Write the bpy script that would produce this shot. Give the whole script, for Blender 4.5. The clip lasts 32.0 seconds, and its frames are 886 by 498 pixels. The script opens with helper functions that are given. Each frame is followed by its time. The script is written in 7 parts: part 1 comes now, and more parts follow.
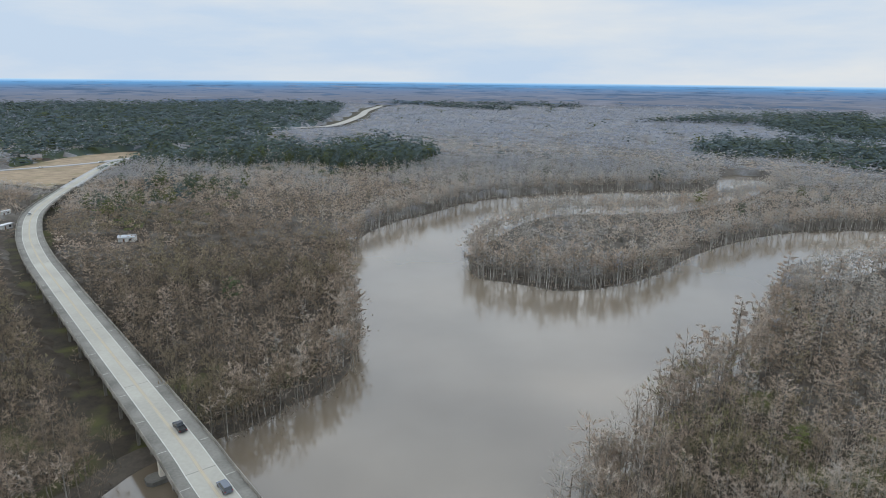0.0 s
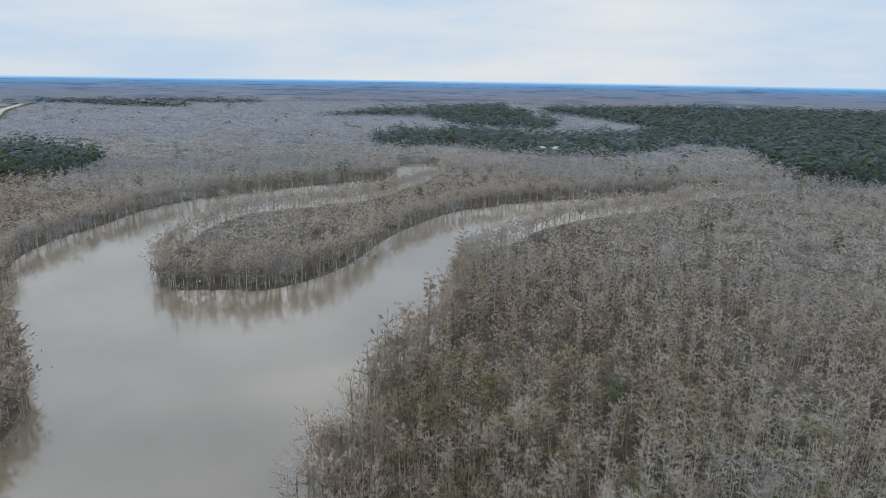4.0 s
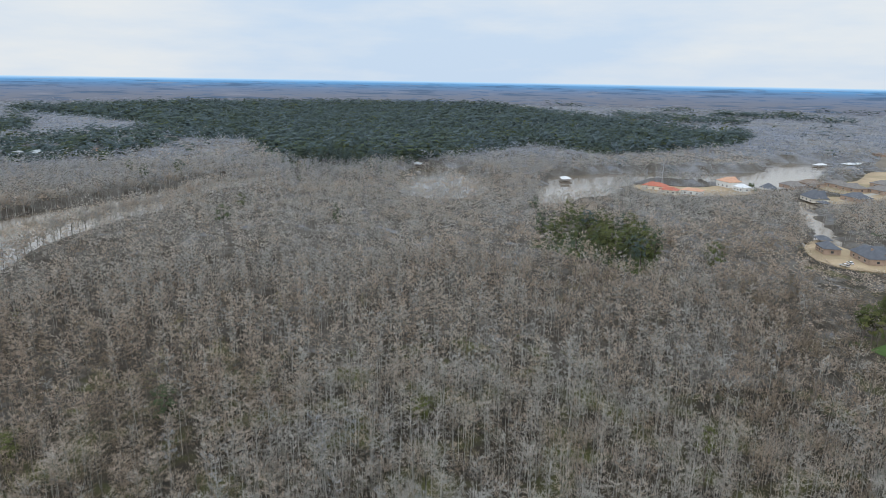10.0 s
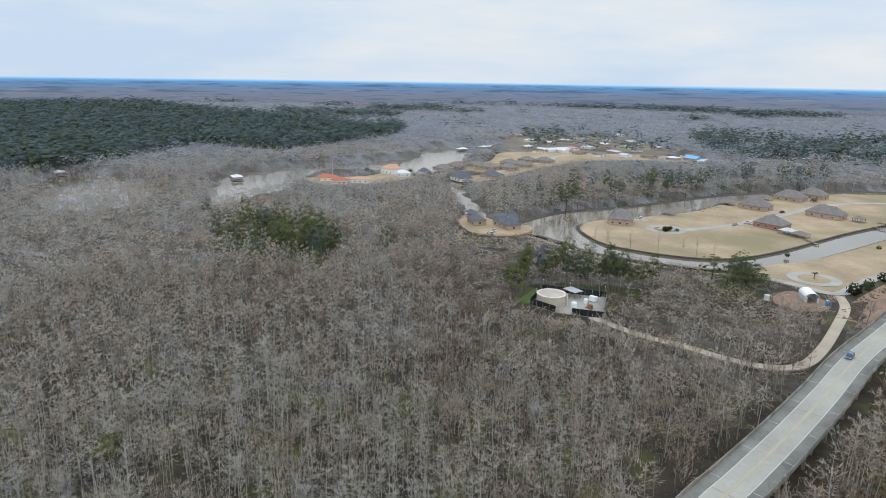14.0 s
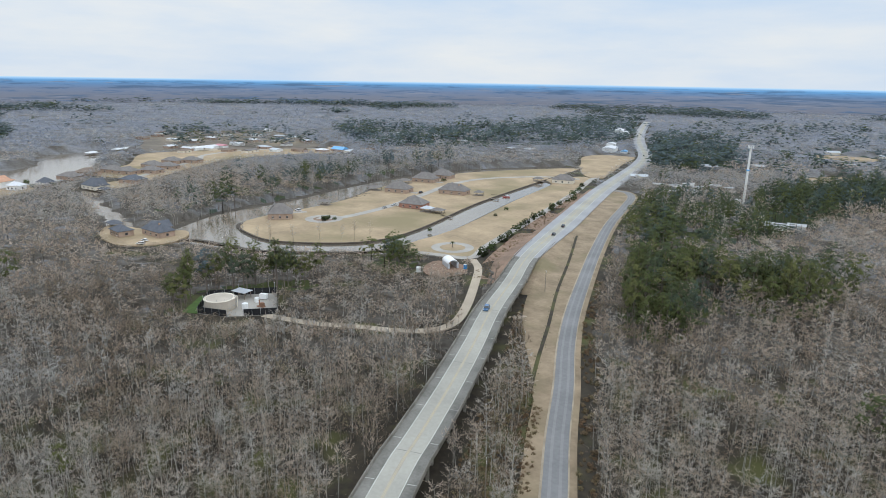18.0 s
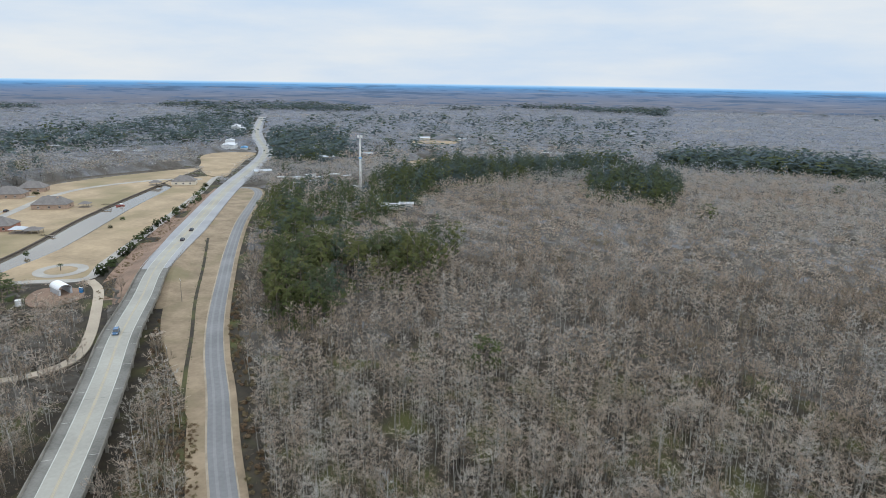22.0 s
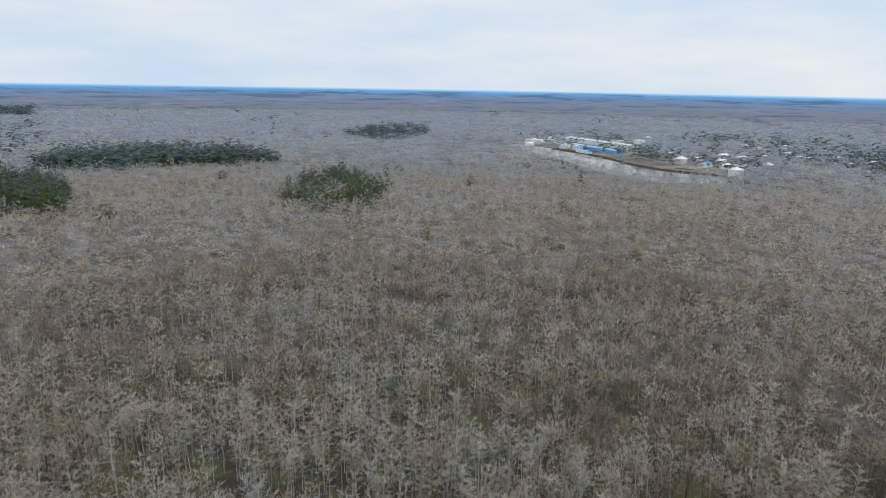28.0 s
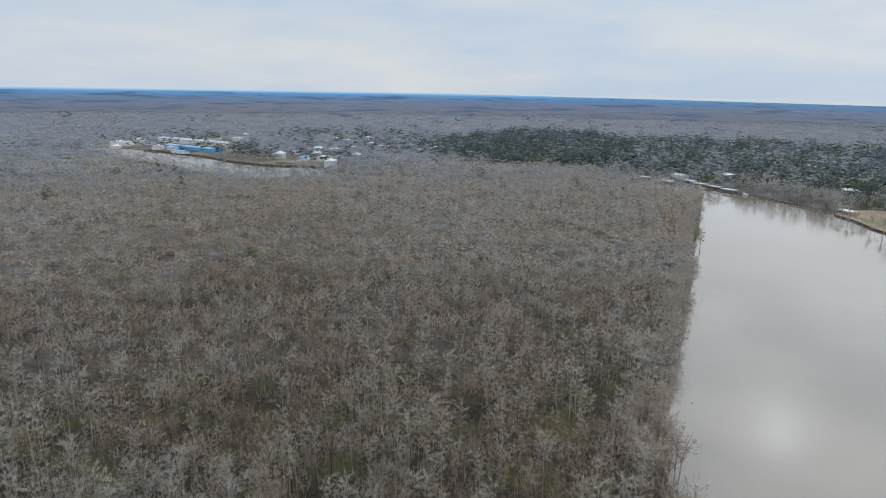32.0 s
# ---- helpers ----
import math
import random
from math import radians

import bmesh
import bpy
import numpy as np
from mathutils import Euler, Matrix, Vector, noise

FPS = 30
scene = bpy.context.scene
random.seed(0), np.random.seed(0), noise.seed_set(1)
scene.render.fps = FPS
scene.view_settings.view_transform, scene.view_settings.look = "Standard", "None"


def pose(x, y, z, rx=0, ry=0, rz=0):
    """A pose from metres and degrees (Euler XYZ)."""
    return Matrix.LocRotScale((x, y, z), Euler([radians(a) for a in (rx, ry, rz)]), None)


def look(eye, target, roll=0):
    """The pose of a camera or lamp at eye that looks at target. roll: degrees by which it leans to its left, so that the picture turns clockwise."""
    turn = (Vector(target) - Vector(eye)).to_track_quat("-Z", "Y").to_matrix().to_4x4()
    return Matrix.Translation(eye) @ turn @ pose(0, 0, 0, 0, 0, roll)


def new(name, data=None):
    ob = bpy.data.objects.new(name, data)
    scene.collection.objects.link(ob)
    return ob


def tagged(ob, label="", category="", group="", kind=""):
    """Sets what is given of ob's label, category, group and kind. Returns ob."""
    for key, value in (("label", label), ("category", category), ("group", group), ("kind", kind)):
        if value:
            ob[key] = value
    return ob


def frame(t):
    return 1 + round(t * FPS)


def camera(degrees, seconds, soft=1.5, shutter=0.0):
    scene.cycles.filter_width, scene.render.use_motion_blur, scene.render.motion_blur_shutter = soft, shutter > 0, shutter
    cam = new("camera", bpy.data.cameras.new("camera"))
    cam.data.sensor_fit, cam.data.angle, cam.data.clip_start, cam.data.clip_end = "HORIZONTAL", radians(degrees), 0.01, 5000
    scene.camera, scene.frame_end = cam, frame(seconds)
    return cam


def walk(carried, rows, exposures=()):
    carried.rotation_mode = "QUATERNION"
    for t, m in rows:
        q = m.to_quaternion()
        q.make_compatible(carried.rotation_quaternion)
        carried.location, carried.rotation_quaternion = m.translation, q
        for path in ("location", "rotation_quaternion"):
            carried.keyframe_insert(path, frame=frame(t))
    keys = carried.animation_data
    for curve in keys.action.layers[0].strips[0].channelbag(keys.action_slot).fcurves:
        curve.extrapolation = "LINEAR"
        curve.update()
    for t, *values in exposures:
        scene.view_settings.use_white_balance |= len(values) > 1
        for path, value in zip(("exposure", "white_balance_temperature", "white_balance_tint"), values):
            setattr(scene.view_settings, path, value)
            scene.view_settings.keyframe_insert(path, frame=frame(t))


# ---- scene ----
cam = camera(69.16, 32.0, 0.8)
# seconds, heading, pitch, lean of the drone hovering 96 m over the swamp
TURN = [
    (0.0, 0.0, -14.86, 0.6), (1.0, -6.62, -14.88, 0.75), (2.0, -13.68, -14.88, 0.8), (3.0, -20.58, -14.89, 0.82),
    (3.5, -23.98, -14.93, 0.84), (5.5, -37.82, -14.96, 0.86), (6.0, -41.35, -14.94, 0.86), (7.0, -48.35, -14.96, 0.94),
    (8.0, -55.36, -14.96, 0.94), (9.0, -62.43, -14.92, 0.96), (10.0, -69.45, -14.9, 0.93), (11.0, -76.58, -14.87, 0.89),
    (12.0, -83.86, -14.88, 0.87), (13.0, -90.89, -14.87, 0.9), (14.0, -98.16, -14.87, 0.91), (14.5, -101.8, -14.88, 0.97),
    (16.5, -116.8, -14.85, 0.99), (17.0, -120.61, -14.84, 1.0), (18.0, -128.42, -14.82, 0.95), (19.0, -136.51, -14.81, 0.92),
    (20.0, -144.61, -14.8, 0.95), (21.0, -152.69, -14.75, 0.91), (22.0, -161.14, -14.7, 0.86), (23.0, -169.73, -14.66, 0.85),
    (24.0, -178.22, -14.61, 0.93), (25.0, -186.7, -14.51, 1.03), (25.5, -190.91, -14.47, 0.97), (27.5, -207.83, -14.32, 0.97),
    (28.0, -212.06, -14.26, 1.03), (29.0, -220.61, -14.17, 1.13), (30.0, -229.23, -14.08, 1.18), (31.0, -237.86, -14.02, 1.12),
    (32.0, -246.44, -13.92, 1.0)]
EYE_Z = 96.0
walk(cam, [(t, pose(0, 0, EYE_Z, 90 + p, 0, y) @ pose(0, 0, 0, 0, 0, r)) for t, y, p, r in TURN], [(t, e, 6300, 9) for t, e in ((0.0, -0.05), (3.5, -0.05), (7.0, 0.0), (20.0, 0.04), (29.0, 0.04), (31.0, -0.07), (32.0, -0.22))])

# ---- world, sun and sky ----
SUN_AZ, SUN_EL = 83.3, 25.8
world = bpy.data.worlds.new("overcast_sky")
scene.world = world
world.use_nodes = True
wn, wl = world.node_tree.nodes, world.node_tree.links
wn.clear()
w_out = wn.new("ShaderNodeOutputWorld")
w_bg = wn.new("ShaderNodeBackground")
w_sky = wn.new("ShaderNodeTexSky")
w_sky.sky_type, w_sky.sun_disc = "NISHITA", False
w_sky.sun_elevation, w_sky.sun_rotation = radians(SUN_EL), radians(-SUN_AZ)
w_sky.dust_density = 2.0
w_co = wn.new("ShaderNodeTexCoord")
w_map = wn.new("ShaderNodeMapping")
w_map.inputs["Scale"].default_value = (1.0, 1.0, 5.0)
w_map.inputs["Location"].default_value = (3.1, 1.3, 0.0)
w_noise = wn.new("ShaderNodeTexNoise")
w_noise.inputs["Scale"].default_value, w_noise.inputs["Detail"].default_value = 2.6, 7.0
w_noise.inputs["Roughness"].default_value = 0.55
w_ramp = wn.new("ShaderNodeValToRGB")
w_ramp.color_ramp.elements[0].position, w_ramp.color_ramp.elements[1].position = 0.36, 0.66
w_ramp.color_ramp.elements[0].color = (0.62, 0.74, 0.89, 1)
w_ramp.color_ramp.elements[1].color = (0.84, 0.86, 0.87, 1)
w_scale = wn.new("ShaderNodeVectorMath")
w_scale.operation = "SCALE"
w_scale.inputs["Scale"].default_value = 0.07
w_mix = wn.new("ShaderNodeMix")
w_mix.data_type = "RGBA"
w_mix.inputs["Factor"].default_value = 0.965
wl.new(w_co.outputs["Generated"], w_map.inputs["Vector"])
wl.new(w_map.outputs["Vector"], w_noise.inputs["Vector"])
wl.new(w_noise.outputs["Fac"], w_ramp.inputs["Fac"])
wl.new(w_sky.outputs["Color"], w_scale.inputs[0])
wl.new(w_scale.outputs["Vector"], w_mix.inputs["A"])
wl.new(w_ramp.outputs["Color"], w_mix.inputs["B"])
wl.new(w_mix.outputs["Result"], w_bg.inputs["Color"])
w_bg.inputs["Strength"].default_value = 1.0
# an overcast sky is brighter overhead, and round the veiled sun
w_sep, w_up = wn.new("ShaderNodeSeparateXYZ"), wn.new("ShaderNodeMapRange")
w_up.interpolation_type = "SMOOTHSTEP"
w_up.inputs["From Min"].default_value, w_up.inputs["From Max"].default_value = 0.12, 0.5
w_up.inputs["To Min"].default_value, w_up.inputs["To Max"].default_value = 0.96, 1.72
# thicker and thinner cloud overhead
w_cl, w_hi, w_one, w_var = wn.new("ShaderNodeMapRange"), wn.new("ShaderNodeMapRange"), wn.new("ShaderNodeMath"), wn.new("ShaderNodeMath")
w_cl.inputs["From Min"].default_value, w_cl.inputs["From Max"].default_value = 0.38, 0.62
w_cl.inputs["To Min"].default_value, w_cl.inputs["To Max"].default_value = -0.2, 0.22
w_hi.inputs["From Min"].default_value, w_hi.inputs["From Max"].default_value = 0.12, 0.3
w_one.operation, w_var.operation = "MULTIPLY_ADD", "MULTIPLY"
w_one.inputs[2].default_value = 1.0
w_dot, w_pow, w_veil = wn.new("ShaderNodeVectorMath"), wn.new("ShaderNodeMath"), wn.new("ShaderNodeMath")
w_dot.operation, w_pow.operation, w_veil.operation = "DOT_PRODUCT", "POWER", "MULTIPLY"
w_dot.inputs[1].default_value = (-math.sin(radians(SUN_AZ)) * math.cos(radians(SUN_EL)), math.cos(radians(SUN_AZ)) * math.cos(radians(SUN_EL)), math.sin(radians(SUN_EL)))
w_pow.inputs[1].default_value, w_veil.inputs[1].default_value = 2200.0, 1.3
w_clamp, w_sum = wn.new("ShaderNodeMath"), wn.new("ShaderNodeMath")
w_clamp.operation, w_sum.operation = "MAXIMUM", "ADD"
w_clamp.inputs[1].default_value = 0.0
wl.new(w_co.outputs["Generated"], w_sep.inputs[0])
wl.new(w_sep.outputs["Z"], w_up.inputs["Value"])
wl.new(w_co.outputs["Generated"], w_dot.inputs[0])
wl.new(w_dot.outputs["Value"], w_clamp.inputs[0])
wl.new(w_clamp.outputs["Value"], w_pow.inputs[0])
wl.new(w_pow.outputs["Value"], w_veil.inputs[0])
wl.new(w_noise.outputs["Fac"], w_cl.inputs["Value"])
wl.new(w_sep.outputs["Z"], w_hi.inputs["Value"])
wl.new(w_cl.outputs["Result"], w_one.inputs[0])
wl.new(w_hi.outputs["Result"], w_one.inputs[1])
wl.new(w_up.outputs["Result"], w_var.inputs[0])
wl.new(w_one.outputs["Value"], w_var.inputs[1])
wl.new(w_var.outputs["Value"], w_sum.inputs[0])
wl.new(w_veil.outputs["Value"], w_sum.inputs[1])
wl.new(w_sum.outputs["Value"], w_bg.inputs["Strength"])
wl.new(w_bg.outputs["Background"], w_out.inputs["Surface"])

sun_data = bpy.data.lights.new("sun", "SUN")
sun_data.energy, sun_data.angle, sun_data.color = 0.6, radians(75), (1.0, 0.975, 0.94)
sun = new("sun", sun_data)
sun_dir = Vector((-math.sin(radians(SUN_AZ)) * math.cos(radians(SUN_EL)), math.cos(radians(SUN_AZ)) * math.cos(radians(SUN_EL)), math.sin(radians(SUN_EL))))
sun.matrix_world = look(tuple(sun_dir * 400), (0, 0, 0))


# ---- materials ----
def mat(name, a, b=None, rough=0.85, scale=0.5, fine=8.0, bump=0.0, metal=0.0, spec=0.3, c=None, bscale=None):
    """Two colours mixed by coarse and fine noise in metres, with relief; c: a third, in patches."""
    m = bpy.data.materials.new(name)
    m.use_nodes = True
    n, l = m.node_tree.nodes, m.node_tree.links
    p = n["Principled BSDF"]
    p.inputs["Roughness"].default_value, p.inputs["Metallic"].default_value = rough, metal
    p.inputs["Specular IOR Level"].default_value = spec
    b = b or tuple(x * 0.72 for x in a)
    co = n.new("ShaderNodeTexCoord")
    n1, n2 = n.new("ShaderNodeTexNoise"), n.new("ShaderNodeTexNoise")
    n1.inputs["Scale"].default_value, n2.inputs["Scale"].default_value = scale, fine
    n1.inputs["Detail"].default_value, n2.inputs["Detail"].default_value = 4, 3
    add = n.new("ShaderNodeMath")
    add.operation = "MULTIPLY_ADD"
    add.inputs[1].default_value = 0.45
    ramp = n.new("ShaderNodeValToRGB")
    ramp.color_ramp.elements[0].position, ramp.color_ramp.elements[1].position = 0.5, 0.95
    ramp.color_ramp.elements[0].color, ramp.color_ramp.elements[1].color = (*b, 1), (*a, 1)
    l.new(co.outputs["Object"], n1.inputs["Vector"])
    l.new(co.outputs["Object"], n2.inputs["Vector"])
    l.new(n2.outputs["Fac"], add.inputs[0])
    l.new(n1.outputs["Fac"], add.inputs[2])
    l.new(add.outputs["Value"], ramp.inputs["Fac"])
    colour = ramp.outputs["Color"]
    if c:
        n3 = n.new("ShaderNodeTexNoise")
        n3.inputs["Scale"].default_value, n3.inputs["Detail"].default_value = scale * 0.31, 5
        r3 = n.new("ShaderNodeValToRGB")
        r3.color_ramp.elements[0].position, r3.color_ramp.elements[1].position = 0.5, 0.66
        l.new(co.outputs["Object"], n3.inputs["Vector"])
        l.new(n3.outputs["Fac"], r3.inputs["Fac"])
        mx = n.new("ShaderNodeMix")
        mx.data_type = "RGBA"
        l.new(r3.outputs["Color"], mx.inputs["Factor"])
        l.new(colour, mx.inputs["A"])
        mx.inputs["B"].default_value = (*c, 1)
        colour = mx.outputs["Result"]
    l.new(colour, p.inputs["Base Color"])
    if bump:
        bp = n.new("ShaderNodeBump")
        bp.inputs["Strength"].default_value, bp.inputs["Distance"].default_value = bump, 0.05
        l.new(n2.outputs["Fac"], bp.inputs["Height"])
        l.new(bp.outputs["Normal"], p.inputs["Normal"])
    return m


def tree_mat(name, stops, rough=0.95, patch=0.022, tree_w=0.55, thin=0.3, grain=1.3):
    """Colour picked along a ramp by each tree's own tint (far haze included) and by wide patches of the wood."""
    m = bpy.data.materials.new(name)
    m.use_nodes = True
    n, l = m.node_tree.nodes, m.node_tree.links
    p = n["Principled BSDF"]
    p.inputs["Roughness"].default_value = rough
    p.inputs["Specular IOR Level"].default_value = 0.1
    at = n.new("ShaderNodeAttribute")
    at.attribute_name = "tint"
    co = n.new("ShaderNodeNewGeometry")
    ns = n.new("ShaderNodeTexNoise")
    ns.inputs["Scale"].default_value, ns.inputs["Detail"].default_value = patch, 4
    k = n.new("ShaderNodeMix")
    k.inputs["Factor"].default_value = tree_w
    ramp = n.new("ShaderNodeValToRGB")
    e = ramp.color_ramp.elements
    while len(e) < len(stops):
        e.new(0.5)
    for el, (pos, col) in zip(e, stops):
        el.position, el.color = pos, (*col, 1)
    l.new(co.outputs["Position"], ns.inputs["Vector"])
    l.new(ns.outputs["Fac"], k.inputs["A"])
    l.new(at.outputs["Fac"], k.inputs["B"])
    l.new(k.outputs["Result"], ramp.inputs["Fac"])
    fn, gr, mul, tr, mix = n.new("ShaderNodeTexNoise"), n.new("ShaderNodeMapRange"), n.new("ShaderNodeVectorMath"), n.new("ShaderNodeBsdfTranslucent"), n.new("ShaderNodeMixShader")
    fn.inputs["Scale"].default_value, fn.inputs["Detail"].default_value = grain, 2
    gr.inputs["From Min"].default_value, gr.inputs["From Max"].default_value = 0.3, 0.7
    gr.inputs["To Min"].default_value, gr.inputs["To Max"].default_value = 0.78, 1.2
    mul.operation = "SCALE"
    l.new(co.outputs["Position"], fn.inputs["Vector"])
    l.new(fn.outputs["Fac"], gr.inputs["Value"])
    l.new(ramp.outputs["Color"], mul.inputs[0])
    l.new(gr.outputs["Result"], mul.inputs["Scale"])
    l.new(mul.outputs["Vector"], p.inputs["Base Color"])
    l.new(mul.outputs["Vector"], tr.inputs["Color"])
    # twigs and needles shade together as one rounded crown
    an = n.new("ShaderNodeAttribute")
    an.attribute_name = "crown_normal"
    l.new(an.outputs["Vector"], p.inputs["Normal"])
    # light passes between fine twigs and needles
    mix.inputs["Fac"].default_value = thin
    l.new(p.outputs["BSDF"], mix.inputs[1])
    l.new(tr.outputs["BSDF"], mix.inputs[2])
    l.new(mix.outputs["Shader"], n["Material Output"].inputs["Surface"])
    return m


# lowest stops paint blue-grey distance haze into the twig colour
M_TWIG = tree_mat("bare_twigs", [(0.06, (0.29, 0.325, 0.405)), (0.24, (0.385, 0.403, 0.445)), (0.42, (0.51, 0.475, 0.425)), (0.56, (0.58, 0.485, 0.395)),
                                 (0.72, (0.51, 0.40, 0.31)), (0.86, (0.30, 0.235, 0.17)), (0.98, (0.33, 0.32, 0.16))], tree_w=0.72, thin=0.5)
M_BARK = tree_mat("grey_bark", [(0.1, (0.50, 0.49, 0.465)), (0.45, (0.41, 0.39, 0.35)), (0.8, (0.19, 0.16, 0.128))], tree_w=0.75, thin=0.0, grain=3.0)
# the first stop is a hazy blue painted on distant needles
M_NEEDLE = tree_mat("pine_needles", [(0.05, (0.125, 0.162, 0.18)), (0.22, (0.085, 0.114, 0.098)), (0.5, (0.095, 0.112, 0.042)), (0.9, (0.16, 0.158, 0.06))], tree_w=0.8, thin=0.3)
M_PINE_BARK = tree_mat("brown_pine_bark", [(0.1, (0.22, 0.19, 0.165)), (0.9, (0.13, 0.10, 0.08))], thin=0.0, grain=3.0)
# dark stops paint the shade between trunks, pale blue stops the distance haze
M_INNER = tree_mat("understorey_shade_tone", [(0.08, (0.26, 0.28, 0.33)), (0.25, (0.26, 0.26, 0.268)), (0.42, (0.16, 0.145, 0.126)), (0.6, (0.085, 0.072, 0.058)),
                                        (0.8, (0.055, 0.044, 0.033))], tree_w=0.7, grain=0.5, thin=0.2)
M_SHRUB = tree_mat("evergreen_leaves", [(0.15, (0.05, 0.07, 0.03)), (0.85, (0.10, 0.12, 0.05))], tree_w=0.8)
M_REED = tree_mat("dry_brush", [(0.15, (0.20, 0.15, 0.09)), (0.5, (0.16, 0.10, 0.06)), (0.85, (0.22, 0.18, 0.10))], tree_w=0.8)
M_FLOOR = mat("swamp_floor", (0.06, 0.047, 0.03), (0.022, 0.018, 0.013), scale=0.22, fine=0.9, c=(0.082, 0.082, 0.026), bump=0.5)
M_BANK = mat("dark_river_mud", (0.105, 0.088, 0.068), (0.05, 0.042, 0.033), scale=0.2, fine=1.2, bump=0.5)
M_DRY = mat("dry_lawn", (0.43, 0.325, 0.205), (0.265, 0.20, 0.125), scale=0.05, fine=0.45, c=(0.235, 0.19, 0.105), bump=0.3)
M_VERGE = mat("roadside_grass", (0.335, 0.255, 0.168), (0.19, 0.142, 0.09), scale=0.09, fine=0.6, c=(0.18, 0.15, 0.08), bump=0.3)
M_RED = mat("rusty_brush_ground", (0.30, 0.20, 0.14), (0.17, 0.115, 0.08), scale=0.12, fine=1.5, bump=0.4)
M_DIRT = mat("pale_dirt", (0.50, 0.42, 0.325), (0.37, 0.31, 0.235), scale=0.08, fine=1.2, bump=0.2)
M_SAND = mat("sandy_road_edge", (0.40, 0.335, 0.25), (0.25, 0.205, 0.15), scale=0.15, fine=1.5, bump=0.2)
M_GRAVEL = mat("grey_gravel", (0.40, 0.375, 0.335), (0.30, 0.28, 0.25), scale=0.1, fine=3)
M_DECK = mat("concrete_deck", (0.385, 0.37, 0.32), (0.29, 0.278, 0.24), scale=0.05, fine=0.9, rough=0.8)
M_SHOULDER = mat("stained_concrete", (0.225, 0.215, 0.19), (0.12, 0.115, 0.10), scale=0.12, fine=1.4, rough=0.85)
M_CONC = mat("weathered_concrete", (0.28, 0.26, 0.225), (0.13, 0.12, 0.10), scale=0.2, fine=2.0)
M_CONC_DK = mat("wet_concrete", (0.17, 0.16, 0.14), (0.10, 0.095, 0.085), scale=0.3, fine=2.0)
M_ASPH = mat("worn_asphalt", (0.235, 0.232, 0.23), (0.165, 0.163, 0.162), scale=0.05, fine=0.8)
M_ASPH_L = mat("pale_asphalt", (0.36, 0.36, 0.36), (0.27, 0.27, 0.275), scale=0.05, fine=0.8)
M_TRACK = mat("worn_wheel_track", (0.265, 0.26, 0.255), (0.205, 0.202, 0.20), scale=0.05, fine=0.8)
M_TOWN = mat("winter_town_ground", (0.21, 0.175, 0.135), (0.10, 0.085, 0.065), scale=0.03, fine=0.3, c=(0.26, 0.21, 0.14))
M_WHITE_LN = mat("white_road_paint", (0.56, 0.555, 0.51), (0.40, 0.395, 0.35), scale=0.4, fine=3)
M_YELLOW_LN = mat("faded_yellow_paint", (0.46, 0.37, 0.22), (0.42, 0.37, 0.27), scale=0.4, fine=3)
M_RUST_LN = mat("oil_stained_joint", (0.38, 0.345, 0.28), (0.33, 0.30, 0.25), scale=0.3, fine=2)
M_JOINT = mat("dark_joint", (0.22, 0.21, 0.19))
M_STEEL = mat("galvanised_steel", (0.42, 0.43, 0.44), (0.32, 0.33, 0.34), rough=0.5, metal=0.4)
M_WOOD = mat("weathered_wood", (0.30, 0.25, 0.20), (0.18, 0.15, 0.12), scale=0.6, fine=6)
M_BULK = mat("dark_timber_bulkhead", (0.115, 0.09, 0.07), (0.06, 0.05, 0.04), scale=0.3, fine=3)
M_FENCE = mat("black_screen_fence", (0.022, 0.023, 0.025), (0.014, 0.014, 0.016), scale=0.4, fine=2)
M_BRICK = mat("tan_brick", (0.42, 0.31, 0.24), (0.30, 0.22, 0.17), scale=0.5, fine=5)
M_BRICK_R = mat("red_brick", (0.36, 0.19, 0.14), (0.27, 0.14, 0.11), scale=0.5, fine=5)
M_STUCCO = mat("pale_stucco", (0.72, 0.66, 0.56), (0.62, 0.56, 0.47), scale=0.4, fine=3)
M_SIDING = mat("white_siding", (0.76, 0.76, 0.74), (0.66, 0.66, 0.65), scale=0.4, fine=3)
M_SHING = mat("grey_shingles", (0.225, 0.205, 0.19), (0.15, 0.138, 0.13), scale=0.35, fine=3)
M_SHING_D = mat("charcoal_shingles", (0.13, 0.14, 0.16), (0.085, 0.09, 0.105), scale=0.35, fine=3)
M_SHING_B = mat("brown_shingles", (0.24, 0.19, 0.15), (0.16, 0.125, 0.10), scale=0.35, fine=3)
M_TILE_R = mat("red_tile_roof", (0.47, 0.17, 0.11), (0.36, 0.12, 0.085), scale=0.5, fine=4)
M_TILE_O = mat("terracotta_roof", (0.55, 0.33, 0.22), (0.44, 0.25, 0.17), scale=0.5, fine=4)
M_METAL_W = mat("white_metal_roof", (0.66, 0.67, 0.68), (0.52, 0.53, 0.55), rough=0.45, scale=0.3, fine=2, spec=0.5)
M_METAL_B = mat("blue_metal_roof", (0.16, 0.42, 0.72), (0.12, 0.33, 0.60), rough=0.45, scale=0.3, fine=2, spec=0.5)
M_METAL_G = mat("grey_metal_roof", (0.50, 0.53, 0.56), (0.40, 0.42, 0.45), rough=0.45, scale=0.3, fine=2, spec=0.5)
M_PINK = mat("pink_roof", (0.62, 0.30, 0.33), (0.52, 0.25, 0.28), scale=0.3, fine=2)
M_GLASS = mat("window_glass", (0.05, 0.06, 0.07), (0.03, 0.035, 0.04), rough=0.08, spec=0.8)
M_TRIM = mat("white_trim", (0.78, 0.77, 0.74), (0.70, 0.69, 0.66))
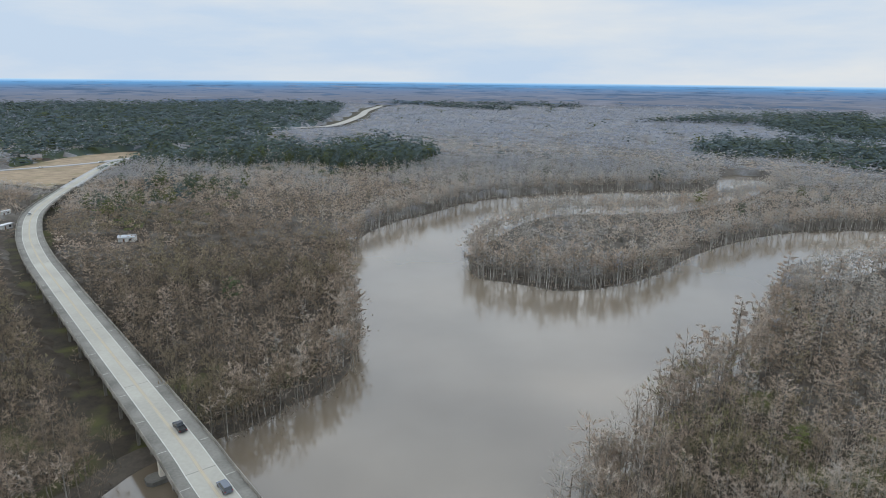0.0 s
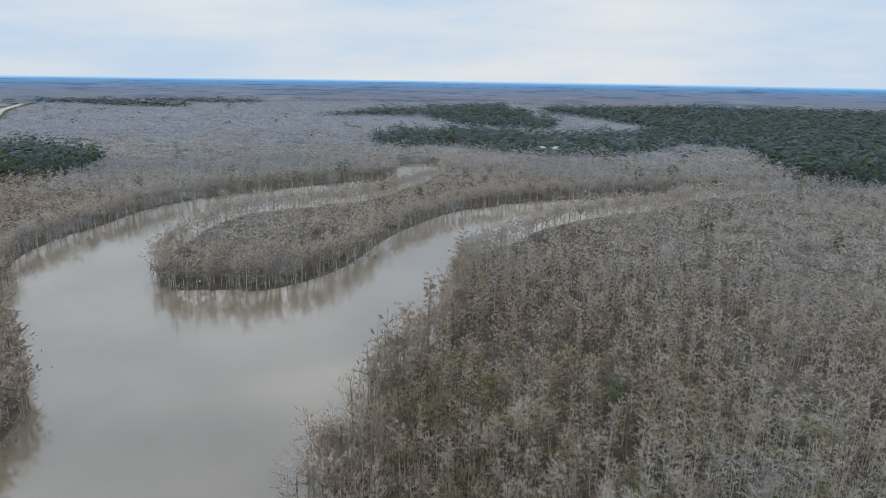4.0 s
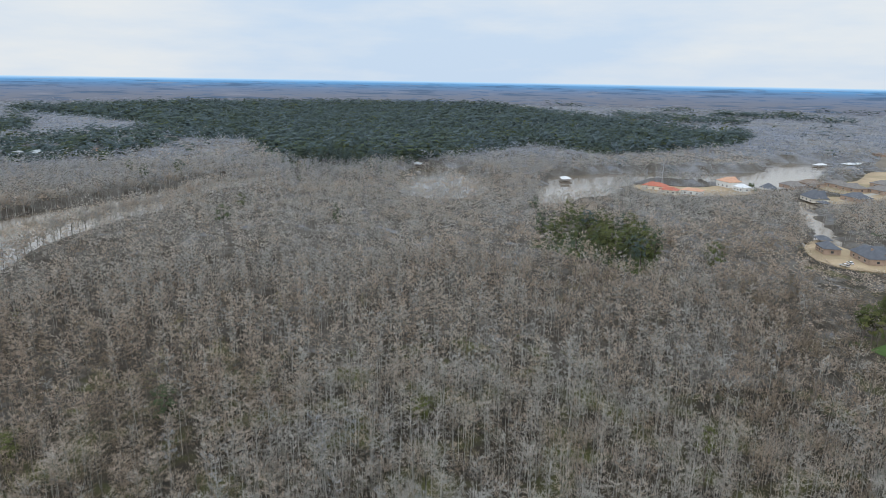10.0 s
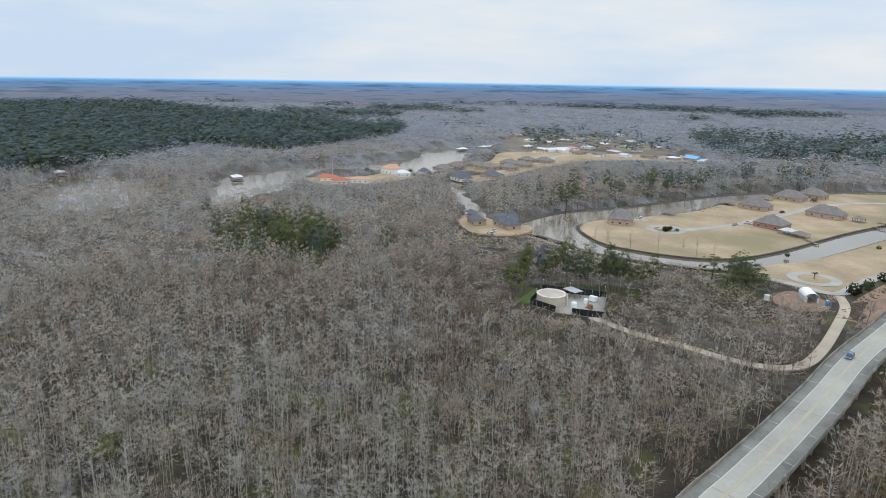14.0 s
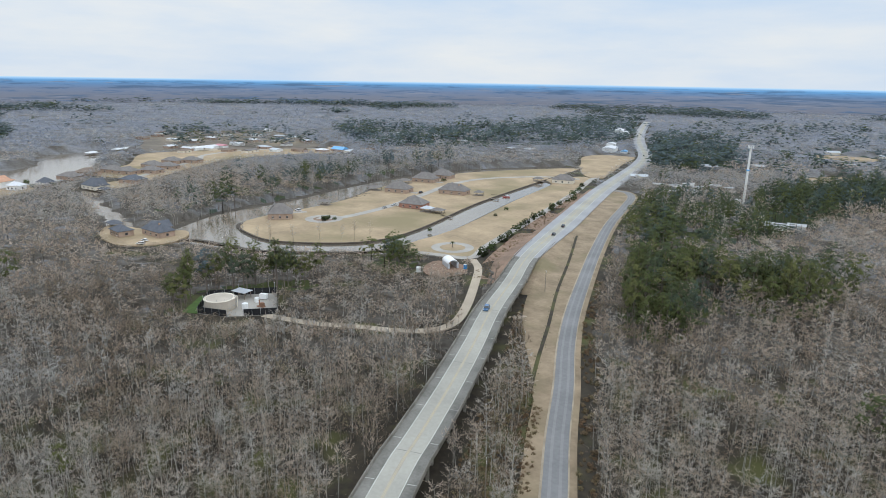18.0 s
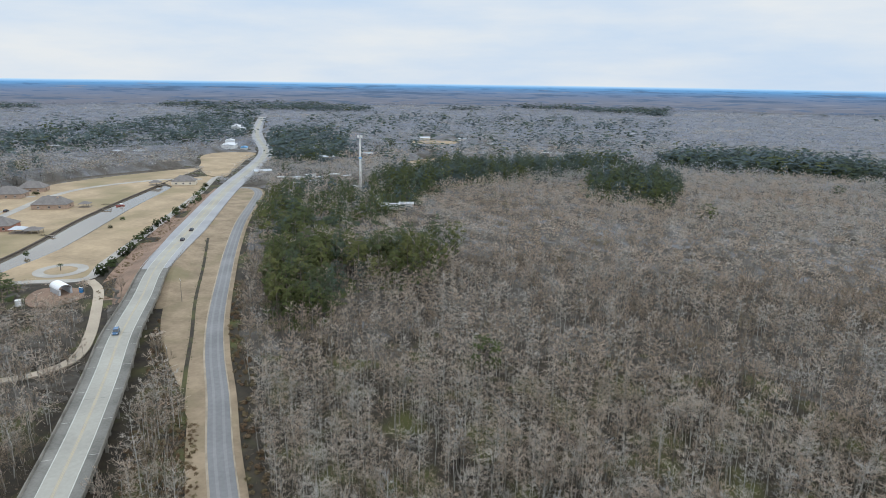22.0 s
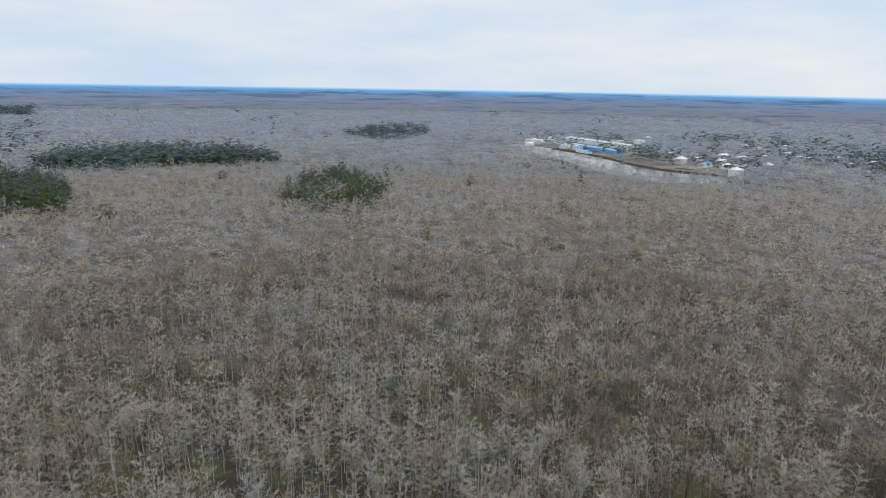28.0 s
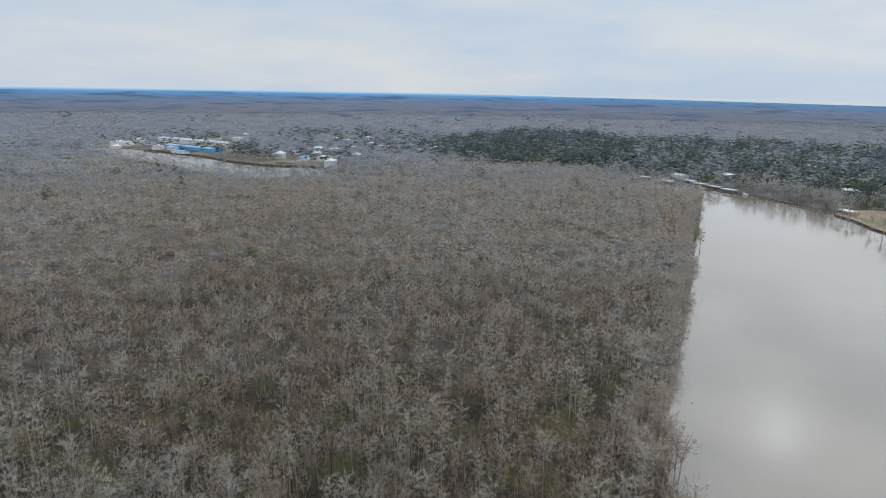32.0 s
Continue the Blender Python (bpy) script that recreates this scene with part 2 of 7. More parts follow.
M_DOOR = mat("brown_door", (0.20, 0.12, 0.08), (0.15, 0.09, 0.06))
M_TAN_TANK = mat("cream_tank_paint", (0.52, 0.46, 0.385), (0.42, 0.37, 0.305), scale=0.25, fine=2)
M_POLY_W = mat("white_poly", (0.80, 0.80, 0.79), (0.72, 0.72, 0.71), rough=0.5)
M_TARP = mat("white_tarp", (0.82, 0.82, 0.82), (0.74, 0.74, 0.75), rough=0.6)
M_BLUE_P = mat("blue_plastic", (0.05, 0.25, 0.55), (0.04, 0.2, 0.45), rough=0.5)
M_RUSTY = mat("rusted_steel", (0.30, 0.17, 0.11), (0.20, 0.11, 0.07))
M_GREEN_G = mat("green_turf", (0.10, 0.17, 0.04), (0.07, 0.12, 0.03), scale=0.3, fine=2)
M_TYRE = mat("black_rubber", (0.03, 0.03, 0.03), (0.02, 0.02, 0.02))
M_CAR_BK = mat("black_car_paint", (0.02, 0.022, 0.026), (0.017, 0.018, 0.022), rough=0.25, spec=0.6)
M_CAR_GY = mat("grey_car_paint", (0.11, 0.125, 0.15), (0.10, 0.11, 0.135), rough=0.25, spec=0.6)
M_CAR_BL = mat("blue_car_paint", (0.07, 0.15, 0.27), (0.06, 0.13, 0.24), rough=0.25, spec=0.6)
M_CAR_SI = mat("silver_car_paint", (0.45, 0.46, 0.47), (0.40, 0.41, 0.42), rough=0.3, metal=0.3, spec=0.6)
M_CAR_WH = mat("white_car_paint", (0.75, 0.75, 0.75), (0.68, 0.68, 0.68), rough=0.3, spec=0.6)
M_CAR_RD = mat("red_car_paint", (0.30, 0.04, 0.04), (0.25, 0.035, 0.035), rough=0.3, spec=0.6)
M_LAMP_R = mat("red_lens", (0.35, 0.02, 0.02), (0.3, 0.02, 0.02), rough=0.2)

# muddy river water
M_WATER = bpy.data.materials.new("muddy_water")
M_WATER.use_nodes = True
_n, _l = M_WATER.node_tree.nodes, M_WATER.node_tree.links
_p = _n["Principled BSDF"]
_p.inputs["Roughness"].default_value = 0.1
_p.inputs["Specular IOR Level"].default_value = 1.0
_p.inputs["IOR"].default_value = 1.52
_co, _a, _b2 = _n.new("ShaderNodeTexCoord"), _n.new("ShaderNodeTexNoise"), _n.new("ShaderNodeTexNoise")
_a.inputs["Scale"].default_value, _a.inputs["Detail"].default_value = 0.55, 3
_b2.inputs["Scale"].default_value, _b2.inputs["Detail"].default_value = 0.012, 4
_bp = _n.new("ShaderNodeBump")
_bp.inputs["Strength"].default_value, _bp.inputs["Distance"].default_value = 0.018, 0.08
_r = _n.new("ShaderNodeValToRGB")
_r.color_ramp.elements[0].position, _r.color_ramp.elements[1].position = 0.4, 0.65
_r.color_ramp.elements[0].color, _r.color_ramp.elements[1].color = (0.145, 0.116, 0.083, 1), (0.178, 0.147, 0.109, 1)
_l.new(_co.outputs["Object"], _a.inputs["Vector"])
_l.new(_co.outputs["Object"], _b2.inputs["Vector"])
_l.new(_a.outputs["Fac"], _bp.inputs["Height"])
_l.new(_bp.outputs["Normal"], _p.inputs["Normal"])
_l.new(_b2.outputs["Fac"], _r.inputs["Fac"])
_l.new(_r.outputs["Color"], _p.inputs["Base Color"])


# ---- shape helpers ----
class Shape:
    """Collects faces of one mesh."""

    def __init__(self):
        self.v, self.f = [], []

    def add(self, vs, fs):
        k = len(self.v)
        self.v += [tuple(p) for p in vs]
        self.f += [tuple(k + i for i in q) for q in fs]
        return self

    def box(self, c, s, rz=0.0):
        cx, cy, cz = c
        x, y, z = s[0] / 2, s[1] / 2, s[2] / 2
        a, b = math.cos(radians(rz)), math.sin(radians(rz))
        vs = [(cx + a * i * x - b * j * y, cy + b * i * x + a * j * y, cz + k * z) for k in (-1, 1) for i, j in ((-1, -1), (1, -1), (1, 1), (-1, 1))]
        return self.add(vs, [(3, 2, 1, 0), (4, 5, 6, 7), (0, 1, 5, 4), (1, 2, 6, 5), (2, 3, 7, 6), (3, 0, 4, 7)])

    def prism(self, ring, z0, z1):
        n = len(ring)
        vs = [(x, y, z0) for x, y in ring] + [(x, y, z1) for x, y in ring]
        return self.add(vs, [tuple(range(n - 1, -1, -1)), tuple(range(n, 2 * n))] + [(i, (i + 1) % n, n + (i + 1) % n, n + i) for i in range(n)])

    def cyl(self, p, q, r0, r1=None, n=10):
        p, q = Vector(p), Vector(q)
        r1 = r0 if r1 is None else r1
        d = (q - p).normalized()
        u = d.orthogonal().normalized()
        w = d.cross(u)
        vs = []
        for c, r in ((p, r0), (q, r1)):
            vs += [c + (u * math.cos(2 * math.pi * i / n) + w * math.sin(2 * math.pi * i / n)) * r for i in range(n)]
        return self.add(vs, [tuple(range(n - 1, -1, -1)), tuple(range(n, 2 * n))] + [(i, (i + 1) % n, n + (i + 1) % n, n + i) for i in range(n)])

    def hip(self, c, lx, ly, z, h, gable=False, th=0.18, rz=0.0):
        """A hip or gable roof over lx by ly, ridge along the longer side, with a thick eave."""
        x, y = lx / 2, ly / 2
        if lx >= ly:
            e = x if gable else max(x - y * 0.95, 0.3)
            top = [(-e, 0), (e, 0)]
            fs = [(4, 5, 9, 8), (6, 7, 8, 9), (5, 6, 9), (7, 4, 8)]
        else:
            e = y if gable else max(y - x * 0.95, 0.3)
            top = [(0, -e), (0, e)]
            fs = [(4, 5, 8), (6, 7, 9), (5, 6, 9, 8), (7, 4, 8, 9)]
        base = [(-x, -y), (x, -y), (x, y), (-x, y)]
        vs = [(i, j, z) for i, j in base] + [(i, j, z + th) for i, j in base] + [(i, j, z + h) for i, j in top]
        a, b = math.cos(radians(rz)), math.sin(radians(rz))
        vs = [(c[0] + a * i - b * j, c[1] + b * i + a * j, k) for i, j, k in vs]
        return self.add(vs, [(3, 2, 1, 0), (0, 1, 5, 4), (1, 2, 6, 5), (2, 3, 7, 6), (3, 0, 4, 7)] + fs)

    def mesh(self, name, material):
        me = bpy.data.meshes.new(name)
        me.from_pydata(self.v, [], self.f)
        me.materials.append(material)
        me.update()
        return me


def part(name, shape, material, parent=None, label=""):
    """Links a Shape (or a mesh) as one object under its thing."""
    me = shape if material is None else shape.mesh(name, material)
    ob = new(name, me)
    ob.parent = parent
    return tagged(ob, label)


def thing(name, x, y, z, rz, label, category, group="", kind=""):
    ob = new(name)
    ob.empty_display_size = 0.5
    ob.matrix_basis = pose(x, y, z, 0, 0, rz)
    return tagged(ob, label, category, group, kind)


def curve_through(points, n=5, closed=False):
    """Catmull-Rom points through the plan's control points (any dimension)."""
    p = np.array(points, float)
    m = len(p)
    out = []
    for i in range(m if closed else m - 1):
        if closed:
            a, b, c, d = p[i - 1], p[i], p[(i + 1) % m], p[(i + 2) % m]
        else:
            a, b, c, d = p[max(i - 1, 0)], p[i], p[i + 1], p[min(i + 2, m - 1)]
        for t in np.arange(n) / n:
            out.append(0.5 * (2 * b + (c - a) * t + (2 * a - 5 * b + 4 * c - d) * t * t + (3 * b - a - 3 * c + d) * t ** 3))
    if not closed:
        out.append(p[-1])
    return np.array(out)


def inside(poly, X, Y):
    full = np.zeros(np.shape(X), bool)
    (ax, ay), (bx, by) = poly[:, :2].min(0), poly[:, :2].max(0)
    box = (X > ax) & (X < bx) & (Y > ay) & (Y < by)
    X, Y = X[box], Y[box]
    r = np.zeros(np.shape(X), bool)
    x1, y1 = poly[-1][:2]
    for x2, y2 in poly[:, :2]:
        if y1 != y2:
            r ^= ((y1 > Y) != (y2 > Y)) & (X < (x2 - x1) * (Y - y1) / (y2 - y1) + x1)
        x1, y1 = x2, y2
    full[box] = r
    return full


def edge_dist(line, X, Y, closed=False):
    """Distance to a line, up to 40 m; 1000 beyond."""
    p = line[:, :2]
    a, b = (p, np.roll(p, -1, 0)) if closed else (p[:-1], p[1:])
    full = np.full(np.shape(X), 1000.0)
    (ax, ay), (bx, by) = p.min(0) - 40, p.max(0) + 40
    idx = np.where(((X > ax) & (X < bx) & (Y > ay) & (Y < by)).ravel())[0]
    idx = idx[np.argsort(X.ravel()[idx], kind="stable")]
    xs, ys = X.ravel()[idx], Y.ravel()[idx]
    best = np.full(len(xs), 1000.0)
    for (x1, y1), (x2, y2) in zip(a, b):
        i, j = np.searchsorted(xs, (min(x1, x2) - 40, max(x1, x2) + 40))
        u, v = xs[i:j], ys[i:j]
        dx, dy = x2 - x1, y2 - y1
        t = np.clip(((u - x1) * dx + (v - y1) * dy) / max(dx * dx + dy * dy, 1e-9), 0, 1)
        best[i:j] = np.minimum(best[i:j], np.hypot(u - x1 - t * dx, v - y1 - t * dy))
    full.ravel()[idx] = best
    return full


def normals(line):
    d = np.gradient(line[:, :2], axis=0)
    d /= np.maximum(np.hypot(d[:, 0], d[:, 1]), 1e-9)[:, None]
    return np.stack([d[:, 1], -d[:, 0]], 1)


def ribbon(line, offs, z_add=0.0):
    """A Shape: a strip between offsets offs along a line with heights; offs: two numbers, to the right positive."""
    nm = normals(line)
    z = line[:, 2] if line.shape[1] > 2 else np.zeros(len(line))
    s = Shape()
    vs, fs = [], []
    for i in range(len(line)):
        for o in offs:
            vs.append((line[i, 0] + nm[i, 0] * o, line[i, 1] + nm[i, 1] * o, z[i] + z_add))
    for i in range(len(line) - 1):
        fs.append((2 * i, 2 * i + 1, 2 * i + 3, 2 * i + 2))
    return s.add(vs, fs)


def beam(line, o0, o1, z0, z1):
    """A Shape: a solid bar along a line between two offsets and two heights over the line."""
    nm = normals(line)
    vs, fs = [], []
    for i in range(len(line)):
        for o, dz in ((o0, z0), (o1, z0), (o1, z1), (o0, z1)):
            vs.append((line[i, 0] + nm[i, 0] * o, line[i, 1] + nm[i, 1] * o, line[i, 2] + dz))
    for i in range(len(line) - 1):
        k = 4 * i
        for a in range(4):
            b = (a + 1) % 4
            fs.append((k + a, k + b, k + 4 + b, k + 4 + a))
    e = 4 * (len(line) - 1)
    fs += [(3, 2, 1, 0), (e, e + 1, e + 2, e + 3)]
    return Shape().add(vs, fs)


def sheet(name, poly, z, material, label, category):
    """A flat piece of ground with a skirt, as part of the setting."""
    bm = bmesh.new()
    top = [bm.verts.new((x, y, z)) for x, y in poly[:, :2]]
    low = [bm.verts.new((x, y, z - 0.9)) for x, y in poly[:, :2]]
    for i in range(len(top)):
        j = (i + 1) % len(top)
        bm.faces.new((top[i], top[j], low[j], low[i]))
    f = bm.faces.new(top)
    bmesh.ops.triangulate(bm, faces=[f])
    bmesh.ops.recalc_face_normals(bm, faces=bm.faces)
    me = bpy.data.meshes.new(name)
    bm.to_mesh(me)
    bm.free()
    me.materials.append(material)
    return tagged(new(name, me), label, category, kind="structure")


# ---- plan: water, shores traced and shifted to fit the camera's view ----
RIVER = curve_through([
    (-545, 112), (-450, 122), (-330, 122), (-220, 120), (-130, 116), (-95, 118), (-82, 128), (-76, 142), (-66, 153), (-53, 164), (-45, 177), (-36, 186),
    (-32, 203), (-34, 227), (-40, 258), (-46, 292), (-50, 328), (-51, 389), (-33, 433), (-10, 463), (20, 507), (55, 535), (117, 558),
    (202, 575), (244, 580), (276, 645), (305, 673), (332, 640), (276, 559), (235, 520), (175, 474), (131, 466), (88, 459), (61, 440), (33, 390),
    (17, 353), (14, 322)], 4)
ISLAND_SIDE = curve_through([
    (14, 322), (18, 306), (31, 300), (45, 293), (57, 287), (84, 296), (109, 315), (137, 347), (170, 377), (218, 408), (261, 419), (307, 423), (349, 416),
    (395, 414), (438, 406), (509, 397), (587, 384), (640, 372), (640, 364), (560, 364), (489, 366), (420, 366), (362, 353), (304, 350), (248, 336), (212, 314),
    (177, 299), (144, 260), (129, 237), (107, 205), (91, 193), (79, 184), (67, 172), (56, 156), (51, 144), (39, 136), (30, 121), (14, 108), (-15, 95)], 4)
WEST_SIDE = curve_through([
    (-15, 95), (-40, 72), (-70, 45), (-100, 18), (-125, 0), (-141, -6), (-156, -7), (-172, -10), (-200, -11), (-234, -12), (-311, -12), (-394, -15),
    (-484, -19), (-560, -18), (-640, -24), (-694, -62), (-716, -110), (-700, -160), (-655, -230), (-632, -300), (-604, -352), (-575, -410), (-550, -455), (-548, -513), (-574, -592), (-604, -668),
    (-622, -735), (-640, -830), (-650, -985), (-675, -990), (-705, -900), (-712, -815), (-700, -730), (-680, -650), (-655, -580), (-648, -515),
    (-662, -470), (-640, -410), (-665, -300), (-690, -220), (-745, -150), (-760, -111), (-735, -56), (-711, -12), (-694, 24), (-665, 58), (-626, 82), (-594, 95), (-545, 112)], 4)
WEST_SIDE[:, 1] += 2.6 * np.sin(WEST_SIDE[:, 0] * 0.11) * np.cos(WEST_SIDE[:, 0] * 0.043 + 1.0) * ((WEST_SIDE[:, 0] < -120) & (WEST_SIDE[:, 0] > -620) & (WEST_SIDE[:, 1] > -60))
WATERS = [np.concatenate([RIVER, ISLAND_SIDE[1:], WEST_SIDE[1:-1]])]
PONDS = [
    [(643, 286), (668, 270), (656, 230), (613, 195), (545, 160), (490, 162), (470, 190), (485, 218), (560, 262)],
    [(497, 106), (530, 74), (560, 55), (606, 52), (650, 42), (672, 5), (680, -45), (640, -62), (650, -90), (668, -92), (700, -110), (760, -130), (860, -158), (912, -160), (905, -120),
     (875, -94), (800, -80), (768, -35), (722, 45), (685, 95), (645, 128)],
    [(934, -214), (1003, -245), (1040, -280), (1002, -284), (932, -268), (879, -245), (870, -217)],
    [(537, -98), (600, -104), (600, -90), (525, -84), (480, -83), (440, -80), (436, -96), (475, -98)],
    [(276, 1010), (300, 1035), (330, 1060), (345, 1020), (300, 985)],
    [(-1742, -1017), (-1788, -1120), (-2036, -1322), (-1900, -1130), (-1640, -960)],
]
WATERS += [curve_through(p, 4, True) for p in PONDS]
# the canal that rings the grassy spit, and its long straight basin
CANAL = curve_through([
    (398, -90), (418, -112), (445, -143), (458, -171), (470, -217), (500, -282), (522, -348), (532, -440), (507, -524), (480, -580), (472, -574), (497, -522), (516, -440),
    (507, -360), (483, -303), (452, -255), (438, -218), (428, -180), (417, -156), (407, -149), (395, -146.5), (384, -145), (359, -148), (338, -164), (322, -190), (320, -216), (334, -253),
    (377, -336), (424, -448), (434, -461), (420, -462), (409, -450), (370, -364), (320, -264), (304, -216), (304, -192), (320, -164), (343, -138), (368, -127), (390, -115)], 4, True)
WATERS.append(CANAL)

# ---- plan: roads (x, y, height), traced from the camera's view ----
HIGHWAY = curve_through([
    (-377, 745, 1.3), (-362, 680, 1.3), (-341, 606, 1.6), (-306, 502, 4.0), (-275, 424, 6.6), (-238, 359, 8.6), (-201, 306, 9.8), (-159, 254, 10), (-115, 201, 10), (-85, 165, 10),
    (-61, 136, 10), (-46, 117, 10), (28, 26, 9.4), (102, -65, 8), (118, -87, 8), (133, -108, 8), (154, -136, 7.8), (177, -165, 7), (204, -203, 5.5), (238, -250, 3.6), (286, -333, 1.9),
    (357, -461, 1.4), (418, -583, 1.4), (466, -676, 1.4), (521, -762, 1.4), (625, -896, 1.4), (742, -1063, 1.4), (960, -1400, 1.4)], 8)


def along(line, step):
    """The line again, in even steps."""
    s = np.concatenate([[0], np.cumsum(np.hypot(*np.diff(line[:, :2], axis=0).T))])
    q = np.linspace(0, s[-1], max(int(s[-1] / step), 2) + 1)
    return np.stack([np.interp(q, s, line[:, i]) for i in range(line.shape[1])], 1)


HIGHWAY = along(HIGHWAY, 6.0)
_i0 = int(np.argmin(np.hypot(HIGHWAY[:, 0] + 322, HIGHWAY[:, 1] - 545)))
_i1 = int(np.argmin(np.hypot(HIGHWAY[:, 0] - 232, HIGHWAY[:, 1] + 241)))
BRIDGE, ROAD_S, ROAD_N = HIGHWAY[_i0:_i1 + 1], HIGHWAY[_i1:], HIGHWAY[:_i0 + 1]
FRONT = along(curve_through([(10, -16), (40, -50), (65, -78), (87, -104), (104, -124), (123, -148), (144, -173), (166, -202), (194, -243), (229, -296), (268, -359), (300, -418), (325, -462), (345, -480), (358, -474), (364, -462)], 5), 5.0)
DIRT = along(curve_through([(255, -223), (240, -214), (219, -193), (198, -170), (187, -154), (187, -142), (195, -131), (206, -122), (220, -109), (240, -97)], 5), 3.0)
DRIVE_E = along(curve_through([(285, -206), (276, -212), (258, -224), (271, -247), (289, -283), (321, -348), (373, -448), (410, -512), (414, -528)], 5), 4.0)
CUL = along(curve_through([(398, -204), (390, -218), (403, -262), (428, -312), (463, -377), (472, -428), (450, -485), (418, -505)], 5), 4.0)
FAR_ROAD = along(curve_through([(-330, 1240), (-239, 1288), (-217, 1425), (-216, 1712), (-229, 1950), (-215, 2370)], 5), 20.0)
CROSS_N = along(curve_through([(-560, 560), (-460, 640), (-400, 700), (-377, 745), (-330, 860), (-230, 1000)], 5), 8.0)
LOT_ROAD = along(curve_through([(660, -150), (704, -188), (763, -240), (804, -262), (830, -330), (800, -420)], 5), 8.0)

# ---- plan: open land, traced from the camera's view ----
SPIT = np.concatenate([curve_through([(411, -155), (401, -149), (384, -147), (359, -150), (339, -166), (323, -191), (322, -215), (336, -253), (379, -336), (425, -448)], 4),
                       curve_through([(445, -500), (462, -550), (474, -568), (495, -522), (514, -440), (505, -362), (480, -304), (449, -256), (435, -218), (426, -181), (417, -160)], 4)])
FIELD_E = curve_through([(303, -213), (285, -208), (262, -222), (268, -240), (285, -270), (318, -338), (370, -440), (410, -512), (430, -520), (438, -480), (420, -464), (408, -451), (368, -364), (318, -264)], 3, True)
FIELD_FAR = curve_through([(478, -574), (430, -528), (410, -530), (425, -560), (475, -655), (507, -719), (549, -699), (543, -658), (500, -605)], 3, True)
FIELD_N = curve_through([(-440, 600), (-450, 690), (-440, 780), (-395, 830), (-365, 760), (-345, 640), (-320, 545), (-345, 548)], 3, True)
YARD = np.array([(258, -76), (276, -87), (263, -113), (238, -102), (247, -84)], float)
TURF = np.array([(258, -75.5), (277, -87), (279, -84), (263, -71)], float)
ARCH_LOT = curve_through([(264, -206), (250, -212), (238, -204), (238, -192), (248, -186), (260, -194)], 3, True)
LOT_W = curve_through([(650, -140), (640, -120), (612, -98), (600, -120), (640, -160), (700, -215), (763, -270), (773, -349), (800, -440), (735, -410), (858, -229), (846, -196), (760, -170), (700, -120)][:4] + [(640, -160), (700, -215), (750, -280), (760, -360), (745, -410), (790, -440), (830, -350), (858, -240), (846, -196), (760, -165), (700, -118)], 3, True)
LOT_RED = curve_through([(632, 45), (590, 25), (590, -10), (625, -58), (655, -62), (664, -35), (640, -10)], 3, True)
LOT_P = curve_through([(428, -72), (398, -74), (383, -92), (392, -112), (410, -118), (418, -104), (440, -92), (452, -82)], 3, True)
LAWN_W = curve_through([(-545, 113), (-590, 98), (-618, 88), (-650, 110), (-650, 150), (-600, 165), (-540, 150)], 3, True)
EAST_LOT = curve_through([(200, -440), (186, -440), (180, -456), (196, -464), (206, -452)], 3, True)
MOBILE = curve_through([(365, -525), (340, -500), (310, -505), (285, -560), (300, -590), (350, -570)], 3, True)
MARINA = curve_through([(-665, -470), (-700, -440), (-760, -500), (-800, -640), (-860, -760), (-960, -860), (-900, -930), (-780, -960), (-715, -900), (-722, -815), (-708, -730), (-688, -650), (-662, -580), (-655, -515)], 3, True)
TOWN = curve_through([(880, -215), (1000, -240), (1130, -290), (1140, -470), (1000, -470), (900, -460), (820, -420), (830, -330)], 3, True)
FIELD_S = curve_through([(292, -722), (266, -772), (247, -733), (271, -688)], 3, True)
FIELD_SE = curve_through([(388, -979), (326, -1001), (306, -944), (363, -932)], 3, True)
OPEN = [FIELD_S, FIELD_SE, SPIT, FIELD_E, FIELD_FAR, FIELD_N, YARD, TURF, ARCH_LOT, LOT_W, LOT_RED, LOT_P, LAWN_W, EAST_LOT]
VERGE = curve_through([(140, -150), (170, -176), (196, -206), (226, -248), (270, -322), (310, -395), (345, -460), (352, -470), (330, -466), (306, -424), (270, -364), (232, -300), (196, -246), (166, -206), (144, -177), (122, -150), (112, -137), (120, -132)], 3, True)

# ---- ground: one sheet to the horizon ----
R_END = 3400.0
_rad = np.concatenate([[0.0], np.geomspace(12, 60, 6)[:-1], 60 * (R_END / 60) ** (np.arange(190) / 189)])
_ang = np.linspace(0, 2 * np.pi, 360, endpoint=False)
GX, GY = _rad[:, None] * np.cos(_ang)[None], _rad[:, None] * np.sin(_ang)[None]
GZ = 0.75 + 0.25 * np.sin(GX * 0.05 + 1.3 * np.sin(GY * 0.031)) * np.cos(GY * 0.043)
_cell = 4 + 0.02 * np.hypot(GX, GY)
for w in WATERS:
    hit = inside(w, GX, GY)
    d = edge_dist(w, GX, GY, True)
    GZ = np.where(hit, np.maximum(-0.4 - 0.4 * d, -2.0), np.where(d < np.minimum(_cell, 12), np.minimum(GZ, -0.4), GZ))
GZ = np.where(edge_dist(FRONT, GX, GY) < 15, np.minimum(GZ, 0.6), GZ)
for o in OPEN + [VERGE, TOWN]:
    GZ = np.where(inside(o, GX, GY), np.minimum(GZ, 0.5), GZ)
_d = edge_dist(HIGHWAY, GX, GY)
_hz = np.full(GX.shape, 99.0)
_m = _d < 30
_hz[_m] = HIGHWAY[np.argmin((GX[_m][:, None] - HIGHWAY[None, ::4, 0]) ** 2 + (GY[_m][:, None] - HIGHWAY[None, ::4, 1]) ** 2, axis=-1) * 4, 2]
